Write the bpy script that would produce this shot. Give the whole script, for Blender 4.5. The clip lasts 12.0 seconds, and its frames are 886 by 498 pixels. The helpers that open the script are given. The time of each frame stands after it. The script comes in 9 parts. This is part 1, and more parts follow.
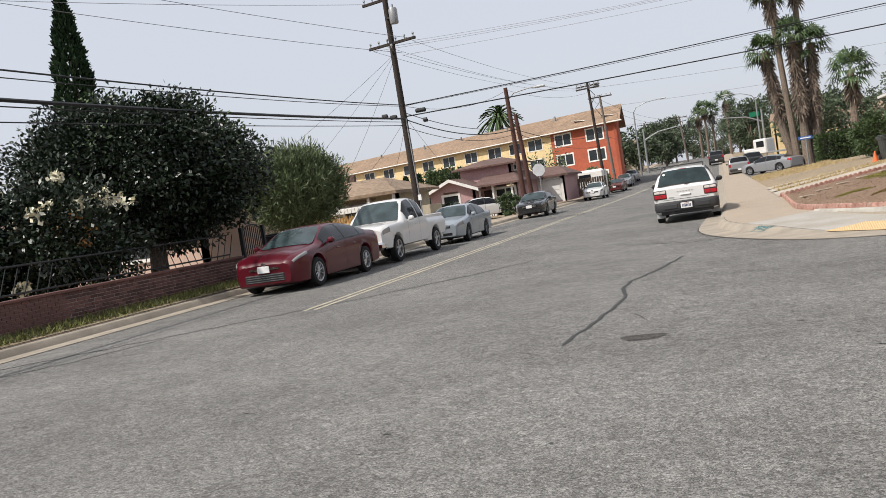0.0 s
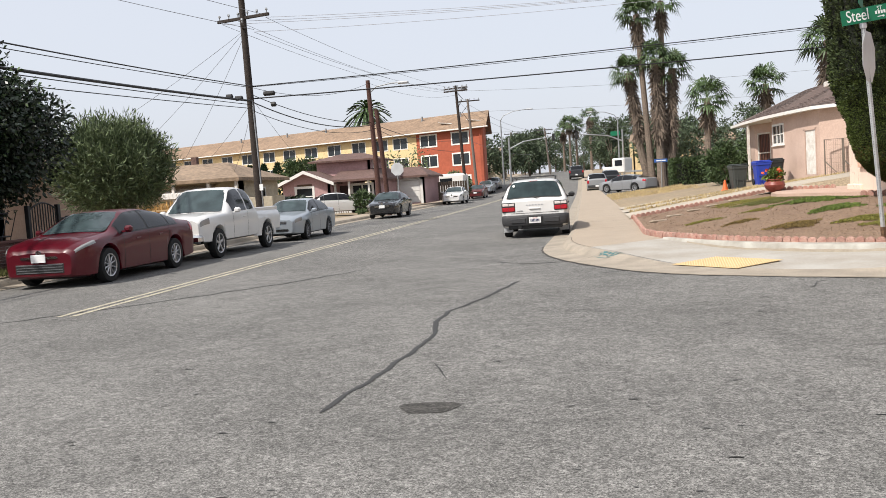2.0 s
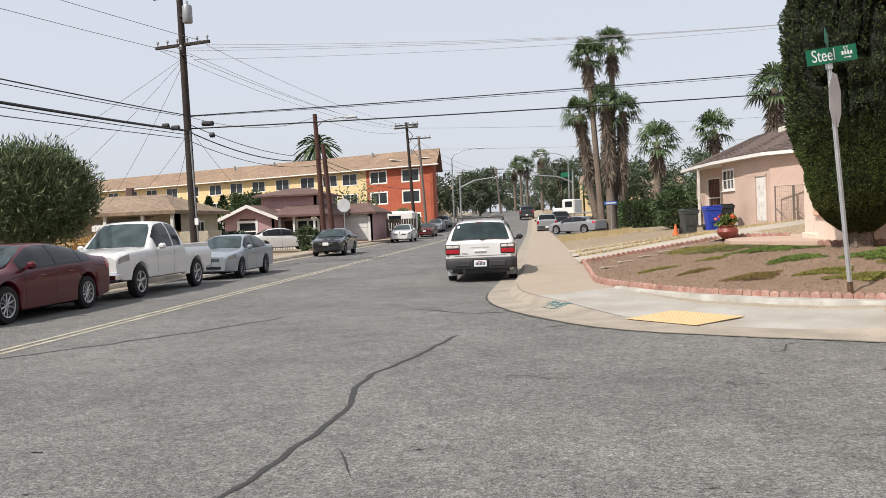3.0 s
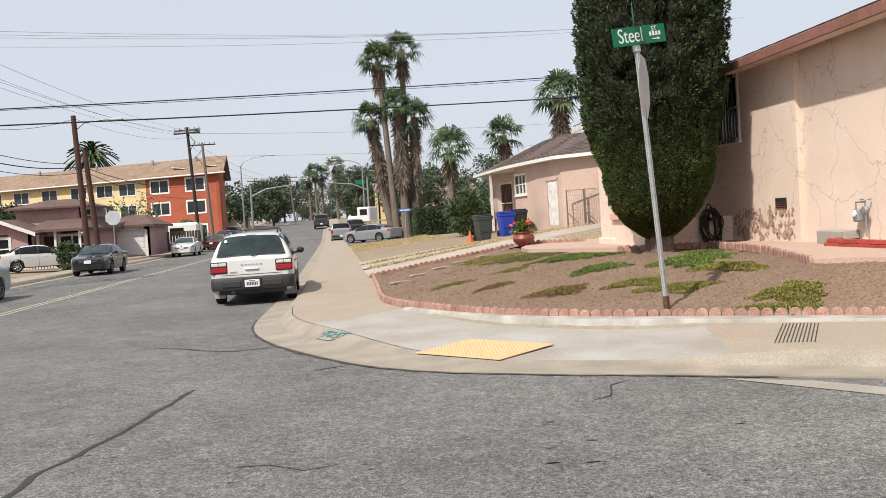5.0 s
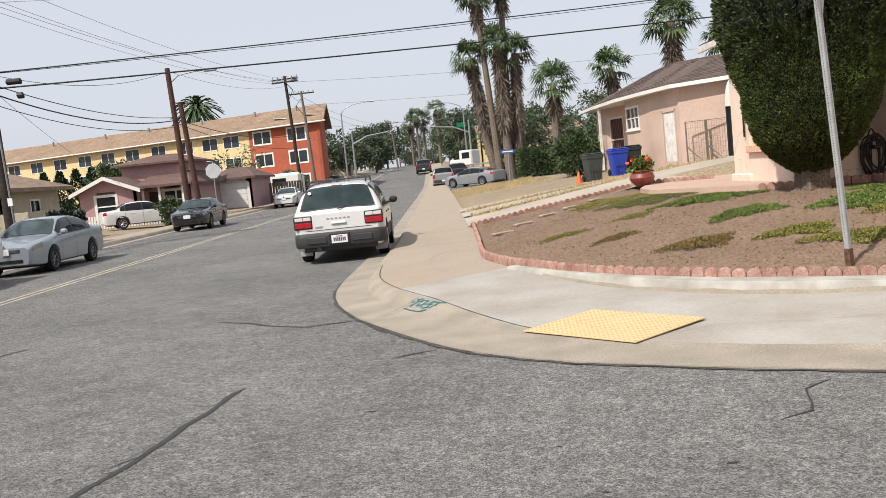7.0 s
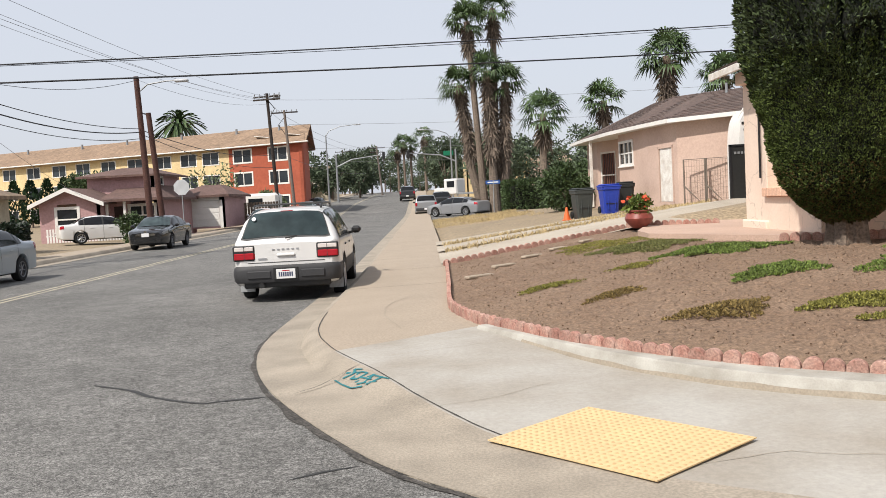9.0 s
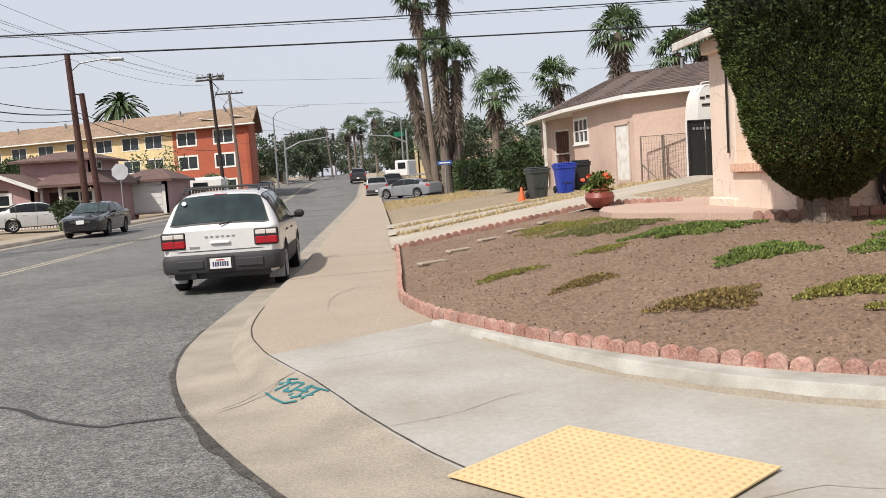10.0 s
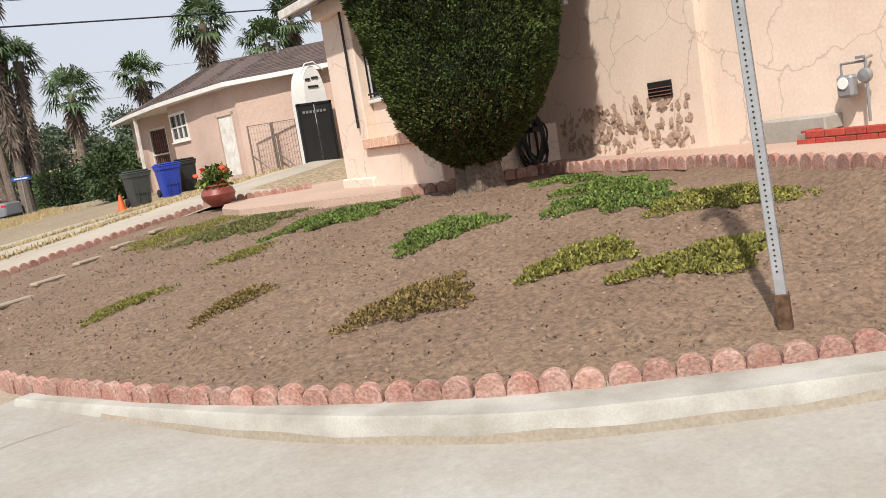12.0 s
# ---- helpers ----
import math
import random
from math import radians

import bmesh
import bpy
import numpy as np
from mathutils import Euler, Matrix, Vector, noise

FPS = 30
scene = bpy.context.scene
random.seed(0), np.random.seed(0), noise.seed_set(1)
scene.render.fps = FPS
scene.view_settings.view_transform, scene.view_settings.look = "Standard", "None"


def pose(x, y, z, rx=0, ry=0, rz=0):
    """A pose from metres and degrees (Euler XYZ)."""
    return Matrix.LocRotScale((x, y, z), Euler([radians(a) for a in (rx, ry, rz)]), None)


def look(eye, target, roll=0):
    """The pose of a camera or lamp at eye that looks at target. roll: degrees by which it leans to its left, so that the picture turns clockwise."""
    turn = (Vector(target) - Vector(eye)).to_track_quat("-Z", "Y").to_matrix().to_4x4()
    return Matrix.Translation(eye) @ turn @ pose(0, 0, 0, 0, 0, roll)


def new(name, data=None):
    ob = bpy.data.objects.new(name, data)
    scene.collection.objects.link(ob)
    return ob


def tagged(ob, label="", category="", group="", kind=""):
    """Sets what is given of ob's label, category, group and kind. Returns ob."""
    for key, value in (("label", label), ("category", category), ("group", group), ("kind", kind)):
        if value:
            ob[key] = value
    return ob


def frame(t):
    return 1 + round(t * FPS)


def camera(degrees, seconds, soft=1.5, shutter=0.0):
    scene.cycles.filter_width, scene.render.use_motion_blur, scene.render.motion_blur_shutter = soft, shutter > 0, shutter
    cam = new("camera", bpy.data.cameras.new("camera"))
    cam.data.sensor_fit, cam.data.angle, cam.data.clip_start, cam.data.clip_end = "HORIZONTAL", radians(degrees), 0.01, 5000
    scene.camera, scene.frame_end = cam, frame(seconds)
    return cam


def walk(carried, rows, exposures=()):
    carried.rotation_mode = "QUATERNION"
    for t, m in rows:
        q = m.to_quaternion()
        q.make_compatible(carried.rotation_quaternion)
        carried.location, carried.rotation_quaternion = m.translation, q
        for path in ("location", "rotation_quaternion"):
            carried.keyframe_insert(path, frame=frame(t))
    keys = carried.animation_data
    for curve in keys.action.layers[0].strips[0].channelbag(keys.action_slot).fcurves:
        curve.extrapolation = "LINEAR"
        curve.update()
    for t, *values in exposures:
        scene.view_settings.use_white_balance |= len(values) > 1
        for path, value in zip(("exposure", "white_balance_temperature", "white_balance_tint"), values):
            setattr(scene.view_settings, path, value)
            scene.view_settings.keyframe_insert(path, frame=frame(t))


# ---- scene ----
from mathutils.bvhtree import BVHTree

cam = camera(54.0, 12.0, 0.8)
PATH = [
    (0, (1.752, -7.025, 1.458), (1.121, -5.13, 1.357), -8.5),
    (0.5, (1.811, -6.196, 1.475), (1.389, -4.244, 1.361), -3.1),
    (1, (1.815, -5.744, 1.523), (1.509, -3.771, 1.412), -5.3),
    (1.5, (1.851, -4.951, 1.43), (1.666, -2.961, 1.347), -3.7),
    (2, (1.973, -4.682, 1.463), (1.644, -2.715, 1.321), -3.7),
    (2.5, (1.93, -3.961, 1.525), (1.78, -1.969, 1.426), -5.8),
    (3, (2.025, -3.343, 1.52), (1.812, -1.356, 1.457), -2.4),
    (3.5, (2.165, -2.66, 1.545), (2.111, -0.662, 1.475), -6.4),
    (3.7, (2.186, -2.525, 1.56), (2.228, -0.525, 1.561), -5.8),
    (5.3, (2.437, -0.51, 1.538), (2.685, 1.473, 1.463), -3.6),
    (5.5, (2.424, -0.424, 1.484), (2.637, 1.563, 1.419), -3.5),
    (6, (2.49, 0.216, 1.523), (2.74, 2.199, 1.431), -6.9),
    (6.5, (2.619, 0.965, 1.509), (2.64, 2.962, 1.398), -3.0),
    (7, (2.625, 1.378, 1.552), (2.62, 3.37, 1.372), -5.8),
    (7.2, (2.644, 1.723, 1.523), (2.688, 3.718, 1.394), -7.4),
    (8.8, (2.897, 3.582, 1.56), (2.921, 5.578, 1.441), -2.7),
    (9, (2.935, 3.805, 1.558), (2.973, 5.801, 1.439), -3.0),
    (9.5, (2.959, 4.342, 1.545), (3.187, 6.322, 1.378), -7.1),
    (10, (2.996, 4.9, 1.525), (3.14, 6.888, 1.358), -3.7),
    (10.5, (2.983, 5.444, 1.511), (3.267, 7.415, 1.322), -6.4),
    (11, (3.072, 5.885, 1.482), (3.427, 7.845, 1.302), -8.8),
    (11.5, (3.14, 6.442, 1.436), (3.659, 8.357, 1.185), -7.1),
    (12, (3.271, 7.043, 1.393), (4.24, 8.772, 1.123), -9.1),
]
walk(cam, [(t, look(eye, target, roll)) for t, eye, target, roll in PATH],
     [(0, 0.1), (1.5, 0.18), (2, 0.28), (2.5, 0.2), (3.5, 0.16), (9.3, 0.17), (10.5, 0.06), (11, 0.05), (11.5, 0.1), (12, 0.16)])

# ---- light ----
world = bpy.data.worlds.new("hazy_sky")
scene.world = world
world.use_nodes = True
wn = world.node_tree
wn.nodes.clear()
SUN_EL, SUN_DIR = 50.0, Vector((-0.70, -0.71, 0))          # the sun stands behind the street corner
sky = wn.nodes.new("ShaderNodeTexSky")
sky.sky_type, sky.sun_disc = "NISHITA", False
sky.sun_elevation = radians(SUN_EL)
sky.sun_rotation = math.atan2(SUN_DIR.x, SUN_DIR.y)
sky.dust_density, sky.air_density, sky.ozone_density = 4.0, 1.0, 2.0
haze = wn.nodes.new("ShaderNodeMixRGB")
haze.inputs[0].default_value = 0.72
haze.inputs[2].default_value = (7.7, 8.0, 8.75, 1)
back = wn.nodes.new("ShaderNodeBackground")
back.inputs[1].default_value = 0.10
wout = wn.nodes.new("ShaderNodeOutputWorld")
wn.links.new(sky.outputs[0], haze.inputs[1])
wn.links.new(haze.outputs[0], back.inputs[0])
wn.links.new(back.outputs[0], wout.inputs[0])
sun = new("sun", bpy.data.lights.new("sun", "SUN"))
sun.data.energy, sun.data.angle, sun.data.color = 4.6, radians(1.0), (1.0, 0.945, 0.875)
sun.matrix_world = look(tuple(SUN_DIR * 50 * math.cos(radians(SUN_EL)) + Vector((0, 0, 50 * math.sin(radians(SUN_EL))))), (0, 0, 0))


# ---- materials ----
def mat(name, col, rough=0.6, metal=0.0, grain=0.0, scale=40.0, stain=0.0, stain_scale=1.2, col2=None, bump=0.0, bump_scale=None,
        spec=0.5, coat=0.0, vary=0.0, island=0.0, glow=None, alpha=1.0, trans=0.0, rugged=0.5):
    """A surface of one colour with fine grain, broad stains, relief and, for repeated pieces, a shift of tone from piece to piece."""
    m = bpy.data.materials.new(name)
    m.use_nodes = True
    t = m.node_tree
    b = t.nodes["Principled BSDF"]
    b.inputs["Roughness"].default_value = rough
    b.inputs["Metallic"].default_value = metal
    b.inputs["Specular IOR Level"].default_value = spec
    b.inputs["Coat Weight"].default_value = coat
    b.inputs["Transmission Weight"].default_value = trans
    co = t.nodes.new("ShaderNodeTexCoord").outputs["Object"]
    geo = t.nodes.new("ShaderNodeNewGeometry")
    co = geo.outputs["Position"]
    c = None
    rgb = t.nodes.new("ShaderNodeRGB")
    rgb.outputs[0].default_value = (*col, 1)
    c = rgb.outputs[0]

    def mixed(fac, a, bcol, kind="MIX"):
        n = t.nodes.new("ShaderNodeMixRGB")
        n.blend_type = kind
        if isinstance(fac, float):
            n.inputs[0].default_value = fac
        else:
            t.links.new(fac, n.inputs[0])
        t.links.new(a, n.inputs[1])
        if isinstance(bcol, tuple):
            n.inputs[2].default_value = (*bcol, 1)
        else:
            t.links.new(bcol, n.inputs[2])
        return n.outputs[0]

    def noisy(sc, detail=4.0, lo=0.35, hi=0.65, rough_=0.5):
        n = t.nodes.new("ShaderNodeTexNoise")
        n.inputs["Scale"].default_value, n.inputs["Detail"].default_value, n.inputs["Roughness"].default_value = sc, detail, rough_
        t.links.new(co, n.inputs["Vector"])
        r = t.nodes.new("ShaderNodeMapRange")
        r.inputs[1].default_value, r.inputs[2].default_value = lo, hi
        t.links.new(n.outputs[0], r.inputs[0])
        return r.outputs[0]

    if stain:
        s = noisy(stain_scale, 6.0)
        k = t.nodes.new("ShaderNodeMath")
        k.operation = "MULTIPLY"
        k.inputs[1].default_value = stain
        t.links.new(s, k.inputs[0])
        c = mixed(k.outputs[0], c, col2 or tuple(v * 0.55 for v in col))
    g = None
    if grain:
        g = noisy(scale, 4.0, 0.34, 0.66, rugged)
        r = t.nodes.new("ShaderNodeMapRange")
        r.inputs[3].default_value, r.inputs[4].default_value = 1 - grain, 1 + grain
        t.links.new(g, r.inputs[0])
        n = t.nodes.new("ShaderNodeVectorMath")
        n.operation = "SCALE"
        t.links.new(c, n.inputs[0])
        t.links.new(r.outputs[0], n.inputs["Scale"])
        c = n.outputs[0]
    for amount, source in ((vary, "obj"), (island, "isl")):
        if amount:
            if source == "obj":
                v = t.nodes.new("ShaderNodeObjectInfo").outputs["Random"]
            else:
                v = geo.outputs["Random Per Island"]
            r = t.nodes.new("ShaderNodeMapRange")
            r.inputs[3].default_value, r.inputs[4].default_value = 1 - amount, 1 + amount
            t.links.new(v, r.inputs[0])
            n = t.nodes.new("ShaderNodeVectorMath")
            n.operation = "SCALE"
            t.links.new(c, n.inputs[0])
            t.links.new(r.outputs[0], n.inputs["Scale"])
            c = n.outputs[0]
    t.links.new(c, b.inputs["Base Color"])
    if bump:
        h = noisy(bump_scale or scale, 5.0, 0.0, 1.0, max(0.5, rugged - 0.1))
        bp = t.nodes.new("ShaderNodeBump")
        bp.inputs["Strength"].default_value = min(1.0, bump)
        bp.inputs["Distance"].default_value = 0.02
        t.links.new(h, bp.inputs["Height"])
        t.links.new(bp.outputs[0], b.inputs["Normal"])
    if glow:
        b.inputs["Emission Color"].default_value, b.inputs["Emission Strength"].default_value = (*glow[:3], 1), glow[3]
    return m


def speckled(name, col, scales, rough=0.92, broad=0.16, bump=0.25):
    """Stone chips in a dark binder: cells of random tone at several sizes, with broad worn patches."""
    m = bpy.data.materials.new(name)
    m.use_nodes = True
    t = m.node_tree
    b = t.nodes["Principled BSDF"]
    b.inputs["Roughness"].default_value, b.inputs["Specular IOR Level"].default_value = rough, 0.3
    co = t.nodes.new("ShaderNodeNewGeometry").outputs["Position"]
    rgb = t.nodes.new("ShaderNodeRGB")
    rgb.outputs[0].default_value = (*col, 1)
    c = rgb.outputs[0]

    def scaled(c, value, lo, hi):
        k = t.nodes.new("ShaderNodeMapRange")
        k.inputs[3].default_value, k.inputs[4].default_value = lo, hi
        t.links.new(value, k.inputs[0])
        n = t.nodes.new("ShaderNodeVectorMath")
        n.operation = "SCALE"
        t.links.new(c, n.inputs[0])
        t.links.new(k.outputs[0], n.inputs["Scale"])
        return n.outputs[0]

    first = None
    for sc, amount in scales:
        v = t.nodes.new("ShaderNodeTexVoronoi")
        v.inputs["Scale"].default_value = sc
        t.links.new(co, v.inputs["Vector"])
        sep = t.nodes.new("ShaderNodeSeparateColor")
        t.links.new(v.outputs["Color"], sep.inputs[0])
        first = first or sep.outputs[0]
        c = scaled(c, sep.outputs[0], 1 - amount, 1 + amount)
    for sc, amount in ((0.35, broad), (2.3, broad * 0.7), (11.0, broad * 0.8)):
        n = t.nodes.new("ShaderNodeTexNoise")
        n.inputs["Scale"].default_value, n.inputs["Detail"].default_value = sc, 4.0
        t.links.new(co, n.inputs["Vector"])
        k = t.nodes.new("ShaderNodeMapRange")
        k.inputs[1].default_value, k.inputs[2].default_value = 0.33, 0.67
        t.links.new(n.outputs[0], k.inputs[0])
        c = scaled(c, k.outputs[0], 1 - amount, 1 + amount)
    t.links.new(c, b.inputs["Base Color"])
    bp = t.nodes.new("ShaderNodeBump")
    bp.inputs["Strength"].default_value, bp.inputs["Distance"].default_value = bump, 0.01
    t.links.new(first, bp.inputs["Height"])
    t.links.new(bp.outputs[0], b.inputs["Normal"])
    return m


def crazed(m, scale, width, dark):
    """Adds a net of hairline cracks to a plaster."""
    t = m.node_tree
    b = t.nodes["Principled BSDF"]
    co = t.nodes.new("ShaderNodeNewGeometry").outputs["Position"]
    n = t.nodes.new("ShaderNodeTexNoise")
    n.inputs["Scale"].default_value, n.inputs["Detail"].default_value = 2.2, 5.0
    t.links.new(co, n.inputs["Vector"])
    off = t.nodes.new("ShaderNodeVectorMath")
    off.operation = "MULTIPLY_ADD"
    off.inputs[1].default_value = (0.55, 0.55, 0.55)
    t.links.new(n.outputs["Color"], off.inputs[0])
    t.links.new(co, off.inputs[2])
    v = t.nodes.new("ShaderNodeTexVoronoi")
    v.feature = "DISTANCE_TO_EDGE"
    v.inputs["Scale"].default_value = scale
    t.links.new(off.outputs[0], v.inputs["Vector"])
    k = t.nodes.new("ShaderNodeMapRange")
    k.inputs[2].default_value, k.inputs[3].default_value, k.inputs[4].default_value = width, dark, 1.0
    t.links.new(v.outputs["Distance"], k.inputs[0])
    sc = t.nodes.new("ShaderNodeVectorMath")
    sc.operation = "SCALE"
    t.links.new(b.inputs["Base Color"].links[0].from_socket, sc.inputs[0])
    t.links.new(k.outputs[0], sc.inputs["Scale"])
    t.links.new(sc.outputs[0], b.inputs["Base Color"])
    return m


ASPHALT = speckled("asphalt", (0.138, 0.134, 0.126), ((145, 0.62), (58, 0.36), (22, 0.14)))
TAR = mat("crack_tar", (0.03, 0.03, 0.029), 0.8, grain=0.3, scale=60)
SEAM = mat("dirty_seam", (0.030, 0.027, 0.023), 0.95, grain=0.6, scale=60, stain=0.7, stain_scale=9, col2=(0.09, 0.08, 0.07))
CONC = mat("old_concrete", (0.335, 0.274, 0.209), 0.9, grain=0.14, scale=45, stain=0.4, stain_scale=1.4, col2=(0.27, 0.222, 0.17), bump=0.25, bump_scale=120)
CONC_NEW = mat("new_concrete", (0.37, 0.352, 0.318), 0.88, grain=0.10, scale=22, stain=0.85, stain_scale=0.9, col2=(0.265, 0.232, 0.188), bump=0.15, bump_scale=120, rugged=0.85)
CONC_DIRTY = mat("stained_concrete", (0.318, 0.274, 0.217), 0.9, grain=0.16, scale=60, stain=0.8, stain_scale=1.8, col2=(0.217, 0.187, 0.148), bump=0.2, bump_scale=120)
CONC_PALE = mat("pale_weathered_concrete", (0.405, 0.39, 0.35), 0.9, grain=0.06, scale=90, stain=0.8, stain_scale=3.2, col2=(0.235, 0.215, 0.18), bump=0.15, bump_scale=120)
CONC_DRIVE = mat("pale_driveway_concrete", (0.40, 0.352, 0.285), 0.9, grain=0.12, scale=40, stain=0.6, stain_scale=0.9, col2=(0.29, 0.245, 0.19), bump=0.2, bump_scale=100)
CONC_FOOT = mat("tide_stained_concrete", (0.26, 0.22, 0.168), 0.9, grain=0.12, scale=60, stain=0.6, stain_scale=5.0, col2=(0.33, 0.29, 0.23))
PAVE = mat("warm_concrete_pad", (0.452, 0.322, 0.252), 0.9, grain=0.12, scale=40, stain=0.4, stain_scale=1.3, col2=(0.383, 0.27, 0.209), bump=0.2)
DIRT = mat("dry_soil", (0.170, 0.110, 0.071), 0.97, grain=0.45, scale=26, stain=0.6, stain_scale=1.3, col2=(0.220, 0.151, 0.102), bump=0.8, bump_scale=45, rugged=0.75)
DRY = mat("dry_ground", (0.27, 0.21, 0.135), 0.97, grain=0.3, scale=12, stain=0.6, stain_scale=0.5, col2=(0.20, 0.155, 0.105), bump=0.6, bump_scale=20)
STRAW = mat("dry_grass", (0.418, 0.322, 0.165), 0.95, island=0.35)
GRASS = mat("green_grass", (0.126, 0.131, 0.039), 0.85, island=0.5)
SUCC = mat("yellow_green_groundcover", (0.175, 0.165, 0.032), 0.8, island=0.6)
SUCC_DRY = mat("browning_groundcover", (0.165, 0.115, 0.035), 0.85, island=0.65)
SUCC_G = mat("green_groundcover", (0.105, 0.148, 0.026), 0.8, island=0.6)
PAD = mat("yellow_tactile", (0.60, 0.435, 0.225), 0.75, grain=0.10, scale=40, stain=0.45, stain_scale=3, col2=(0.51, 0.37, 0.20))
PAD_DOME = mat("worn_tactile_dome", (0.45, 0.305, 0.15), 0.75, grain=0.1, scale=40)
SCALLOP = mat("red_scallop_brick", (0.313, 0.152, 0.117), 0.9, grain=0.28, scale=60, stain=0.75, stain_scale=8, col2=(0.409, 0.278, 0.226), bump=0.4, bump_scale=80, vary=0.16)
BRICK = mat("weathered_brick", (0.115, 0.055, 0.046), 0.9, grain=0.3, scale=50, stain=0.4, stain_scale=3, bump=0.4, vary=0.45)
BRICK_RED = mat("painted_red_brick", (0.348, 0.052, 0.035), 0.7, grain=0.2, scale=40, vary=0.15)
MORTAR = mat("mortar", (0.261, 0.217, 0.191), 0.95, grain=0.2, scale=60)
STUCCO = crazed(mat("peach_stucco", (0.73, 0.595, 0.49), 0.93, grain=0.05, scale=30, stain=0.5, stain_scale=1.1, col2=(0.62, 0.475, 0.375), bump=0.35, bump_scale=7, rugged=0.6), 0.95, 0.012, 0.70)
PEELED = mat("peeled_plaster", (0.348, 0.235, 0.174), 0.95, grain=0.3, scale=30, stain=0.6, stain_scale=6.0, col2=(0.487, 0.357, 0.27))
STUCCO_PINK = mat("pink_stucco", (0.53, 0.39, 0.32), 0.93, grain=0.07, scale=16, stain=0.55, stain_scale=0.9, col2=(0.42, 0.30, 0.24), bump=0.25, rugged=0.6)
PINK_HOUSE = mat("dusty_pink_siding", (0.409, 0.252, 0.248), 0.85, grain=0.1, scale=9, stain=0.3, stain_scale=0.7)
CREAM = mat("cream_stucco", (0.435, 0.383, 0.287), 0.9, grain=0.1, scale=8, stain=0.35, stain_scale=0.6)
YELLOW = mat("yellow_stucco", (0.661, 0.513, 0.278), 0.9, grain=0.08, scale=4, stain=0.3, stain_scale=0.4)
REDWALL = mat("brick_red_stucco", (0.365, 0.091, 0.048), 0.9, grain=0.1, scale=4, stain=0.3, stain_scale=0.4)
SHINGLE = mat("brown_shingle", (0.087, 0.059, 0.049), 0.95, grain=0.3, scale=9, stain=0.5, stain_scale=1.6, bump=0.5, bump_scale=14, vary=0.25)
TANROOF = mat("tan_shingle", (0.261, 0.178, 0.117), 0.95, grain=0.25, scale=3, stain=0.5, stain_scale=0.5)
TANROOF2 = mat("weathered_tan_shingle", (0.252, 0.183, 0.126), 0.95, grain=0.25, scale=5, stain=0.5, stain_scale=0.7)
DARKROOF = mat("dark_brown_shingle", (0.131, 0.078, 0.065), 0.95, grain=0.25, scale=6, stain=0.5, stain_scale=0.8)
WHITE = mat("white_paint", (0.679, 0.661, 0.626), 0.6, grain=0.04, scale=20, stain=0.2, stain_scale=3, col2=(0.522, 0.496, 0.435))
WHITE_WORN = mat("peeling_white_paint", (0.696, 0.679, 0.635), 0.7, grain=0.1, scale=25, stain=0.55, stain_scale=3.5, col2=(0.392, 0.313, 0.244))
FASCIA = mat("red_brown_fascia", (0.25, 0.115, 0.085), 0.75, grain=0.12, scale=20, stain=0.45, stain_scale=2.5)
IRON = mat("black_iron", (0.017, 0.017, 0.019), 0.5, metal=0.3, grain=0.15, scale=40)
STEEL = mat("galvanised_steel", (0.38, 0.39, 0.40), 0.55, metal=0.2, grain=0.10, scale=18, stain=0.3, stain_scale=5)
RUST = mat("rusted_base", (0.104, 0.057, 0.03), 0.9, grain=0.4, scale=40)
ALU = mat("sign_back_aluminium", (0.50, 0.51, 0.52), 0.5, metal=0.15, stain=0.3, stain_scale=3)
GREEN_SIGN = mat("green_sign", (0.001, 0.139, 0.065), 0.45)
BLUE_SIGN = mat("blue_sign", (0.026, 0.087, 0.296), 0.5)
SIGN_WHITE = mat("sign_white", (0.739, 0.748, 0.731), 0.5)
POLE_WOOD = mat("creosote_pole", (0.021, 0.015, 0.012), 0.9, grain=0.35, scale=14, stain=0.5, stain_scale=2, col2=(0.044, 0.031, 0.024))
POLE_RED = mat("red_brown_pole", (0.074, 0.031, 0.023), 0.9, grain=0.3, scale=14, stain=0.4, stain_scale=2)
POLE_GREY = mat("grey_pole", (0.139, 0.113, 0.096), 0.9, grain=0.3, scale=14)
CABLE = mat("black_cable", (0.01, 0.01, 0.011), 0.6)
WIRE = mat("thin_wire", (0.139, 0.139, 0.148), 0.6)
WIRE_PALE = mat("pale_wire", (0.365, 0.365, 0.383), 0.6)
GREYMETAL = mat("grey_metal", (0.287, 0.296, 0.304), 0.5, metal=0.4, stain=0.2)
BARK = mat("grey_bark", (0.148, 0.113, 0.087), 0.95, grain=0.4, scale=22, stain=0.5, stain_scale=4, bump=0.9, bump_scale=24)
PALM_BARK = mat("palm_bark", (0.174, 0.135, 0.104), 0.95, grain=0.35, scale=12, stain=0.4, stain_scale=2, bump=0.7, bump_scale=12)
PALM_LEAF = mat("palm_green", (0.05, 0.085, 0.026), 0.6, island=0.5)
PALM_DRY = mat("dead_palm_frond", (0.144, 0.111, 0.085), 0.9, island=0.5)
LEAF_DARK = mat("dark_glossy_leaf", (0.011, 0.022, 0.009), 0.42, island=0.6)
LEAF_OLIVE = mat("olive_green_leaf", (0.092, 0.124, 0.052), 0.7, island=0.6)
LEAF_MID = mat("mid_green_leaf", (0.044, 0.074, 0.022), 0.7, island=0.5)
LEAF_FAR = mat("far_foliage", (0.066, 0.092, 0.050), 0.8, island=0.5)
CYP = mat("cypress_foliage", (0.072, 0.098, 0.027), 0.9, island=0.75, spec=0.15)
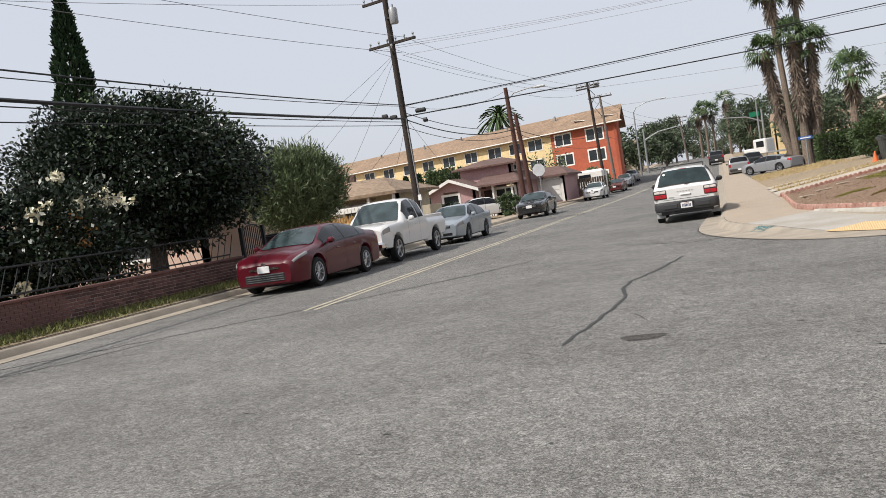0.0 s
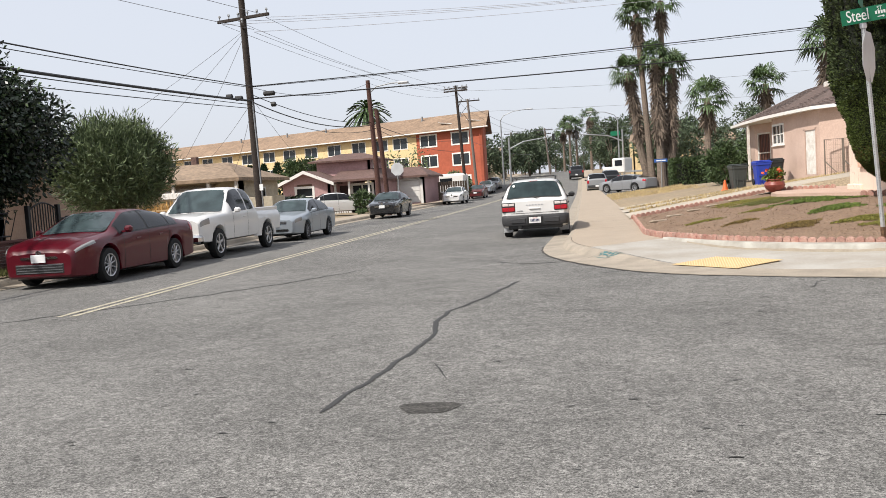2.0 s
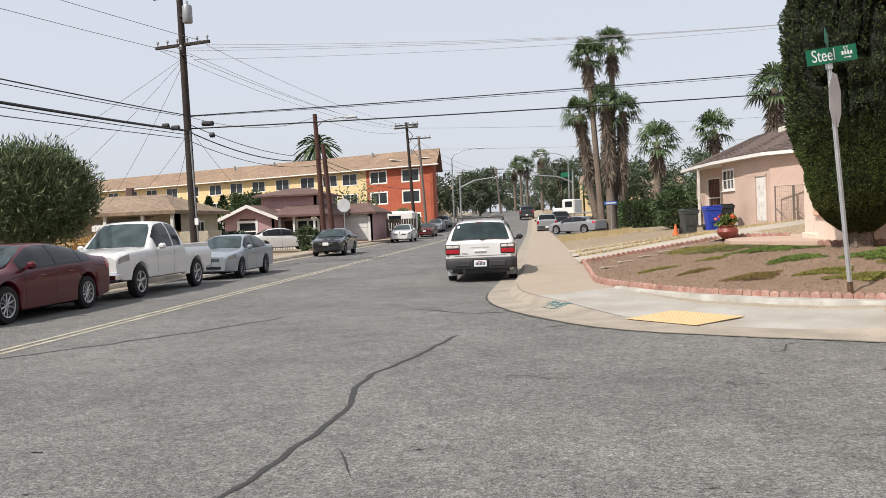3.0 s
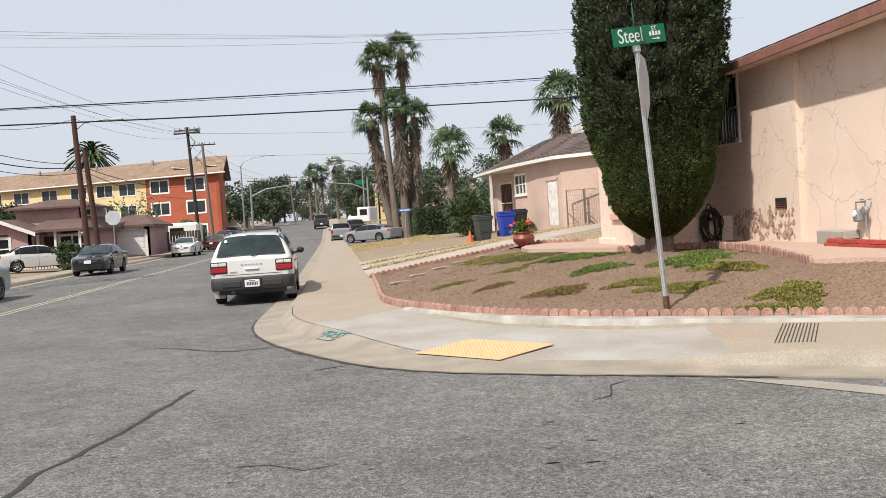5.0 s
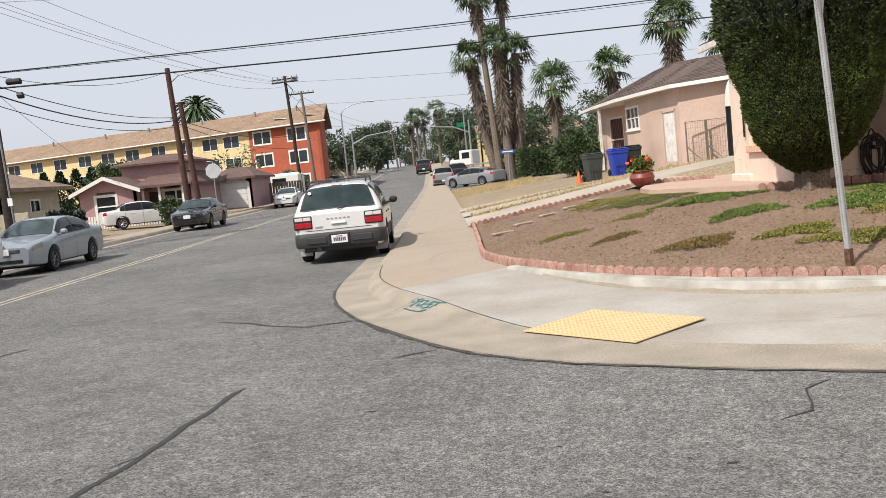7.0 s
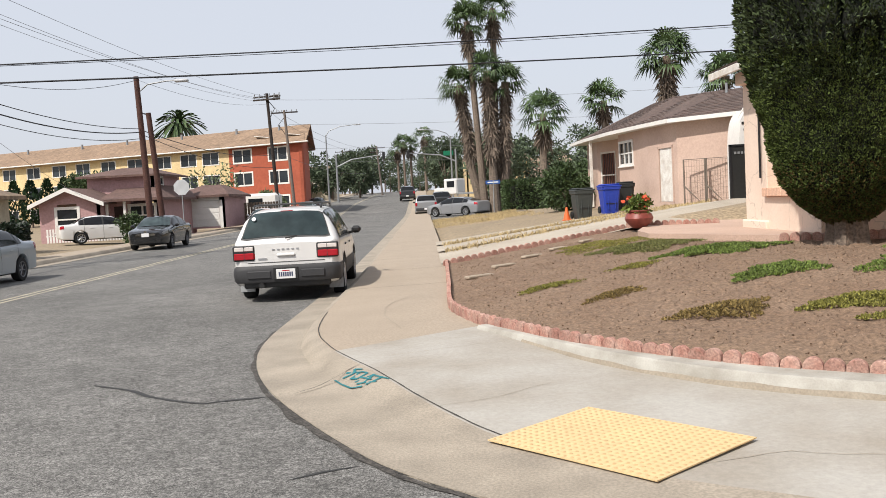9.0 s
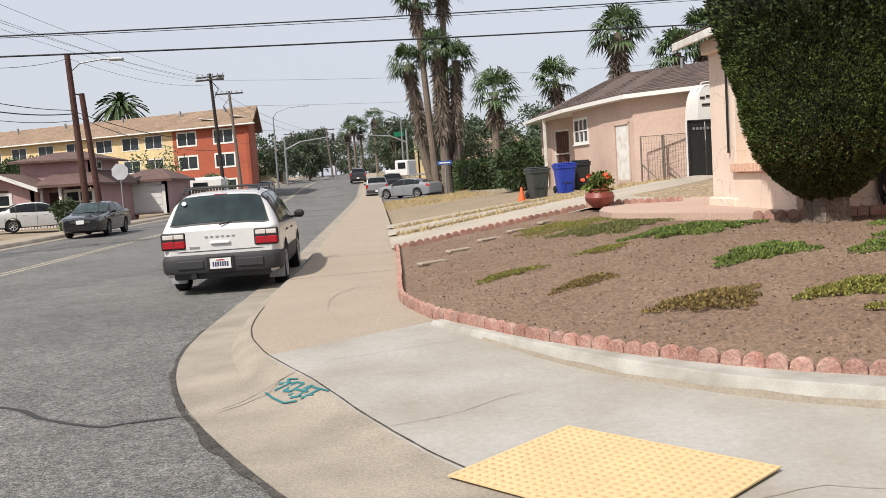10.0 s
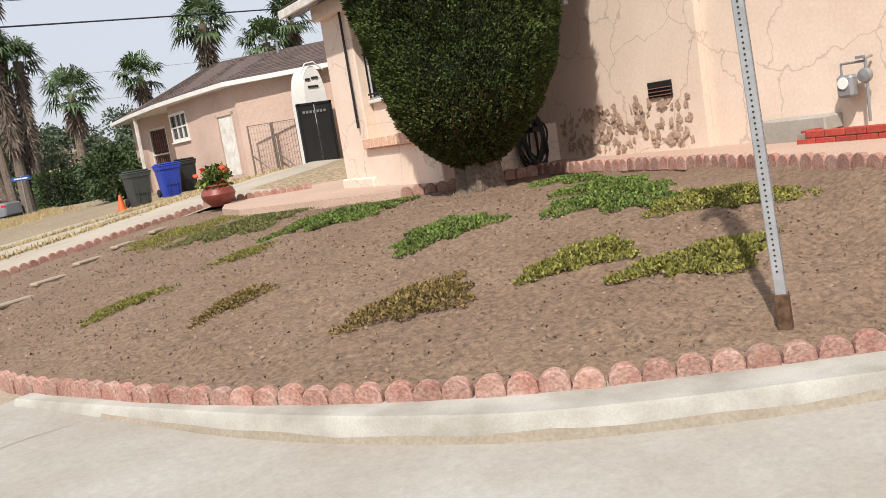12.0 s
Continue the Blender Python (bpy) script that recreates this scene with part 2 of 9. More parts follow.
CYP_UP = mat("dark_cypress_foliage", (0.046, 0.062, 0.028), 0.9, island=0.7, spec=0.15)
# near-black: the shade between leaves put into the colour of a solid core
CORE_SHADE = mat("foliage_core_shade", (0.007, 0.01, 0.004), 0.95, grain=0.5, scale=20)
CYP_BROWN = mat("cypress_browned", (0.1, 0.068, 0.028), 0.95, island=0.5, spec=0.15)
CYP_L = mat("tall_cypress_foliage", (0.023, 0.045, 0.021), 0.9, island=0.5, spec=0.15)
FLOWER = mat("cream_blossom", (0.696, 0.661, 0.505), 0.7, island=0.2)
FLOWER_O = mat("coral_blossom", (0.696, 0.113, 0.052), 0.6, island=0.25)
FLOWER_P = mat("pale_orange_blossom", (0.696, 0.365, 0.139), 0.7, island=0.2)
TERRA = mat("glazed_terracotta", (0.235, 0.057, 0.044), 0.4, grain=0.15, scale=14, stain=0.3, stain_scale=4)
BIN_BLUE = mat("blue_plastic", (0.017, 0.044, 0.331), 0.45, grain=0.06, scale=12)
BIN_GREY = mat("charcoal_plastic", (0.039, 0.044, 0.041), 0.5, grain=0.1, scale=12)
BIN_BLACK = mat("black_plastic", (0.016, 0.017, 0.017), 0.45, grain=0.1, scale=12)
ORANGE = mat("orange_plastic", (0.652, 0.122, 0.026), 0.5)
RUBBER = mat("tyre_rubber", (0.009, 0.009, 0.009), 0.9, grain=0.2, scale=30)
RIM = mat("alloy_rim", (0.479, 0.479, 0.487), 0.35, metal=0.8)
RIM_DARK = mat("steel_rim", (0.191, 0.191, 0.2), 0.45, metal=0.7)
GLASS = mat("car_glass", (0.009, 0.01, 0.012), 0.08, spec=0.35)
GLASS_REAR = mat("tinted_rear_glass", (0.03, 0.048, 0.05), 0.08, spec=0.4, stain=0.8, stain_scale=3.0, col2=(0.01, 0.017, 0.019))
GLASS_WS = mat("windscreen", (0.052, 0.074, 0.078), 0.08, spec=0.4, stain=0.7, stain_scale=2.2, col2=(0.017, 0.024, 0.026))
WINDOW = mat("window_pane", (0.026, 0.032, 0.037), 0.12, spec=0.35, vary=0.5)
CHROME = mat("chrome", (0.652, 0.652, 0.661), 0.15, metal=1.0)
TRIM_BLACK = mat("black_trim", (0.017, 0.017, 0.017), 0.5)
CLAD = mat("grey_cladding", (0.03, 0.03, 0.032), 0.65, grain=0.08, scale=30)
TAIL_RED = mat("red_lens", (0.365, 0.005, 0.014), 0.2, coat=0.5)
TAIL_CLEAR = mat("clear_lens", (0.626, 0.574, 0.539), 0.2, coat=0.5)
HEADLAMP = mat("headlamp_lens", (0.24, 0.24, 0.235), 0.10, spec=0.6, coat=0.6)
AMBER = mat("amber_lens", (0.566, 0.209, 0.035), 0.25)
PLATE = mat("number_plate", (0.679, 0.679, 0.67), 0.5)
PLATE_INK = mat("plate_ink", (0.044, 0.052, 0.104), 0.6)
PAINT_WHITE = mat("white_car_paint", (0.661, 0.652, 0.635), 0.3, coat=0.6, stain=0.1, stain_scale=2)
PAINT_RED = mat("dark_red_car_paint", (0.074, 0.003, 0.009), 0.30, coat=0.35, spec=0.3)
PAINT_SILVER = mat("silver_blue_car_paint", (0.313, 0.348, 0.383), 0.3, metal=0.4, coat=0.6)
PAINT_BLACK = mat("black_car_paint", (0.014, 0.015, 0.017), 0.25, coat=0.8)
PAINT_GREY = mat("grey_car_paint", (0.27, 0.275, 0.285), 0.3, metal=0.3, coat=0.7)
PAINT_DKRED = mat("maroon_car_paint", (0.087, 0.017, 0.017), 0.35, coat=0.6)
LINE_Y = mat("yellow_road_paint", (0.44, 0.40, 0.29), 0.85, grain=0.25, scale=25, stain=0.8, stain_scale=3.0, col2=(0.22, 0.20, 0.165), rugged=0.8)
LINE_W = mat("worn_white_road_paint", (0.452, 0.444, 0.418), 0.85, grain=0.2, scale=25, stain=0.6, stain_scale=3.0, col2=(0.226, 0.217, 0.209))
WOOD_FENCE = mat("weathered_fence", (0.104, 0.074, 0.052), 0.9, grain=0.3, scale=12, vary=0.3)
PICKET = mat("tan_picket", (0.409, 0.278, 0.139), 0.85, grain=0.2, scale=14, vary=0.25)
TEAL = mat("teal_spray_paint", (0.017, 0.148, 0.165), 0.8)
CHAIN = mat("grey_mesh_wire", (0.174, 0.144, 0.117), 0.7, metal=0.2)
HOSE = mat("black_hose", (0.01, 0.01, 0.01), 0.6)
DOOR_DARK = mat("dark_door", (0.048, 0.026, 0.022), 0.7)


# ---- mesh helpers ----
class Shape:
    """Gathers vertices and faces of one mesh."""

    def __init__(self):
        self.v, self.f, self.mi = [], [], []

    def add(self, verts, faces, m=None, mi=0):
        o = len(self.v)
        self.v += [tuple(m @ Vector(p)) for p in verts] if m is not None else [tuple(p) for p in verts]
        self.f += [tuple(o + i for i in f) for f in faces]
        self.mi += [mi] * len(faces)
        return self

    def box(self, x0, y0, z0, x1, y1, z1, m=None, b=0.0, mi=0):
        """A box between two corners; b chamfers its edges."""
        c, s = Vector(((x0 + x1) / 2, (y0 + y1) / 2, (z0 + z1) / 2)), ((x1 - x0) / 2, (y1 - y0) / 2, (z1 - z0) / 2)
        if b <= 0:
            vs = [c + Vector((i * s[0], j * s[1], k * s[2])) for i in (-1, 1) for j in (-1, 1) for k in (-1, 1)]
            return self.add(vs, [(0, 1, 3, 2), (4, 6, 7, 5), (0, 4, 5, 1), (2, 3, 7, 6), (0, 2, 6, 4), (1, 5, 7, 3)], m, mi)
        b = min(b, 0.45 * min(abs(v) * 2 for v in s))
        idx, vs = {}, []
        for i in (-1, 1):
            for j in (-1, 1):
                for k in (-1, 1):
                    for ax in range(3):
                        p = [i * (s[0] - b), j * (s[1] - b), k * (s[2] - b)]
                        p[ax] = (i, j, k)[ax] * s[ax]
                        idx[i, j, k, ax] = len(vs)
                        vs.append(c + Vector(p))
        fs = []
        for ax in range(3):
            o1, o2 = [a for a in range(3) if a != ax]
            for sg in (-1, 1):
                loop = []
                for p, q in ((-1, -1), (1, -1), (1, 1), (-1, 1)):
                    key = [0, 0, 0]
                    key[ax], key[o1], key[o2] = sg, p, q
                    loop.append(idx[(*key, ax)])
                fs.append(tuple(loop))
            for p in (-1, 1):
                for q in (-1, 1):
                    a, bb = [0, 0, 0], [0, 0, 0]
                    a[o1], a[o2], a[ax] = p, q, -1
                    bb[o1], bb[o2], bb[ax] = p, q, 1
                    fs.append((idx[(*a, o1)], idx[(*a, o2)], idx[(*bb, o2)], idx[(*bb, o1)]))
        for i in (-1, 1):
            for j in (-1, 1):
                for k in (-1, 1):
                    fs.append((idx[i, j, k, 0], idx[i, j, k, 1], idx[i, j, k, 2]))
        return self.add(vs, fs, m, mi)

    def tube(self, pts, r, n=8, mi=0, cap=True, m=None):
        """A round bar along points; r may be one radius or one per point."""
        pts = [Vector(p) for p in pts]
        rs = list(r) if hasattr(r, "__len__") else [r] * len(pts)
        vs, fs = [], []
        side = None
        for i, p in enumerate(pts):
            d = (pts[min(i + 1, len(pts) - 1)] - pts[max(i - 1, 0)]).normalized()
            if side is None:
                side = d.orthogonal().normalized()
            side = (side - d * side.dot(d)).normalized()
            up = d.cross(side)
            for k in range(n):
                a = 2 * math.pi * k / n
                vs.append(p + (side * math.cos(a) + up * math.sin(a)) * rs[i])
        for i in range(len(pts) - 1):
            for k in range(n):
                fs.append((i * n + k, i * n + (k + 1) % n, (i + 1) * n + (k + 1) % n, (i + 1) * n + k))
        if cap:
            fs += [tuple(range(n))[::-1], tuple((len(pts) - 1) * n + k for k in range(n))]
        return self.add(vs, fs, m, mi)

    def lathe(self, prof, n=24, m=None, mi=0):
        """Turns a profile of (radius, height) round z."""
        vs, fs = [], []
        for r, z in prof:
            for k in range(n):
                a = 2 * math.pi * k / n
                vs.append((r * math.cos(a), r * math.sin(a), z))
        for i in range(len(prof) - 1):
            for k in range(n):
                fs.append((i * n + k, i * n + (k + 1) % n, (i + 1) * n + (k + 1) % n, (i + 1) * n + k))
        return self.add(vs, fs, m, mi)

    def prism(self, poly, z0, z1, m=None, mi=0):
        n = len(poly)
        vs = [(x, y, z0) for x, y in poly] + [(x, y, z1) for x, y in poly]
        fs = [tuple(range(n))[::-1], tuple(range(n, 2 * n))] + [(i, (i + 1) % n, n + (i + 1) % n, n + i) for i in range(n)]
        return self.add(vs, fs, m, mi)

    def grid(self, rows, mi=0, close=False):
        """A sheet through rows of points."""
        n = len(rows[0])
        o = len(self.v)
        for r in rows:
            self.v += [tuple(p) for p in r]
        for i in range(len(rows) - 1):
            for k in range(n if close else n - 1):
                self.f.append((o + i * n + k, o + i * n + (k + 1) % n, o + (i + 1) * n + (k + 1) % n, o + (i + 1) * n + k))
                self.mi.append(mi)
        return self

    def mesh(self, name, mats, smooth=False, normals=True, auto=None):
        me = bpy.data.meshes.new(name)
        me.from_pydata(self.v, [], self.f)
        for m in mats if isinstance(mats, (list, tuple)) else [mats]:
            me.materials.append(m)
        if isinstance(mats, (list, tuple)) and len(mats) > 1:
            me.polygons.foreach_set("material_index", self.mi)
        if normals:
            bm = bmesh.new()
            bm.from_mesh(me)
            bmesh.ops.recalc_face_normals(bm, faces=bm.faces)
            bm.to_mesh(me)
            bm.free()
        if smooth:
            me.polygons.foreach_set("use_smooth", [True] * len(me.polygons))
            if auto:
                me.set_sharp_from_angle(angle=radians(auto))
        return me


def part(name, shape, material, parent=None, label="", smooth=False, auto=35, normals=True):
    """Links a Shape as one mesh object, under a thing or a part."""
    me = shape if isinstance(shape, bpy.types.Mesh) else shape.mesh(name, material, smooth, normals, auto)
    ob = new(name, me)
    if parent is not None:
        ob.parent = parent
    return tagged(ob, label)


def thing(name, label, category, m=None, group="", kind=""):
    """An Empty that carries a thing's parts."""
    e = new(name)
    e.empty_display_size = 0.2
    if m is not None:
        e.matrix_basis = m
    return tagged(e, label, category, group, kind)


def single(name, shape, material, label, category, m=None, group="", kind="", smooth=False, auto=35, normals=True):
    ob = part(name, shape, material, None, "", smooth, auto, normals)
    if m is not None:
        ob.matrix_basis = m
    return tagged(ob, label, category, group, kind)


def lerp(a, b, t):
    return a + (b - a) * t


def step(a, b, t):
    t = min(1.0, max(0.0, (t - a) / (b - a)))
    return t * t * (3 - 2 * t)


def along(keys, t):
    """Straight-line reading of a table of (t, value)."""
    if t <= keys[0][0]:
        return keys[0][1]
    for (a, va), (b, vb) in zip(keys, keys[1:]):
        if t <= b:
            return lerp(va, vb, (t - a) / (b - a))
    return keys[-1][1]


def smooth_along(keys, t):
    """Reading of a table of (t, value) by a curve that never overshoots its stations."""
    n = len(keys)
    if t <= keys[0][0]:
        return keys[0][1]
    if t >= keys[-1][0]:
        return keys[-1][1]
    i = max(k for k in range(n - 1) if keys[k][0] <= t)
    slope = [(keys[k + 1][1] - keys[k][1]) / (keys[k + 1][0] - keys[k][0]) for k in range(n - 1)]

    def tangent(k):
        if k == 0 or k == n - 1:
            return slope[0 if k == 0 else -1]
        a, b = slope[k - 1], slope[k]
        return 0.0 if a * b <= 0 else 2 * a * b / (a + b)
    h = keys[i + 1][0] - keys[i][0]
    u = (t - keys[i][0]) / h
    return ((2 * u ** 3 - 3 * u * u + 1) * keys[i][1] + (u ** 3 - 2 * u * u + u) * h * tangent(i)
            + (3 * u * u - 2 * u ** 3) * keys[i + 1][1] + (u ** 3 - u * u) * h * tangent(i + 1))


# ---- lie of the land ----
RISE = [(35, 0), (58, 0.0), (82, 0.08), (110, 1.35), (160, 2.7), (230, 3.6), (320, 3.6), (420, 0.0)]


def street_z(y):
    return along(RISE, y)


EDGE = [(3.33, 75), (3.33, 21.4), (3.25, 17), (3.2, 15.0), (3.24, 14.2), (3.41, 13.4), (3.62, 12.75), (3.89, 12.18), (4.18, 11.6), (4.51, 11.09),
        (4.78, 10.72), (5.07, 10.38), (5.43, 10.02), (6.0, 9.6), (6.51, 9.25), (8.6, 7.86), (18, 1.6)]


def to_edge(x, y):
    """How far a point lies from the front edge of the corner lot."""
    best = 1e9
    for (ax, ay), (bx, by) in zip(EDGE, EDGE[1:]):
        dx, dy = bx - ax, by - ay
        t = max(0.0, min(1.0, ((x - ax) * dx + (y - ay) * dy) / (dx * dx + dy * dy)))
        best = min(best, math.hypot(x - ax - t * dx, y - ay - t * dy))
    return best


WALK_EDGE = [(9.6, 13.1), (8.84, 10.75), (8.6, 9.9), (18, 3.6)]


def bank(x, y):
    """The soil banks up to the edge of the walk beside the house."""
    best = 1e9
    for (ax, ay), (bx, by) in zip(WALK_EDGE, WALK_EDGE[1:]):
        dx, dy = bx - ax, by - ay
        t = max(0.0, min(1.0, ((x - ax) * dx + (y - ay) * dy) / (dx * dx + dy * dy)))
        best = min(best, math.hypot(x - ax - t * dx, y - ay - t * dy))
    return 0.67 - 0.33 * best


def yard_z(x, y):
    return max(0.2 + 0.122 * min(to_edge(x, y), 3.5), bank(x, y))


def drive_z(x, y):
    s = lerp(0.125, 0.083, step(24, 34, y))
    fade = 1 - step(53, 60, y)          # the ground falls to the mouth of a side road
    return street_z(y) + 0.02 + 0.15 * fade + s * fade * min(max(x - 3.25, 0), 8.0)


def left_z(x, y):
    return street_z(y) + 0.15 + 0.09 * (1 - step(37, 43, y)) * min(max(-9.8 - x, 0), 3.0)


# ---- ground, road and pavements ----
def setting(name, shape, material, label, category, smooth=False, normals=True):
    return single(name, shape, material, label, category, None, "", "structure", smooth, 40, normals)


def spread(near, far, n, p):
    return [near + (far - near) * (i / n) ** p for i in range(n + 1)]


xs = sorted(set([-v for v in spread(0, 2500, 30, 3.2)] + spread(0, 2500, 30, 3.2) + [-9.9, 3.3, 6, 9, 12]))
ys = sorted(set([-v for v in spread(8, 1500, 16, 3)] + [v for v in range(-8, 120, 4)] + spread(120, 4500, 24, 3)))


def under_z(x, y):
    """The broad ground sheet: a little below the road, and up to the lots on both sides."""
    z = street_z(y)
    if y < 24:
        return z - 0.12 if x < 3 or x > -9.6 else z
    if x > 3.3:
        return drive_z(x, y) - 0.03
    if x < -10.0:
        return left_z(x, y) - 0.03
    return z - 0.12


g = Shape()
g.grid([[(x, y, under_z(x, y)) for x in xs] for y in ys])
setting("ground", g, DRY, "dry bare earth and parched grass round the street", "ground")

# asphalt: the street and the crossing at the corner, in one sheet
road_y = sorted(set([20.0] + spread(-60, 35, 20, 1) + spread(35, 330, 40, 1.4)))
r = Shape()
r.grid([[(x, y, street_z(y)) for x in (-9.75, -7, -5.2, -2.5, 0, 1.35)] for y in road_y if y >= 20])
r.grid([[(x, y, 0.0) for x in (-60, -9.75, -5.2, 0, 1.35, 3.2, 6.0, 9, 14, 22, 60)] for y in (-60, -40, -20, -8, 0, 5, 8, 10, 14, 20)])
setting("road", r, ASPHALT, "worn grey asphalt street with fine aggregate and cracks", "road", normals=False)


def ribbon(pts, w, z=0.004, wob=0.0, seed=1):
    """A flat strip along points on the road, of uneven width."""
    rnd = random.Random(seed)
    dense = []
    for (a, b) in zip(pts, pts[1:]):
        n = max(2, int(math.dist(a, b) / 0.12))
        dense += [(lerp(a[0], b[0], i / n), lerp(a[1], b[1], i / n)) for i in range(n)]
    dense.append(pts[-1])
    rows, phase = [], rnd.uniform(0, 9)
    for i, p in enumerate(dense):
        q0, q1 = dense[max(i - 1, 0)], dense[min(i + 1, len(dense) - 1)]
        d = Vector((q1[0] - q0[0], q1[1] - q0[1])).normalized()
        nrm = Vector((-d.y, d.x))
        j = wob * (noise.noise((i * 0.35, phase, 0)) * 1.6)
        wd = w * (0.75 + 0.5 * rnd.random())
        if i in (0, len(dense) - 1):
            wd *= 0.25
        rows.append([(p[0] + nrm.x * (j + s * wd / 2), p[1] + nrm.y * (j + s * wd / 2), street_z(p[1]) + z) for s in (-1, 1)])
    return Shape().grid(rows)


CRACKS = [
    ([(0.13, 0.85), (0.30, 2.2), (0.42, 3.6), (0.30, 4.6), (0.33, 5.3), (0.62, 6.45), (0.93, 8.12)], 0.050, 0.03),
    ([(-0.18, 11.77), (0.16, 11.51), (0.69, 10.99), (1.08, 10.74), (1.55, 10.88)], 0.045, 0.03),
    ([(0.62, 2.4), (0.74, 2.1), (0.84, 1.8)], 0.013, 0.03),
    ([(-9.5, 2.2), (-6.8, 5.0), (-4.5, 7.5), (-3.0, 9.6), (-2.2, 11.2)], 0.05, 0.06),
    ([(-8.6, 1.6), (-7.5, 2.9), (-6.9, 4.6)], 0.04, 0.05),
    ([(4.97, 6.75), (4.74, 6.59), (4.58, 6.17), (4.38, 6.04)], 0.016, 0.03),
    ([(2.08, 8.68), (2.26, 8.78), (2.47, 8.87)], 0.030, 0.02),
    ([(0.49, 6.35), (0.70, 6.62)], 0.014, 0.02),
    ([(1.58, 5.09), (1.89, 5.03), (2.14, 4.85), (2.39, 4.91)], 0.012, 0.04),
]
for i, (pts, w, wob) in enumerate(CRACKS):
    setting("road_crack", ribbon(pts, w, 0.004, wob, i + 3), TAR, "dark tar-filled crack in the asphalt", "road crack", normals=False)
rnd = random.Random(5)
blot = Shape()
for k in range(520):
    x, y = rnd.uniform(-8, 6), rnd.uniform(-4, 9)
    if x > 2.2 and y > 6.2 or abs(x) < 0.1:
        continue
    L, W, a = rnd.uniform(0.02, 0.05) if k % 3 else rnd.uniform(0.05, 0.11), rnd.uniform(0.004, 0.009), rnd.uniform(-0.5, 0.5)
    blot.add([(x + L * math.cos(a + t) * 0.5, y + (W * math.sin(t)) + 0.1 * L * math.sin(3 * t + k), 0.0035) for t in [i * math.pi / 4 for i in range(8)]], [tuple(range(8))])
tagged(setting("asphalt_scars", blot, TAR, "small dark scars and pits in the asphalt", "road scars", normals=False), kind="stuff")
patch = Shape()
patch.add([(0.87 + 0.20 * math.cos(a) * (1 + 0.18 * math.sin(3 * a)), 0.93 + 0.17 * math.sin(a) * (1 + 0.2 * math.cos(2 * a)), 0.004) for a in [i * math.pi / 10 for i in range(20)]], [tuple(range(20))])
setting("oil_stain", patch, speckled("oil_dark_asphalt", (0.058, 0.055, 0.050), ((145, 0.5), (58, 0.4), (22, 0.3))), "dark oily patch on the asphalt", "road stain", normals=False)

# lane lines
for dx in (-0.11, 0.11):
    s = Shape()
    s.grid([[(-5.24 + dx - 0.05, y, street_z(y) + 0.005), (-5.24 + dx + 0.05, y, street_z(y) + 0.005)] for y in spread(6.3, 200, 60, 1.3)])
    setting("centre_line", s, LINE_Y, "worn double yellow centre line painted on the street", "road marking", normals=False)

# kerb, gutter, pavement and ramp of the corner, from the far street round to the side street
ROUND = [  # road edge, kerb foot, kerb top with height, back of pavement with height
    ((1.20, 160), (1.55, 160), (1.70, 160, 0.15), (3.36, 160, 0.17)),
    ((1.20, 110), (1.55, 110), (1.70, 110, 0.15), (3.36, 110, 0.17)),
    ((1.20, 75), (1.55, 75), (1.70, 75, 0.15), (3.36, 75, 0.17)),
    ((1.20, 50), (1.55, 50), (1.70, 50, 0.15), (3.36, 50, 0.17)),
    ((1.20, 30), (1.55, 30), (1.70, 30, 0.15), (3.36, 30, 0.17)),
    ((1.20, 22), (1.55, 22), (1.70, 22, 0.15), (3.36, 22, 0.17)),
    ((1.12, 18), (1.50, 18), (1.66, 18, 0.15), (3.31, 18, 0.17)),
    ((1.05, 15.5), (1.44, 15.5), (1.60, 15.5, 0.15), (3.26, 15.8, 0.17)),
    ((1.03, 14.0), (1.45, 14.1), (1.62, 14.1, 0.15), (3.26, 14.6, 0.17)),
    ((1.12, 12.8), (1.55, 13.0), (1.72, 13.1, 0.15), (3.36, 13.85, 0.17)),
    ((1.38, 11.6), (1.82, 11.95), (2.0, 12.1, 0.14), (3.52, 13.08, 0.165)),
    ((1.80, 10.45), (2.24, 10.95), (2.42, 11.2, 0.11), (3.76, 12.35, 0.15)),
    ((2.4, 9.2), (2.75, 9.85), (2.88, 10.1, 0.065), (4.02, 11.65, 0.11)),
    ((2.78, 8.6), (3.05, 9.15), (3.25, 9.35, 0.035), (4.28, 11.15, 0.085)),
    ((3.2, 8.15), (3.5, 8.62), (3.6, 8.8, 0.03), (4.6, 10.62, 0.08)),
    ((3.7, 7.75), (3.95, 8.2), (4.07, 8.32, 0.03), (5.08, 9.98, 0.08)),
    ((4.6, 7.2), (4.85, 7.6), (4.95, 7.72, 0.03), (5.6, 9.53, 0.08)),
    ((5.3, 6.83), (5.55, 7.2), (5.62, 7.3, 0.06), (6.15, 9.15, 0.09)),
    ((5.95, 6.45), (6.2, 6.83), (6.26, 6.93, 0.12), (6.75, 8.75, 0.13)),
    ((6.6, 6.05), (6.85, 6.42), (6.93, 6.55, 0.15), (7.4, 8.32, 0.16)),
    ((9.0, 4.4), (9.2, 4.75), (9.3, 4.9, 0.15), (9.8, 6.75, 0.17)),
    ((18, -1.6), (18.2, -1.2), (18.3, -1.1, 0.15), (18.8, 0.9, 0.17)),
]


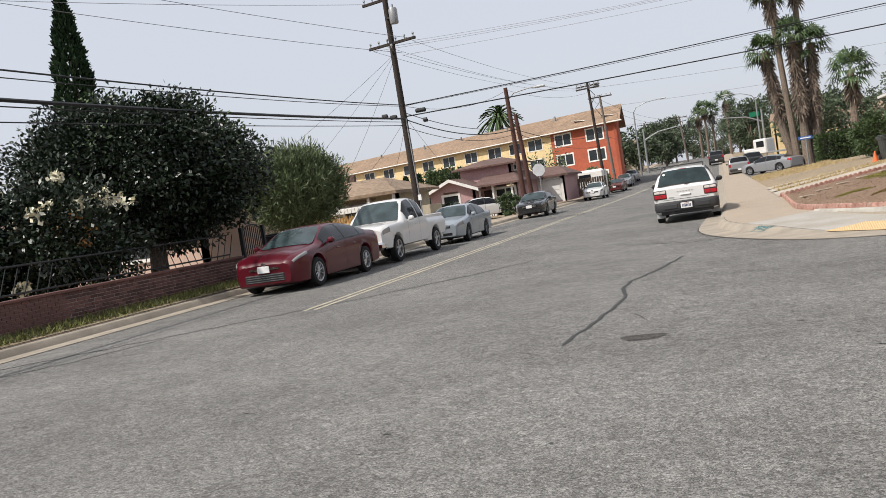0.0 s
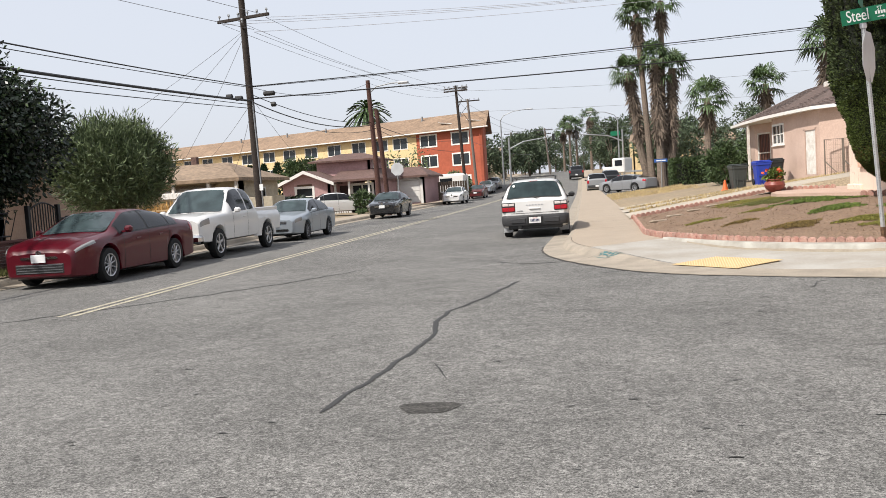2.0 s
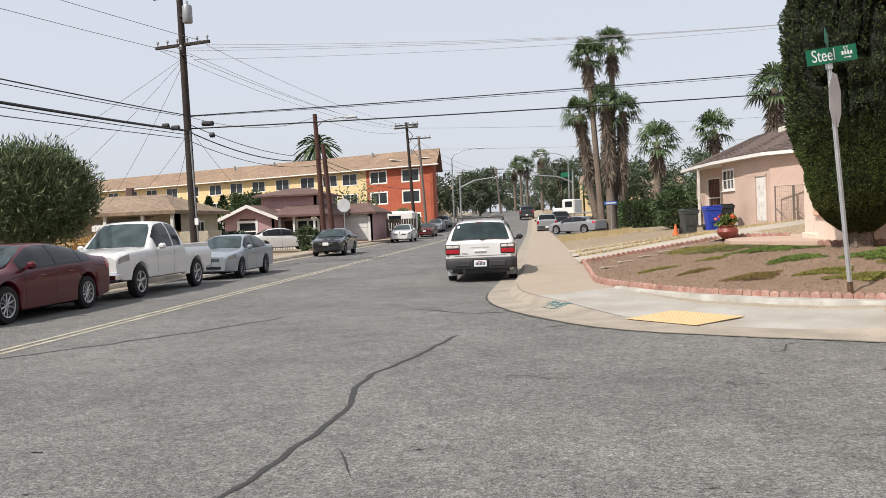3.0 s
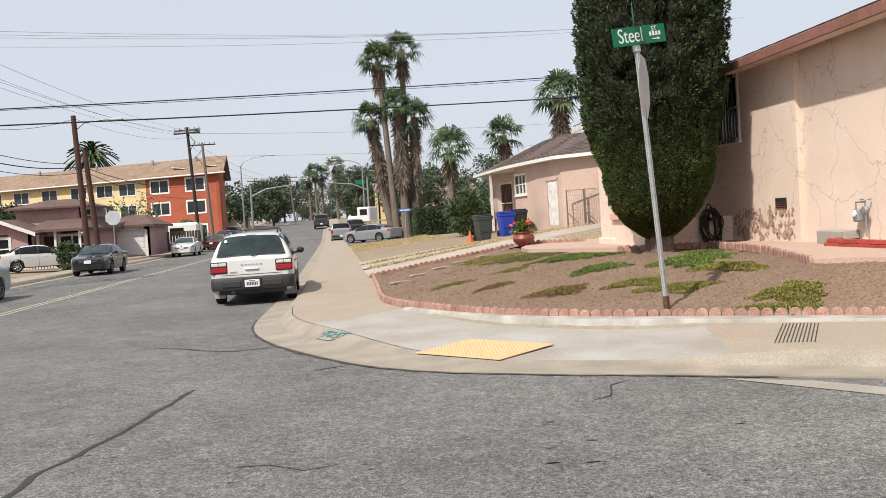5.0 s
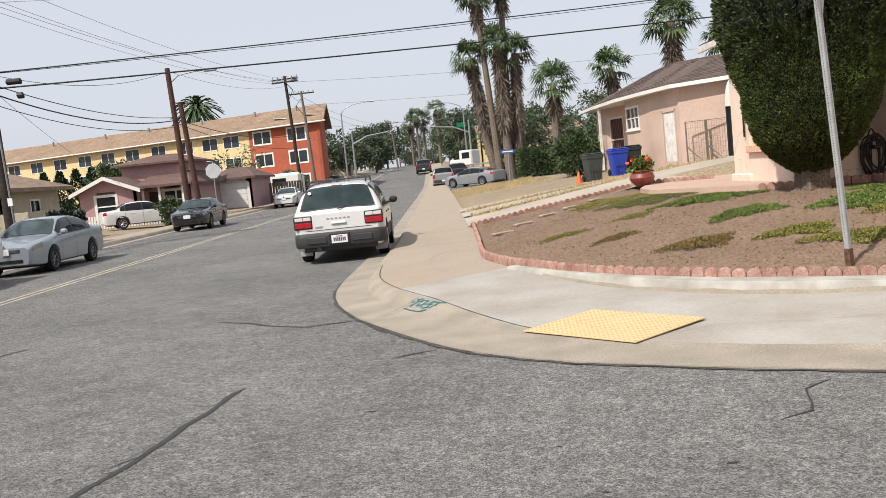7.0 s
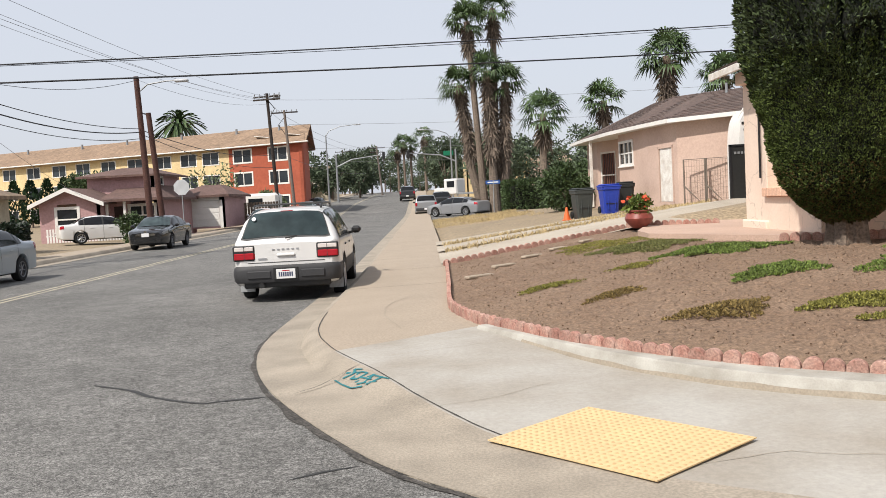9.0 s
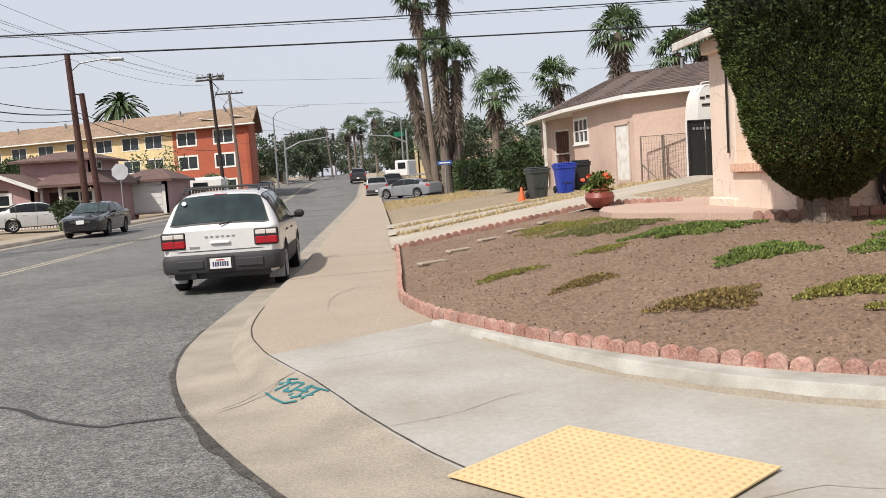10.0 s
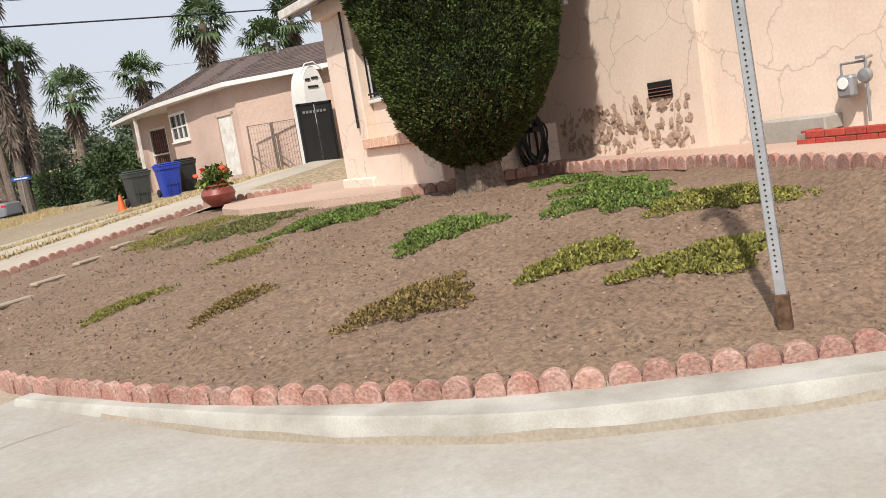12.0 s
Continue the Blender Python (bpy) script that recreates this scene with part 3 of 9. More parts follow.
def fine(rows, n=4):
    """Smooths the outline between its stations."""
    out = []
    for i in range(len(rows) - 1):
        p0, p1, p2, p3 = (np.array(rows[min(max(k, 0), len(rows) - 1)], float) for k in (i - 1, i, i + 1, i + 2))
        far = abs(p1 - p2).max() > 4
        for k in range(n):
            t = k / n
            out.append(tuple(lerp(p1, p2, t)) if far else tuple(0.5 * ((2 * p1) + (p2 - p0) * t + (2 * p0 - 5 * p1 + 4 * p2 - p3) * t * t + (3 * p1 - p0 - 3 * p2 + p3) * t ** 3)))
    out.append(tuple(rows[-1]))
    return out


flat = fine([(a[0], a[1], b[0], b[1], *c, *d) for a, b, c, d in ROUND])
gut, walk_old, walk_new = Shape(), Shape(), Shape()
grow, orow, nrow = [], [], []
for q in flat:
    a, b, c, d = q[0:2], q[2:4], q[4:7], q[7:10]
    z = street_z(a[1])
    grow.append([(a[0], a[1], z - 0.05), (a[0], a[1], z + 0.012), (b[0], b[1], z + 0.02), (lerp(b[0], c[0], 0.45), lerp(b[1], c[1], 0.45), z + max(0.024, c[2] - 0.03)), (c[0], c[1], z + c[2])])
    row = [(lerp(c[0], d[0], t), lerp(c[1], d[1], t), z + lerp(c[2], d[2], t)) for t in (0, 0.25, 0.5, 0.75, 1)]
    (orow if c[1] > 12.3 or c[0] > 6.15 else nrow).append(row)
    if c[1] > 12.3:
        last_old = row
gut.grid(grow)
setting("gutter_and_kerb", gut, CONC_DIRTY, "weathered concrete gutter and kerb curving round the street corner", "kerb", smooth=True)
first = [r for r in orow if r[0][1] > 12.3]
second = [r for r in orow if r[0][1] <= 12.3]
walk_old.grid(first + [nrow[0]])
setting("pavement", walk_old, CONC, "tan concrete pavement along the street", "pavement", smooth=True)
walk_new.grid(nrow)
setting("kerb_ramp", walk_new, CONC_NEW, "pale grey concrete kerb ramp at the street corner", "kerb ramp", smooth=True)
walk_side = Shape().grid([nrow[-1]] + second)
setting("side_pavement", walk_side, CONC, "tan concrete pavement along the side street", "pavement", smooth=True)
# joint lines across the pavement
for y in (17.9, 21.2, 24.5, 28, 32, 36, 41):
    j = Shape().grid([[(1.66, y - 0.15, street_z(y) + 0.1545), (3.27, y, street_z(y) + 0.1745)], [(1.66, y - 0.135, street_z(y) + 0.1545), (3.27, y + 0.015, street_z(y) + 0.1745)]])
    setting("pavement_joint", j, SEAM, "narrow dark joint across the pavement", "joint", normals=False)
# dirt seam where asphalt meets concrete
setting("gutter_seam", ribbon([(q[0] - 0.02, q[1] - 0.03) for q in flat if q[1] < 15 and q[0] < 6.2], 0.045, 0.007, 0.02, 4), SEAM, "dark crumbled seam between asphalt and concrete gutter", "seam", normals=False)
setting("gutter_seam", ribbon([(1.68, 10.75), (1.98, 10.0), (2.3, 9.42), (2.72, 8.75), (3.1, 8.3)], 0.13, 0.0065, 0.03, 14), SEAM, "broad crumbled strip of old tar along the gutter", "seam", normals=False)
cut = ribbon([(1.80, 10.83), (1.937, 10.965), (2.123, 11.281), (2.30, 11.47)], 0.011, 0.0, 0.0, 3)
cut.v = [(x, y, along([(1.75, 0.02), (2.0, 0.035), (2.12, 0.06), (2.22, 0.10), (2.32, 0.127)], x) + 0.006) for x, y, z in cut.v]
setting("kerb_joint", cut, SEAM, "thin joint across the kerb", "joint", normals=False)
thin = ribbon([(q[4] + 0.015, q[5] + 0.02) for q in flat if 8.2 < q[5] < 15.5], 0.012, 0.0, 0.004, 6)
thin.v = [(x, y, along([(8.2, 0.034), (9.35, 0.039), (10.1, 0.069), (11.2, 0.114), (12.1, 0.144), (13.1, 0.155), (16, 0.155)], y)) for x, y, z in thin.v]
setting("ramp_joint", thin, SEAM, "thin joint line along the top of the kerb", "joint", normals=False)
ground_tree = BVHTree.FromPolygons(gut.v + walk_old.v + walk_new.v + walk_side.v, [tuple(i + o for i in f) for sh_, o in ((gut, 0), (walk_old, len(gut.v)), (walk_new, len(gut.v) + len(walk_old.v)), (walk_side, len(gut.v) + len(walk_old.v) + len(walk_new.v))) for f in sh_.f])


def on_ground(x, y, h=0.004):
    """The point of the concrete under a place in plan, lifted by h."""
    hit = ground_tree.ray_cast(Vector((x, y, 2.0)), Vector((0, 0, -1)))[0]
    return (x, y, (hit.z if hit else 0.0) + h)


score = ribbon([(2.92, 16.2), (2.66, 16.12), (2.47, 15.75), (2.36, 15.1), (2.38, 14.4), (2.48, 13.8), (2.63, 13.15)], 0.010, 0.0, 0.01, 8)
score.v = [on_ground(x, y) for x, y, z in score.v]
setting("score_line", score, CONC_FOOT, "faint curved line scored in the pavement", "score line", normals=False)
for pts_ in ([(2.45, 11.75), (3.0, 11.9), (3.7, 12.1)], [(3.9, 8.35), (4.9, 8.5), (6.2, 8.05)], [(2.9, 10.0), (3.4, 10.15), (3.9, 10.5)]):
    hair = ribbon(pts_, 0.0045, 0.0, 0.04, 15)
    hair.v = [on_ground(x, y) for x, y, z in hair.v]
    setting("hairline_crack", hair, CONC_FOOT, "hairline crack in the concrete ramp", "crack", normals=False)
# grooved strip and pale cross gutter of the side street
groove = Shape()
for k in range(11):
    o = Vector((6.60 + 0.030 * k, 7.22 - 0.020 * k, 0))
    groove.grid([[on_ground(o.x + 0.80 * t, o.y + 1.28 * t), on_ground(o.x + 0.80 * t + 0.010, o.y + 1.28 * t - 0.007)] for t in [i / 6 for i in range(7)]])
setting("ramp_grooves", groove, SEAM, "fine grooves across the pavement at the ramp", "grooves", normals=False)
cg = Shape().grid([[(5.7, 6.45, 0.006), (6.3, 6.05, 0.006)], [(8.0, 3.2, 0.006), (8.7, 2.9, 0.006)], [(12, -2.4, 0.006), (12.8, -2.6, 0.006)]])
setting("cross_gutter", cg, CONC_NEW, "pale concrete cross gutter in the side street", "gutter", normals=False)

# raised kerb behind the ramp
foot = fine([(3.41, 12.85, 0.16), (3.72, 12.22, 0.15), (4.02, 11.65, 0.11), (4.28, 11.15, 0.085), (4.6, 10.62, 0.08), (5.08, 9.98, 0.08), (5.6, 9.53, 0.08), (6.15, 9.15, 0.09), (6.75, 8.75, 0.13), (8.5, 7.58, 0.16), (18, 1.3, 0.17)])
rk = []
for i, p in enumerate(foot):
    a, b = foot[max(i - 1, 0)], foot[min(i + 1, len(foot) - 1)]
    d = Vector((b[0] - a[0], b[1] - a[1])).normalized()
    n = Vector((-d.y, d.x))
    rk.append([(p[0], p[1], p[2] - 0.02), (p[0] + n.x * 0.015, p[1] + n.y * 0.015, 0.185), (p[0] + n.x * 0.03, p[1] + n.y * 0.03, 0.2), (p[0] + n.x * 0.32, p[1] + n.y * 0.32, 0.205)])
setting("ramp_back_kerb", Shape().grid(rk), CONC_PALE, "low pale concrete kerb with dark stains behind the ramp", "kerb", smooth=True)

band = Shape().grid([[(p[0][0] - 0.004 * (p[3][0] - p[0][0]) / 0.3, p[0][1] - 0.004 * (p[3][1] - p[0][1]) / 0.3, p[0][2] + 0.015),
                      (p[1][0] - 0.006 * (p[3][0] - p[0][0]) / 0.3, p[1][1] - 0.006 * (p[3][1] - p[0][1]) / 0.3, lerp(p[0][2] + 0.02, 0.185, 0.42 + 0.16 * noise.noise((p[0][0] * 2.3, p[0][1] * 2.3, 0))))] for p in rk if p[0][2] < 0.125])
setting("kerb_stain", band, CONC_FOOT, "dark dirt line along the foot of the low kerb", "kerb stain", normals=False)

# tactile pad with rows of domes
pad = thing("tactile_pad", "yellow tactile paving pad with raised domes, set in the ramp", "tactile paving")
PA, PU, PV = Vector((3.25, 9.1, 0.040)), Vector((0.806, -0.908, 0.0)).normalized(), Vector((0.732, 0.55, 0.0)).normalized()
PU.z, PV.z = -0.004, 0.035
PLEN, PWID = 1.22, 0.914


def on_pad(u, v, h=0.0):
    return PA + PU * u + PV * v + Vector((0, 0, h))


s = Shape()
c = [on_pad(u, v, h) for h in (0.0, 0.008) for u, v in ((0, 0), (PLEN, 0), (PLEN, PWID), (0, PWID))]
s.add(c, [(0, 1, 2, 3), (4, 5, 6, 7), (0, 1, 5, 4), (1, 2, 6, 5), (2, 3, 7, 6), (3, 0, 4, 7)])
part("base", s, PAD, pad)
def dome_shape(s, o):
    six = [k * math.pi / 3 for k in range(6)]
    ring = [o + Vector((0.0135 * math.cos(a), 0.0135 * math.sin(a), 0)) for a in six]
    top = [o + Vector((0.006 * math.cos(a), 0.006 * math.sin(a), 0.005)) for a in six]
    return s.add(ring + top, [(k, (k + 1) % 6, 6 + (k + 1) % 6, 6 + k) for k in range(6)] + [(6, 7, 8, 9, 10, 11)])


dome_me = dome_shape(Shape(), Vector((0, 0, 0))).mesh("dome", PAD_DOME, normals=False)
rest = Shape()
for j in range(18):
    for i in range(24):
        o = on_pad(0.03 + i * 0.0504, 0.03 + j * 0.0502, 0.008)
        if j >= 6:
            part("dome", dome_me, None, pad).location = o
        else:
            dome_shape(rest, o)
tagged(part("dome_rest", rest, PAD_DOME, pad, normals=False), kind="stuff")

# spray-painted scrawl on the kerb: plain strokes
scrawl = Shape()
marks = [[(0.10, 0.30), (0.0, 0.25), (0.11, 0.16), (0.01, 0.04)], [(-0.03, 0.13), (0.15, 0.22)], [(0.17, 0.05), (0.15, 0.24), (0.26, 0.26), (0.27, 0.08), (0.15, 0.06)], [(0.30, 0.02), (0.38, 0.28), (0.45, 0.03)],
         [(0.28, 0.12), (0.47, 0.15)], [(0.52, 0.02), (0.54, 0.27)], [(0.42, 0.25), (0.66, 0.28)], [(-0.08, -0.02), (0.12, -0.07), (0.36, -0.09), (0.50, -0.02)], [(0.36, 0.0), (0.58, 0.14)]]
for k, (a, b) in enumerate([pair for m_ in marks for pair in zip(m_, m_[1:])]):
    d = Vector((b[0] - a[0], b[1] - a[1])).normalized()
    n = Vector((-d.y, d.x)) * 0.017
    quad = []
    for u, v in ((a[0] - n.x, a[1] - n.y), (a[0] + n.x, a[1] + n.y), (b[0] + n.x, b[1] + n.y), (b[0] - n.x, b[1] - n.y)):
        # u runs along the kerb towards the ramp, v up its slope
        quad.append(on_ground(2.13 + u * 0.46 + v * 0.50, 11.22 - u * 0.74 + v * 0.42, 0.007))
    scrawl.add(quad, [(0, 1, 2, 3)])
setting("spray_scrawl", scrawl, TEAL, "teal sprayed scrawl on the concrete kerb", "graffiti", normals=False)

# soil of the corner lot


def front_side(x, y):
    """True behind the front edge of the lot."""
    best, side = 1e9, 1.0
    for (ax, ay), (bx_, by) in zip(EDGE, EDGE[1:]):
        dx, dy = bx_ - ax, by - ay
        t = max(0.0, min(1.0, ((x - ax) * dx + (y - ay) * dy) / (dx * dx + dy * dy)))
        d = math.hypot(x - ax - t * dx, y - ay - t * dy)
        if d < best:
            best, side = d, dx * (y - ay) - dy * (x - ax)
    return side > 0


gxs = list(np.arange(3.1, 10.2, 0.05)) + list(np.arange(10.2, 18.01, 0.3))
gys = list(np.arange(1.5, 7.0, 0.3)) + list(np.arange(7.0, 17.0, 0.05)) + list(np.arange(17.0, 23.6, 0.12))
GX, GY = np.meshgrid(gxs, gys)
best, inside = np.full(GX.shape, 1e9), np.zeros(GX.shape, bool)
for (ax_, ay), (bx_, by) in zip(EDGE, EDGE[1:]):
    dx, dy = bx_ - ax_, by - ay
    tt = np.clip(((GX - ax_) * dx + (GY - ay) * dy) / (dx * dx + dy * dy), 0, 1)
    dd = np.hypot(GX - ax_ - tt * dx, GY - ay - tt * dy)
    nearer = dd < best
    best = np.where(nearer, dd, best)
    inside = np.where(nearer, dx * (GY - ay) - dy * (GX - ax_) > 0, inside)
vs, fs = [], []
for j, y in enumerate(gys):
    for i, x in enumerate(gxs):
        lump = abs(noise.noise((x * 5.2, y * 5.2, 3))) + 0.6 * abs(noise.noise((x * 10.5, y * 10.5, 9)))
        h = max(0.195 + 0.122 * min(best[j, i], 3.5), bank(x, y) if x > 6.5 else 0.0) if inside[j, i] else 0.06
        h += min(1.0, best[j, i] * 3) * (0.016 * noise.noise((x * 1.7, y * 1.7, 0)) + 0.046 * lump - 0.018)
        vs.append((x, y, h))
nx = len(gxs)
for j in range(len(gys) - 1):
    for i in range(nx - 1):
        if gys[j] < 21.4 + (gxs[i] - 3.33) * 0.30 and (inside[j, i] or inside[j + 1, i + 1] or inside[j, i + 1] or inside[j + 1, i]):
            fs.append((j * nx + i, j * nx + i + 1, (j + 1) * nx + i + 1, (j + 1) * nx + i))
s = Shape()
s.v, s.f, s.mi = vs, fs, [0] * len(fs)
setting("front_yard", s, DIRT, "bare dry brown soil of the corner front yard", "yard", smooth=True, normals=False)

# concrete pad round the house
HPAD = [(7.75, 22.7), (7.0, 20.4), (6.9, 19.2), (7.6, 17.9), (8.3, 16.75), (9.0, 16.45), (10.0, 16.2), (9.85, 14.6), (9.6, 13.1), (8.84, 10.75), (8.6, 9.9), (18, 3.6), (18, 27), (11.5, 25)]
hp = Shape()
hp.prism(HPAD, 0.40, 0.722)
setting("house_pad", hp, PAVE, "pinkish concrete walk and porch apron round the house", "paving")

# driveways: two concrete strips with parched grass between
for k, (o, w) in enumerate(((0.0, 3.2), (3.7, 2.3), (6.6, 1.9))):
    rows = []
    for t in [i / 24 for i in range(25)]:
        x = lerp(3.22, 13.0 if k == 0 else 11.0, t)
        yb = 21.75 + o * 1.0 + 0.30 * (x - 3.3) + (0.045 * (x - 3.3) ** 2 if k == 0 else 0.10 * max(x - 3.3, 0.0) ** 1.3 + k * 0.15)
        rows.append([(x, yb, drive_z(x, yb) + 0.02), (x, yb + w, drive_z(x, yb + w) + 0.02)])
    setting("driveway", Shape().grid(rows), CONC_DRIVE, "worn pale concrete driveway strip leading up from the street", "driveway", smooth=True)

# sloping concrete between the house pad and the driveway
rows = []
for i in range(25):
    x = lerp(6.6, 13.0, i / 24)
    ya = along([(6.6, 22.2), (7.3, 22.42), (7.75, 22.5), (11.5, 24.8), (13.0, 25.3)], x)
    yb = 21.75 + 0.30 * (x - 3.3) + 0.045 * (x - 3.3) ** 2 + 0.05
    za, zb = along([(6.6, 0.57), (7.3, 0.68), (7.75, 0.728), (13, 0.728)], x), drive_z(x, yb) + 0.026
    rows.append([(x, lerp(ya, yb, t), lerp(za, zb, t)) for t in (0, 0.33, 0.67, 1)])
setting("drive_apron", Shape().grid(rows), CONC_DRIVE, "pale concrete apron sloping from the house walk to the driveway", "driveway", smooth=True)

# mouth of the side road past the hedge
setting("side_road", Shape().grid([[(x, y, drive_z(x, y) + 0.012) for x in (3.34, 6, 10, 20, 45)] for y in (60.5, 63, 66, 69, 72, 77)]), ASPHALT, "worn asphalt mouth of a side road", "road", normals=False)

# far side of the street: kerb and pavement
k1, k2 = Shape(), Shape()
ky = spread(-30, 200, 60, 1.2)
k1.grid([[(-9.35, y, street_z(y) + 0.01), (-9.75, y, street_z(y) + 0.02), (-9.82, y, street_z(y) + 0.13), (-9.85, y, street_z(y) + 0.15), (-10.0, y, street_z(y) + 0.15)] for y in ky])
setting("far_kerb", k1, CONC_DIRTY, "pale concrete kerb on the far side of the street", "kerb", smooth=True)
k2.grid([[(-10.0, y, street_z(y) + 0.152), (-10.0 - (0.001 if y < 13 else 1.1), y, street_z(y) + 0.17)] for y in ky])
setting("far_pavement", k2, CONC, "tan concrete pavement on the far side of the street", "pavement", smooth=True)
lot = Shape()
lot.grid([[(x, y, left_z(x, y) + 0.012) for x in (-10.0, -10.7, -11.5, -13, -16, -22, -40)] for y in (-10, 0, 5, 10, 15, 20, 23, 26)])
setting("far_lot", lot, DRY, "dry earth of the lots across the street", "ground", smooth=True)


# ---- buildings ----
def frame_of(a, b):
    """The pose of a wall that runs from a to b in plan: local x along it, local y to its inside (to the left of a to b)."""
    d = Vector((b[0] - a[0], b[1] - a[1], 0)).normalized()
    n = Vector((-d.y, d.x, 0))
    return Matrix(((d.x, n.x, 0, a[0]), (d.y, n.y, 0, a[1]), (0, 0, 1, 0), (0, 0, 0, 1)))


def wall(parent, a, b, z0, z1, material, columns=(), th=0.2, name="wall", label=""):
    """A wall with thickness; columns: (u0, u1, ((z0, z1), ...)) of openings that go through it."""
    L = math.dist(a, b)
    m = frame_of(a, b)
    us = sorted({0.0, L} | {u for c in columns for u in c[:2]})
    zs = sorted({z0, z1} | {z for c in columns for h in c[2] for z in h})

    def solid(i, j):
        if not (0 <= i < len(us) - 1 and 0 <= j < len(zs) - 1):
            return False
        u, z = (us[i] + us[i + 1]) / 2, (zs[j] + zs[j + 1]) / 2
        return not any(c[0] < u < c[1] and any(h[0] < z < h[1] for h in c[2]) for c in columns)

    nz = len(zs)
    s = Shape()
    s.add([(u, v, z) for v in (0, th) for u in us for z in zs], [], m)
    k = lambda i, j, back: back * len(us) * nz + i * nz + j
    for i in range(len(us) - 1):
        for j in range(nz - 1):
            if not solid(i, j):
                continue
            quads = [[(i, j, 0), (i + 1, j, 0), (i + 1, j + 1, 0), (i, j + 1, 0)], [(i, j, 1), (i, j + 1, 1), (i + 1, j + 1, 1), (i + 1, j, 1)]]
            for di, dj, p_, q_ in ((-1, 0, (i, j), (i, j + 1)), (1, 0, (i + 1, j + 1), (i + 1, j)), (0, -1, (i + 1, j), (i, j)), (0, 1, (i, j + 1), (i + 1, j + 1))):
                if not solid(i + di, j + dj):
                    quads.append([(*p_, 0), (*q_, 0), (*q_, 1), (*p_, 1)])
            for q in quads:
                s.f.append(tuple(k(*c) for c in q))
                s.mi.append(0)
    return part(name, s, material, parent, label)


def window(parent, a, b, u0, u1, z0, z1, frame_mat=None, bars=(1, 0), fw=0.07, name="window", sill=True, pane_mat=None):
    """A window in an opening of the wall from a to b: frame, panes, bars and sill."""
    m = frame_of(a, b)
    fm = frame_mat or WHITE
    s = Shape()
    s.box(u0 - fw, -0.03, z0 - fw, u0, 0.08, z1 + fw, m).box(u1, -0.03, z0 - fw, u1 + fw, 0.08, z1 + fw, m)
    s.box(u0, -0.03, z1, u1, 0.08, z1 + fw, m).box(u0, -0.03, z0 - fw, u1, 0.08, z0, m)
    w = part(name, s, fm, parent, "")
    nx, nz = bars
    for i in range(nx):
        uu = lerp(u0, u1, (i + 1) / (nx + 1))
        part("mullion", Shape().box(uu - fw * 0.3, -0.012, z0, uu + fw * 0.3, 0.06, z1, m), fm, w)
    for i in range(nz):
        zz = lerp(z0, z1, (i + 1) / (nz + 1))
        part("glazing_bar", Shape().box(u0, -0.01, zz - fw * 0.25, u1, 0.055, zz + fw * 0.25, m), fm, w)
    for i in range(nx + 1):
        part("pane", Shape().box(lerp(u0, u1, i / (nx + 1)), 0.035, z0, lerp(u0, u1, (i + 1) / (nx + 1)), 0.05, z1, m), pane_mat or WINDOW, w)
    if sill:
        part("sill", Shape().box(u0 - fw * 1.5, -0.07, z0 - fw - 0.05, u1 + fw * 1.5, 0.02, z0 - fw, m, 0.008), fm, w)
    return w


def slab_roof(parent, poly_low, poly_high, th, material, name="roof", label=""):
    """A roof plane through four corners, with thickness."""
    s = Shape()
    c = [Vector(p) for p in (*poly_low, *poly_high)]
    s.add(c + [p - Vector((0, 0, th)) for p in c], [(0, 1, 2, 3), (4, 7, 6, 5), (0, 4, 5, 1), (1, 5, 6, 2), (2, 6, 7, 3), (3, 7, 4, 0)][:6])
    return part(name, s, material, parent, label)


def shingles(parent, p0, p1, q1, q0, nu, nv, material):
    """Courses of shingles laid over a roof plane from eave p0-p1 to ridge q0-q1, joined as one covering."""
    p0, p1, q0, q1 = (Vector(p) for p in (p0, p1, q0, q1))
    n = (p1 - p0).cross(q0 - p0).normalized()
    if n.z < 0:
        n = -n
    s = Shape()
    rnd = random.Random(nu * 7 + nv)
    for j in range(nv):
        t0, t1 = j / nv, min(1.0, (j + 1.15) / nv)
        for i in range(nu):
            a = (i + (0.5 if j % 2 else 0)) / nu
            b = min(1.0, a + 0.97 / nu)
            if a >= 1:
                continue
            lo0, lo1 = p0.lerp(p1, a).lerp(q0.lerp(q1, a), t0), p0.lerp(p1, b).lerp(q0.lerp(q1, b), t0)
            hi0, hi1 = p0.lerp(p1, a).lerp(q0.lerp(q1, a), t1), p0.lerp(p1, b).lerp(q0.lerp(q1, b), t1)
            h = 0.016 + 0.008 * rnd.random()
            s.add([lo0, lo1, hi1, hi0, lo0 + n * h, lo1 + n * h, hi1 + n * 0.004, hi0 + n * 0.004], [(4, 5, 6, 7), (0, 1, 5, 4), (0, 4, 7, 3), (1, 2, 6, 5)])
    return tagged(part("shingles", s, material, parent, normals=False), kind="stuff")


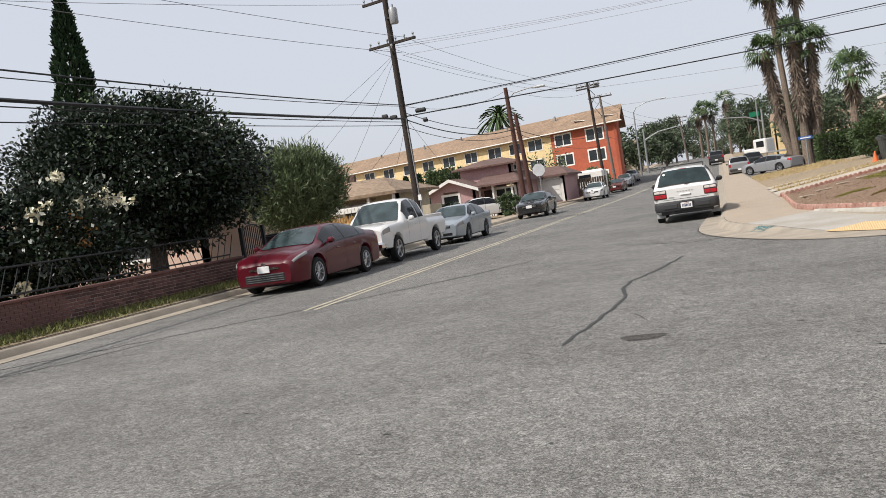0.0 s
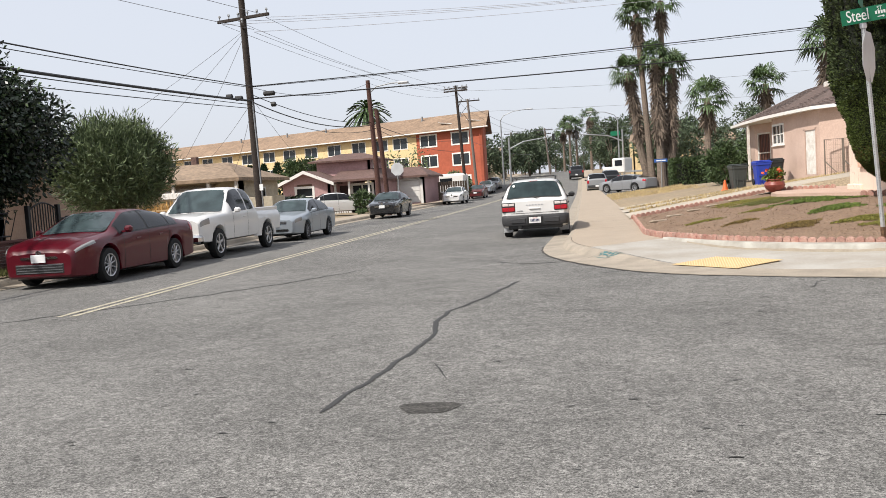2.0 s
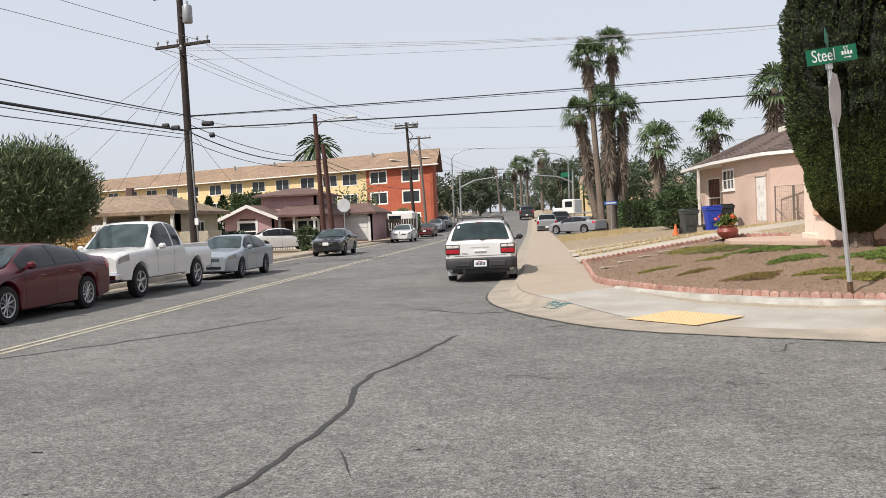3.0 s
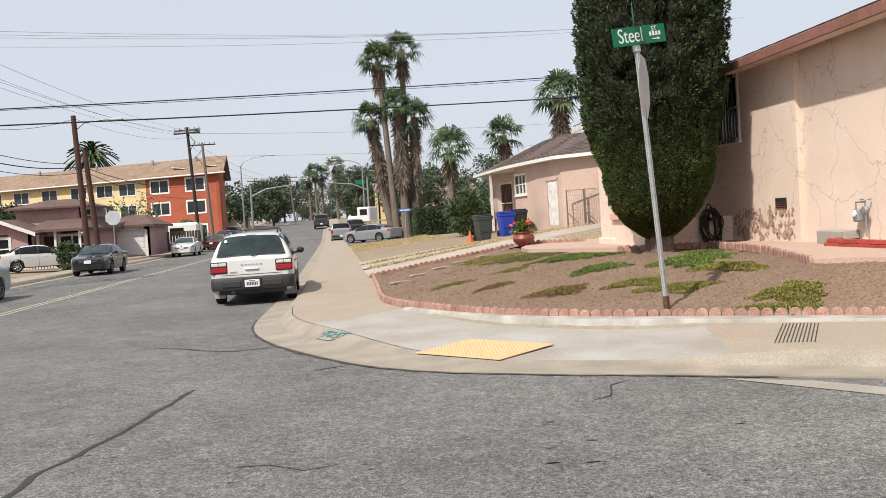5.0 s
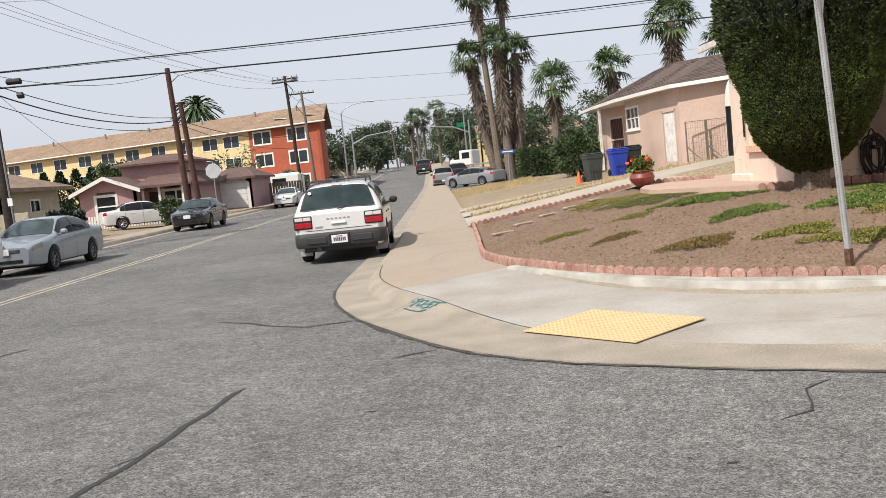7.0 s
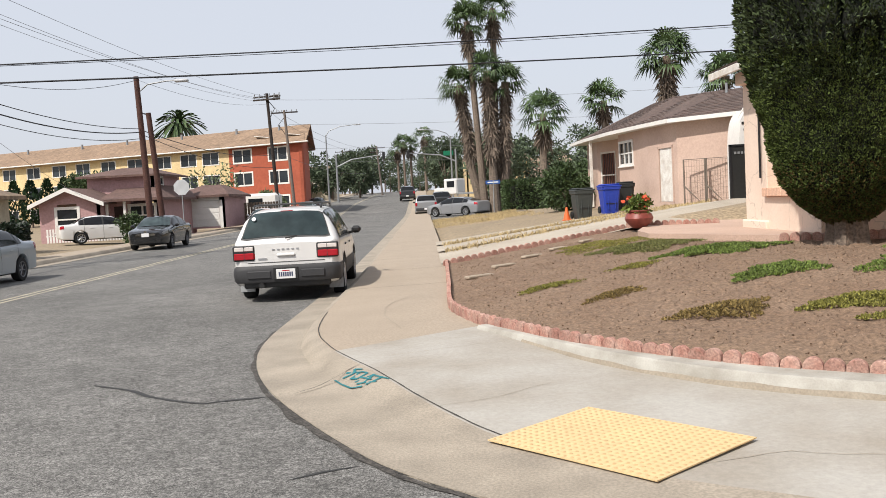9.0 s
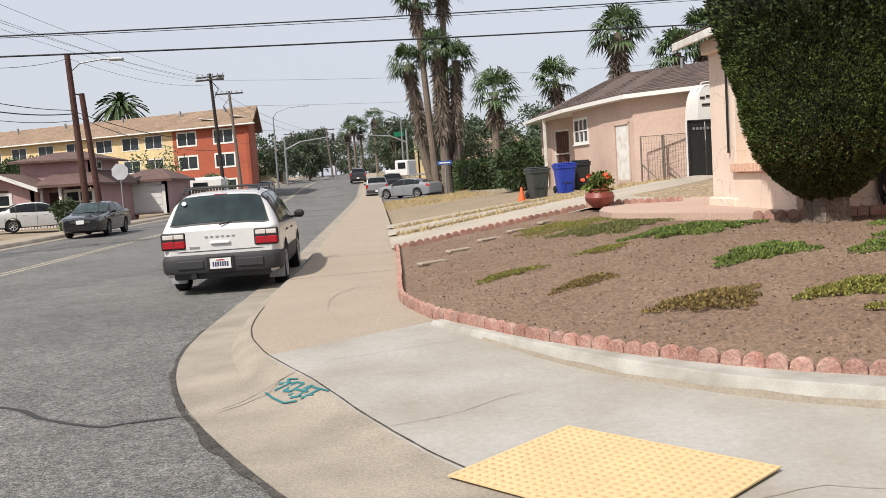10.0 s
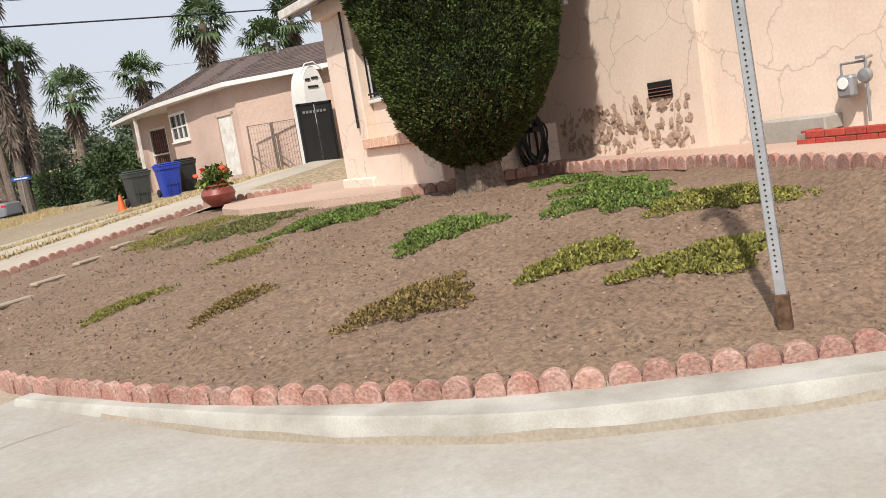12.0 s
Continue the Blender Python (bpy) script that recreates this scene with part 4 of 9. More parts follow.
# corner house with the clipped cypress before it
SHINGLE_I = mat("brown_shingle_course", (0.088, 0.060, 0.050), 0.95, grain=0.3, scale=30, island=0.3)
ch = thing("corner_house", "peach stucco corner house with red-brown eaves and worn base", "house", kind="")
wall(ch, (10.8, 24), (10.8, 14.05), 0.6, 4.4, STUCCO, [(6.7, 7.75, ((2.85, 4.1),))], name="front_wall")
peel, rnd = Shape(), random.Random(31)
for k in range(120):
    cy_, cz = rnd.uniform(14.25, 16.6), 0.78 + 0.58 * rnd.random() ** 1.15
    ry_, rz_ = rnd.uniform(0.012, 0.075), rnd.uniform(0.02, 0.07)
    turn_ = rnd.uniform(-0.5, 0.9)
    ring_ = []
    for q in range(11):
        a = q * 2 * math.pi / 11
        w = 0.55 + 0.9 * rnd.random()
        yy, zz = ry_ * w * math.cos(a), rz_ * w * math.sin(a)
        ring_.append((10.797 - 0.0003 * k, cy_ + yy * math.cos(turn_) - zz * math.sin(turn_), cz + yy * math.sin(turn_) + zz * math.cos(turn_)))
    peel.add(ring_, [tuple(range(11))])
tagged(part("peeled_plaster", peel, PEELED, ch, "brown patches where the plaster has peeled", normals=False), kind="stuff")
wall(ch, (10.9, 14.046), (10.9, 3.0), 0.6, 4.4, STUCCO, name="side_wall")
wall(ch, (10.904, 3.0), (20, 3.0), 0.6, 4.4, STUCCO, name="end_wall")
wall(ch, (20, 24), (10.8, 24), 0.6, 4.4, STUCCO, name="back_wall")
window(ch, (10.8, 24), (10.8, 14.05), 6.7, 7.75, 2.85, 4.1, bars=(1, 1))
gr = Shape()
for i in range(9):
    gr.box(10.66, 16.2 + i * 0.14, 2.75, 10.685, 16.222 + i * 0.14, 4.15)
for z in (2.8, 3.45, 4.08):
    gr.box(10.655, 16.15, z, 10.68, 17.4, z + 0.03)
part("window_grille", gr, IRON, ch, "black iron bars over the window")
v = Shape().box(10.775, 14.49, 1.36, 10.79, 14.875, 1.545)
vent = part("wall_vent", v, TRIM_BLACK, ch, "dark rectangular wall vent")
for i in range(3):
    part("slat", Shape().box(10.76, 14.5, 1.38 + i * 0.042, 10.778, 14.865, 1.39 + i * 0.042), FASCIA, vent)
# roof: main plane over the front, running down over the porch
EZ, SL = 4.17, 0.34
R = lambda x: EZ + (x - 10.1) * SL
slab_roof(ch, [(10.4, 2.4, R(10.4)), (10.4, 16.5, R(10.4))], [(15.6, 16.5, R(15.6)), (15.6, 2.4, R(15.6))], 0.12, SHINGLE)
slab_roof(ch, [(8.5, 16.5, R(8.5)), (8.5, 20.3, R(8.5))], [(15.6, 20.3, R(15.6)), (15.6, 16.5, R(15.6))], 0.12, SHINGLE)
slab_roof(ch, [(10.4, 20.3, R(10.4)), (10.4, 24.6, R(10.4))], [(15.6, 24.6, R(15.6)), (15.6, 20.3, R(15.6))], 0.12, SHINGLE)
slab_roof(ch, [(21, 24.6, EZ), (21, 2.4, EZ)], [(15.6, 2.4, R(15.6)), (15.6, 24.6, R(15.6))], 0.12, SHINGLE)
shingles(ch, (10.36, 2.4, R(10.36) + 0.01), (10.36, 16.5, R(10.36) + 0.01), (15.6, 16.5, R(15.6) + 0.01), (15.6, 2.4, R(15.6) + 0.01), 46, 22, SHINGLE_I)
shingles(ch, (8.47, 16.5, R(8.47) + 0.01), (8.47, 20.3, R(8.47) + 0.01), (12.2, 20.3, R(12.2) + 0.01), (12.2, 16.5, R(12.2) + 0.01), 14, 14, SHINGLE_I)
part("fascia", Shape().box(10.33, 2.4, R(10.38) - 0.18, 10.38, 16.5, R(10.38) - 0.01, None, 0.008), FASCIA, ch, "red-brown painted fascia board")
part("fascia", Shape().box(8.43, 16.46, R(8.45) - 0.14, 8.48, 20.3, R(8.45) - 0.01, None, 0.008), WHITE_WORN, ch, "cream painted fascia board over the porch")
part("fascia", Shape().add([(8.45, 20.34, R(8.45) - 0.11), (10.8, 20.34, R(10.8) - 0.11), (10.8, 20.34, R(10.8)), (8.45, 20.34, R(8.45)), (8.45, 20.3, R(8.45) - 0.11), (10.8, 20.3, R(10.8) - 0.11), (10.8, 20.3, R(10.8)), (8.45, 20.3, R(8.45))], [(0, 1, 2, 3), (4, 7, 6, 5), (0, 4, 5, 1), (3, 2, 6, 7), (0, 3, 7, 4), (1, 5, 6, 2)]), WHITE_WORN, ch)
part("soffit", Shape().box(10.38, 2.4, R(10.38) - 0.13, 10.80, 16.4, R(10.38) - 0.10), STUCCO, ch)
# porch: low wall with a brick cap, column, beam
part("porch_wall", Shape().box(8.86, 16.7, 0.70, 9.1, 18.75, 1.28, None, 0.012).box(9.0, 16.74, 0.7, 10.8, 16.95, 1.24, None, 0.012), STUCCO, ch)
CAP_BRICK = mat("peach_painted_brick", (0.60, 0.38, 0.27), 0.9, grain=0.2, scale=40, vary=0.1)
cap_me = Shape().box(-0.2, -0.0625, -0.075, 0.2, 0.0625, 0.075, None, 0.012).mesh("coping_brick", CAP_BRICK)
for i in range(16):
    ob = part("coping_brick", cap_me, None, ch)
    ob.location = (8.98, 16.6825 + i * 0.135, 1.355)
part("column", Shape().box(8.86, 18.72, 0.7, 9.22, 19.72, 3.6, None, 0.015).box(8.80, 18.66, 0.7, 9.28, 19.78, 0.86, None, 0.02), STUCCO, ch)
wall(ch, (9.03, 18.715), (9.03, 16.75), 1.43, 3.3, STUCCO, [(0.08, 1.6, ((2.02, 3.2),))], 0.1, "porch_front")
window(ch, (9.03, 18.715), (9.03, 16.75), 0.08, 1.6, 2.02, 3.2, bars=(1, 0), fw=0.05)
bars_ = Shape()
for i in range(13):
    bars_.box(8.965, 17.12 + i * 0.125, 2.0, 8.985, 17.14 + i * 0.125, 3.22)
for z in (2.04, 2.62, 3.16):
    bars_.box(8.96, 17.08, z, 8.98, 18.68, z + 0.025)
part("window_grille", bars_, IRON, ch, "black iron bars over the porch window")
part("beam", Shape().box(8.72, 16.7, 3.3, 9.05, 19.7, 3.52, None, 0.01), STUCCO, ch)
part("downpipe", Shape().tube([(8.82, 18.9, 1.6), (8.82, 18.9, 3.45)], 0.02, 8), IRON, ch, "thin black pipe on the column")
part("porch_floor", Shape().box(9.0, 16.95, 0.7, 10.8, 19.7, 0.80), PAVE, ch)
part("door_block", Shape().box(10.62, 12.42, 0.7, 10.896, 13.25, 0.95, None, 0.015), CONC_NEW, ch, "pale concrete step block")

# red brick planter by the side wall
pl = thing("brick_planter", "low red-painted brick planter beside the house wall", "planter")
part("mortar_bed", Shape().box(10.33, 8.5, 0.70, 10.42, 12.52, 0.815).box(10.42, 12.42, 0.7, 10.88, 12.52, 0.815), MORTAR, pl)
bm_brick = Shape().box(-0.05, -0.1, -0.032, 0.05, 0.1, 0.032, None, 0.006).mesh("planter_brick", BRICK_RED)
for c in range(2):
    for i in range(19):
        ob = part("brick", bm_brick, None, pl)
        ob.location = (10.36, 12.42 - i * 0.208 - (0.1 if c % 2 else 0), 0.738 + c * 0.07)
    for i in range(2):
        ob = part("brick", bm_brick, None, pl)
        ob.location, ob.rotation_euler = (10.52 + i * 0.208, 12.5, 0.738 + c * 0.07), (0, 0, math.pi / 2)

# neighbour's house up the driveway
H1 = [(15.5, 27.9), (11.35, 32.4), (10.95, 34.6), (10.6, 37.6), (11.3, 41.6), (10.6, 43.0), (10.4, 50), (19, 52), (21, 33)]
nh = thing("neighbour_house", "pink stucco bungalow with brown shingle hip roof and white fascia", "house")
HZ0, HZ1 = 0.6, 3.62
BZ = 0.98
wall(nh, H1[1], H1[0], HZ0, HZ1, STUCCO_PINK, name="garage_wall")
wall(nh, H1[2], H1[1], HZ0, HZ1, STUCCO_PINK, [(0.86, 1.88, ((1.0, 2.85),))], name="door_wall")
wall(nh, H1[3], H1[2], HZ0, HZ1, STUCCO_PINK, [(0.15, 1.5, ((2.46, 3.24),))], name="window_wall")
wall(nh, (10.62, 41.9), (11.9, 38.6), HZ0, HZ1, STUCCO_PINK, [(0.3, 1.4, ((1.1, 3.1),))], name="porch_wall")
wall(nh, (11.9, 38.6), H1[3], HZ0, HZ1, STUCCO_PINK, name="porch_side_wall")
wall(nh, (10.55, 43.8), (10.62, 41.9), HZ0, HZ1, STUCCO_PINK, name="street_wall")
wall(nh, (19, 43.8), (10.55, 43.8), HZ0, HZ1, STUCCO_PINK, name="far_wall")
wall(nh, H1[0], (21, 33), HZ0, HZ1, STUCCO_PINK, name="side_wall")
window(nh, H1[3], H1[2], 0.15, 1.5, 2.46, 3.24, bars=(2, 1), fw=0.09)
d = frame_of(H1[2], H1[1])
dr = part("garage_door", Shape().box(0.9, 0.03, 1.0, 1.84, 0.08, 2.82, d), WHITE_WORN, nh, "white side door with peeling paint")
for k in range(6):
    part("board", Shape().box(0.91 + k * 0.155, 0.018, 1.02, 1.055 + k * 0.155, 0.03, 2.80, d), WHITE_WORN, dr)
part("door_frame", Shape().box(0.80, -0.02, 1.0, 0.88, 0.05, 2.9, d).box(1.86, -0.02, 1.0, 1.94, 0.05, 2.9, d).box(0.8, -0.02, 2.82, 1.94, 0.05, 2.9, d), STUCCO_PINK, nh)
d = frame_of((10.62, 41.9), (11.9, 38.6)) @ Matrix.Translation((-0.8, 0, 0))
fd = part("front_door", Shape().box(1.1, 0.08, 1.1, 2.2, 0.12, 3.1, d), DOOR_DARK, nh, "dark front door behind a security gate")
for i in range(1, 8):
    part("bar", Shape().box(1.12 + i * 0.133, 0.0, 1.16, 1.14 + i * 0.133, 0.03, 3.06, d), FASCIA, fd)
sg = Shape()
sg.box(1.08, -0.02, 1.1, 1.14, 0.04, 3.12, d).box(2.16, -0.02, 1.1, 2.22, 0.04, 3.12, d).box(1.08, -0.02, 3.06, 2.22, 0.04, 3.14, d).box(1.1, 0, 2.1, 2.2, 0.03, 2.16, d)
part("security_gate", sg, WHITE_WORN, fd, "white metal security screen door")
part("porch_post", Shape().box(10.02, 40.5, 0.8, 10.14, 40.62, 3.6, None, 0.01), WHITE_WORN, nh)
eave = [(15.9, 27.2), (11.0, 32.2), (10.55, 34.6), (10.15, 37.3), (9.95, 41.0), (9.92, 44.6)]
ridge = [(19.5, 33), (15.2, 37.5), (14.2, 38.5), (13.4, 39.5), (13.2, 42), (13.2, 43)]
rs = Shape()
EZ1, RZ1 = 3.70, 5.15
for (a, b), (c, e) in zip(zip(eave, eave[1:]), zip(ridge, ridge[1:])):
    rs.add([(*a, EZ1), (*b, EZ1), (*e, RZ1), (*c, RZ1)], [(0, 1, 2, 3)])
rs.add([(9.92, 44.6, EZ1), (17, 44.6, EZ1), (13.2, 43, RZ1)], [(0, 1, 2)])
rs.add([(17, 44.6, EZ1), (22, 36, EZ1), (19.5, 33, RZ1), (15.2, 37.5, RZ1), (13.2, 43, RZ1)], [(0, 1, 2, 3, 4)])
part("roof", rs, SHINGLE, nh, "weathered brown shingle roof")
for (a, b), (c, e) in list(zip(zip(eave, eave[1:]), zip(ridge, ridge[1:])))[:4]:
    L = math.dist(a, b)
    shingles(nh, (*a, EZ1 + 0.01), (*b, EZ1 + 0.01), (*e, RZ1 + 0.01), (*c, RZ1 + 0.01), max(4, int(L / 0.4)), 16, SHINGLE_I)
fs_ = Shape()
for a, b in zip(eave, eave[1:]):
    m = frame_of(b, a)
    fs_.box(0, -0.03, EZ1 - 0.11, math.dist(a, b), 0.02, EZ1 + 0.02, m)
part("fascia", fs_, WHITE, nh, "white fascia board")
sf = Shape()
inner = [(15.6, 28.0), (11.4, 32.5), (11.0, 34.7), (10.65, 37.6), (12.0, 41.0), (10.7, 44.4)]
for (a, b), (c, e) in zip(zip(eave, eave[1:]), zip(inner, inner[1:])):
    sf.add([(*a, EZ1 - 0.1), (*b, EZ1 - 0.1), (*e, EZ1 - 0.1), (*c, EZ1 - 0.1)], [(0, 1, 2, 3)])
part("soffit", sf, WHITE, nh)
part("roof_vent", Shape().tube([(14.5, 36.5, 4.9), (14.5, 36.5, 5.28)], 0.05, 10), GREYMETAL, nh, "grey metal vent pipe")

# black double gate and wire fence panels beside it
gt = thing("yard_gate", "tall black solid metal gate between the houses", "gate")
for k in (0, 1):
    x0 = 11.93 + k * 0.45
    part("gate_leaf", Shape().box(x0, 28.98, 0.78, x0 + 0.42, 29.03, 2.58, None, 0.01), BIN_BLACK, gt)
part("gate_frame", Shape().box(11.87, 28.96, 0.7, 11.93, 29.06, 2.64).box(12.8, 28.96, 0.7, 12.86, 29.06, 2.64).box(11.87, 28.96, 2.58, 12.86, 29.06, 2.64), IRON, gt)
for k in range(7):
    part("bar", Shape().box(12.0 + k * 0.1, 28.955, 2.36, 12.06 + k * 0.1, 28.975, 2.43), GREYMETAL, gt)
fence = thing("mesh_fence", "rusty wire mesh fence panels against the pink wall", "fence")
fm_ = frame_of((11.35, 31.75), (12.5, 30.95))
for p0, p1 in ((0.0, 0.68), (0.73, 1.42)):
    s = Shape()
    s.tube([fm_ @ Vector(q) for q in ((p0, 0, 0.8), (p0, 0, 2.35), (p1, 0, 2.35), (p1, 0, 0.8), (p0, 0, 1.5))], 0.028, 6)
    fr = part("frame", s, CHAIN, fence)
    s = Shape()
    for k in range(9):
        s.tube([fm_ @ Vector((lerp(p0, p1, k / 8), 0, 0.85)), fm_ @ Vector((lerp(p0, p1, k / 8), 0, 2.33))], 0.004, 4)
        s.tube([fm_ @ Vector((p0, 0, lerp(0.9, 2.3, k / 8))), fm_ @ Vector((p1, 0, lerp(0.9, 2.3, k / 8)))], 0.004, 4)
    part("mesh_infill", s, CHAIN, fr)

# white-wrapped camper top behind the gate
cp = thing("wrapped_camper", "white camper under a pale tarpaulin with rope, behind the gate", "camper")
s = Shape()
rows = []
for t in [i / 14 for i in range(15)]:
    a = math.pi * t
    rows.append([(12.63 - 0.33 * math.cos(a), 29.4 + dy, 0.75 + 2.88 * (math.sin(a) ** 0.3)) for dy in (0, 0.5, 1.0)])
s.grid(rows)
s.add([rows[i][0] for i in range(15)], [tuple(range(15))])
part("tarpaulin", s, WHITE, cp, smooth=True)
s = Shape()
s.tube([(12.30, 29.38, 3.45), (12.45, 29.35, 3.70), (12.7, 29.35, 3.73), (12.95, 29.38, 3.5)], 0.02, 6)
part("rope", s, WHITE, cp)
for k, (x, z, w) in enumerate(((12.40, 3.25, 0.14), (12.58, 3.28, 0.2), (12.45, 3.05, 0.3))):
    part("print_bar", Shape().box(x, 29.375, z, x + w, 29.39, z + 0.06), TRIM_BLACK, cp)

# ---- across the street ----
apt = thing("apartment_block", "long three-storey yellow and red stucco apartment block with tan roof", "apartment block")
AO, AU = Vector((-8.75, 89.8)), Vector((-0.9, 0.436)).normalized()
at = lambda u: (AO.x + AU.x * u, AO.y + AU.y * u)
cols_red = [2.87, 7.2]
cols_yel = [11.25, 14.15, 17.56, 21.5, 25.4, 29.2, 32.9, 37.0, 41, 45, 49, 53, 57]
HW = 1.05
rows_z = ((6.15, 7.33), (3.85, 5.0), (1.4, 2.5))
# seen from the street the wall runs from its far end to the corner, so the inside lies behind it
L = 64.0
wall(apt, at(8.9), at(0.0), 0.3, 7.75, REDWALL, [(8.9 - c - HW, 8.9 - c + HW, rows_z) for c in cols_red], 0.3, "red_wall")
wall(apt, at(L), at(8.9), 0.3, 7.75, YELLOW, [(L - c - HW * 0.95, L - c + HW * 0.95, rows_z) for c in cols_yel], 0.3, "yellow_wall")
wall(apt, at(0.0), (at(0)[0] - 0.9, at(0)[1] + 12), 0.3, 7.75, REDWALL, (), 0.3, "end_wall")
for c in cols_red:
    for z0, z1 in rows_z:
        window(apt, at(8.9), at(0.0), 8.9 - c - HW, 8.9 - c + HW, z0, z1, bars=(1, 0), fw=0.16, sill=False)
for c in cols_yel:
    for z0, z1 in rows_z:
        window(apt, at(L), at(8.9), L - c - HW * 0.95, L - c + HW * 0.95, z0, z1, bars=(1, 0), fw=0.1, sill=False)
nrm = Vector((0.07, -1.0))
e = lambda u, off, z: (AO.x + AU.x * u + nrm.x * off, AO.y + AU.y * u + nrm.y * off, z)
slab_roof(apt, [e(-0.6, 0.7, 7.75), e(L, 0.7, 7.75)], [e(L, -6, 9.9), e(-0.8, -6, 9.9)], 0.2, TANROOF)
slab_roof(apt, [e(L, -13, 7.75), e(-0.8, -13, 7.75)], [e(-0.8, -6, 9.9), e(L, -6, 9.9)], 0.2, TANROOF)
s = Shape()
s.add([e(0.0, 0, 7.7), e(0.0, -12.3, 7.7), e(0.0, -6, 9.8)], [(0, 1, 2)])
part("gable", s, REDWALL, apt)
part("gutter", Shape().tube([e(-0.8, 0.74, 7.66), e(L, 0.74, 7.66)], 0.07, 6), WHITE, apt)
for u in (3, 8.5, 16, 24, 31, 40):
    part("roof_vent", Shape().tube([e(u, -4.5, 9.3), e(u, -4.5, 9.95)], 0.14, 6), GREYMETAL, apt)
for u in (1.0, 4.8):
    part("roof_flashing", Shape().box(-0.9, -0.25, 0, 0.9, 0.25, 0.05, Matrix.Translation(e(u, -1.6, 8.55)) @ pose(0, 0, 0, 14, -8, 154), 0.01), WHITE, apt, "white patch on the roof")

# dusty pink house
pk = thing("pink_house", "dusty pink two-storey house with white trim and brown roof", "house")
PY = 53.0
wall(pk, (-18.6, PY), (-15.2, PY), 0.05, 2.3, PINK_HOUSE, [(1.0, 2.1, ((0.85, 2.25),))], name="wing_wall")
window(pk, (-18.6, PY), (-15.2, PY), 1.0, 2.1, 0.85, 1.95, bars=(0, 1), fw=0.16)
wall(pk, (-15.2, PY), (-15.2, PY + 8), 0.05, 2.3, PINK_HOUSE, name="wing_side")
wall(pk, (-15.2, PY + 1.6), (-12.5, PY + 1.6), 0.05, 2.55, PINK_HOUSE, [(0.2, 0.9, ((0.4, 2.0),)), (1.15, 2.5, ((0.9, 2.25),))], name="main_wall")
window(pk, (-15.2, PY + 1.6), (-12.5, PY + 1.6), 1.15, 2.5, 0.9, 1.95, bars=(1, 1), fw=0.16)
part("front_door", Shape().box(-15.0, PY + 1.64, 0.4, -14.3, PY + 1.7, 2.0), DOOR_DARK, pk)
wall(pk, (-12.5, PY + 1.6), (-12.5, PY + 10), 0.05, 2.55, PINK_HOUSE, name="main_side")
wall(pk, (-17.2, PY + 3.6), (-13.2, PY + 3.6), 2.2, 3.9, PINK_HOUSE, (), name="upper_wall")
wall(pk, (-13.2, PY + 3.6), (-13.2, PY + 9), 2.2, 3.9, PINK_HOUSE, [(0.9, 1.7, ((2.85, 3.65),))], name="upper_side")
window(pk, (-13.2, PY + 3.6), (-13.2, PY + 9), 0.9, 1.7, 2.85, 3.65, bars=(0, 1), fw=0.12)
gs = Shape()
gs.add([(-18.6, PY + 0.02, 2.3), (-15.2, PY + 0.02, 2.3), (-16.9, PY + 0.02, 3.05)], [(0, 1, 2)])
part("gable", gs, PINK_HOUSE, pk)
slab_roof(pk, [(-19.0, PY - 0.5, 2.25), (-19.0, PY + 8, 2.25)], [(-16.9, PY + 8, 3.15), (-16.9, PY - 0.5, 3.15)], 0.12, DARKROOF)
slab_roof(pk, [(-14.8, PY + 8, 2.25), (-14.8, PY - 0.5, 2.25)], [(-16.9, PY - 0.5, 3.15), (-16.9, PY + 8, 3.15)], 0.12, DARKROOF)
for a, b in (((-19.0, 2.25), (-16.9, 3.15)), ((-16.9, 3.15), (-14.8, 2.25))):
    s = Shape()
    s.add([(a[0], PY - 0.54, a[1] - 0.2), (b[0], PY - 0.54, b[1] - 0.2), (b[0], PY - 0.54, b[1] + 0.02), (a[0], PY - 0.54, a[1] + 0.02), (a[0], PY - 0.49, a[1] - 0.2), (b[0], PY - 0.49, b[1] - 0.2), (b[0], PY - 0.49, b[1] + 0.02), (a[0], PY - 0.49, a[1] + 0.02)], [(0, 1, 2, 3), (4, 7, 6, 5), (0, 4, 5, 1), (3, 2, 6, 7)])
    part("bargeboard", s, WHITE, pk)
slab_roof(pk, [(-15.4, PY + 0.2, 2.4), (-12.0, PY + 0.2, 2.4)], [(-13.2, PY + 4.2, 3.2), (-15.4, PY + 4.2, 3.2)], 0.14, DARKROOF, "porch_roof")
slab_roof(pk, [(-12.0, PY + 0.2, 2.4), (-12.0, PY + 10, 2.4)], [(-13.2, PY + 10, 3.2), (-13.2, PY + 4.2, 3.2)], 0.14, DARKROOF, "main_roof")
slab_roof(pk, [(-17.7, PY + 3.1, 3.86), (-12.7, PY + 3.1, 3.86)], [(-14.4, PY + 6.2, 4.42), (-16, PY + 6.2, 4.42)], 0.12, DARKROOF, "upper_roof")
slab_roof(pk, [(-12.7, PY + 3.1, 3.86), (-12.7, PY + 9.4, 3.86)], [(-14.4, PY + 6.2, 4.42), (-14.4, PY + 6.2, 4.42)], 0.12, DARKROOF, "upper_roof")
for x in (-15.1, -14.1, -12.7):
    part("porch_post", Shape().box(x, PY + 0.5, 0.1, x + 0.13, PY + 0.63, 2.36), WHITE, pk)
for k in range(9):
    part("baluster", Shape().box(-15.05 + k * 0.11, PY + 0.5, 0.45, -15.0 + k * 0.11, PY + 0.55, 1.1), WHITE, pk)

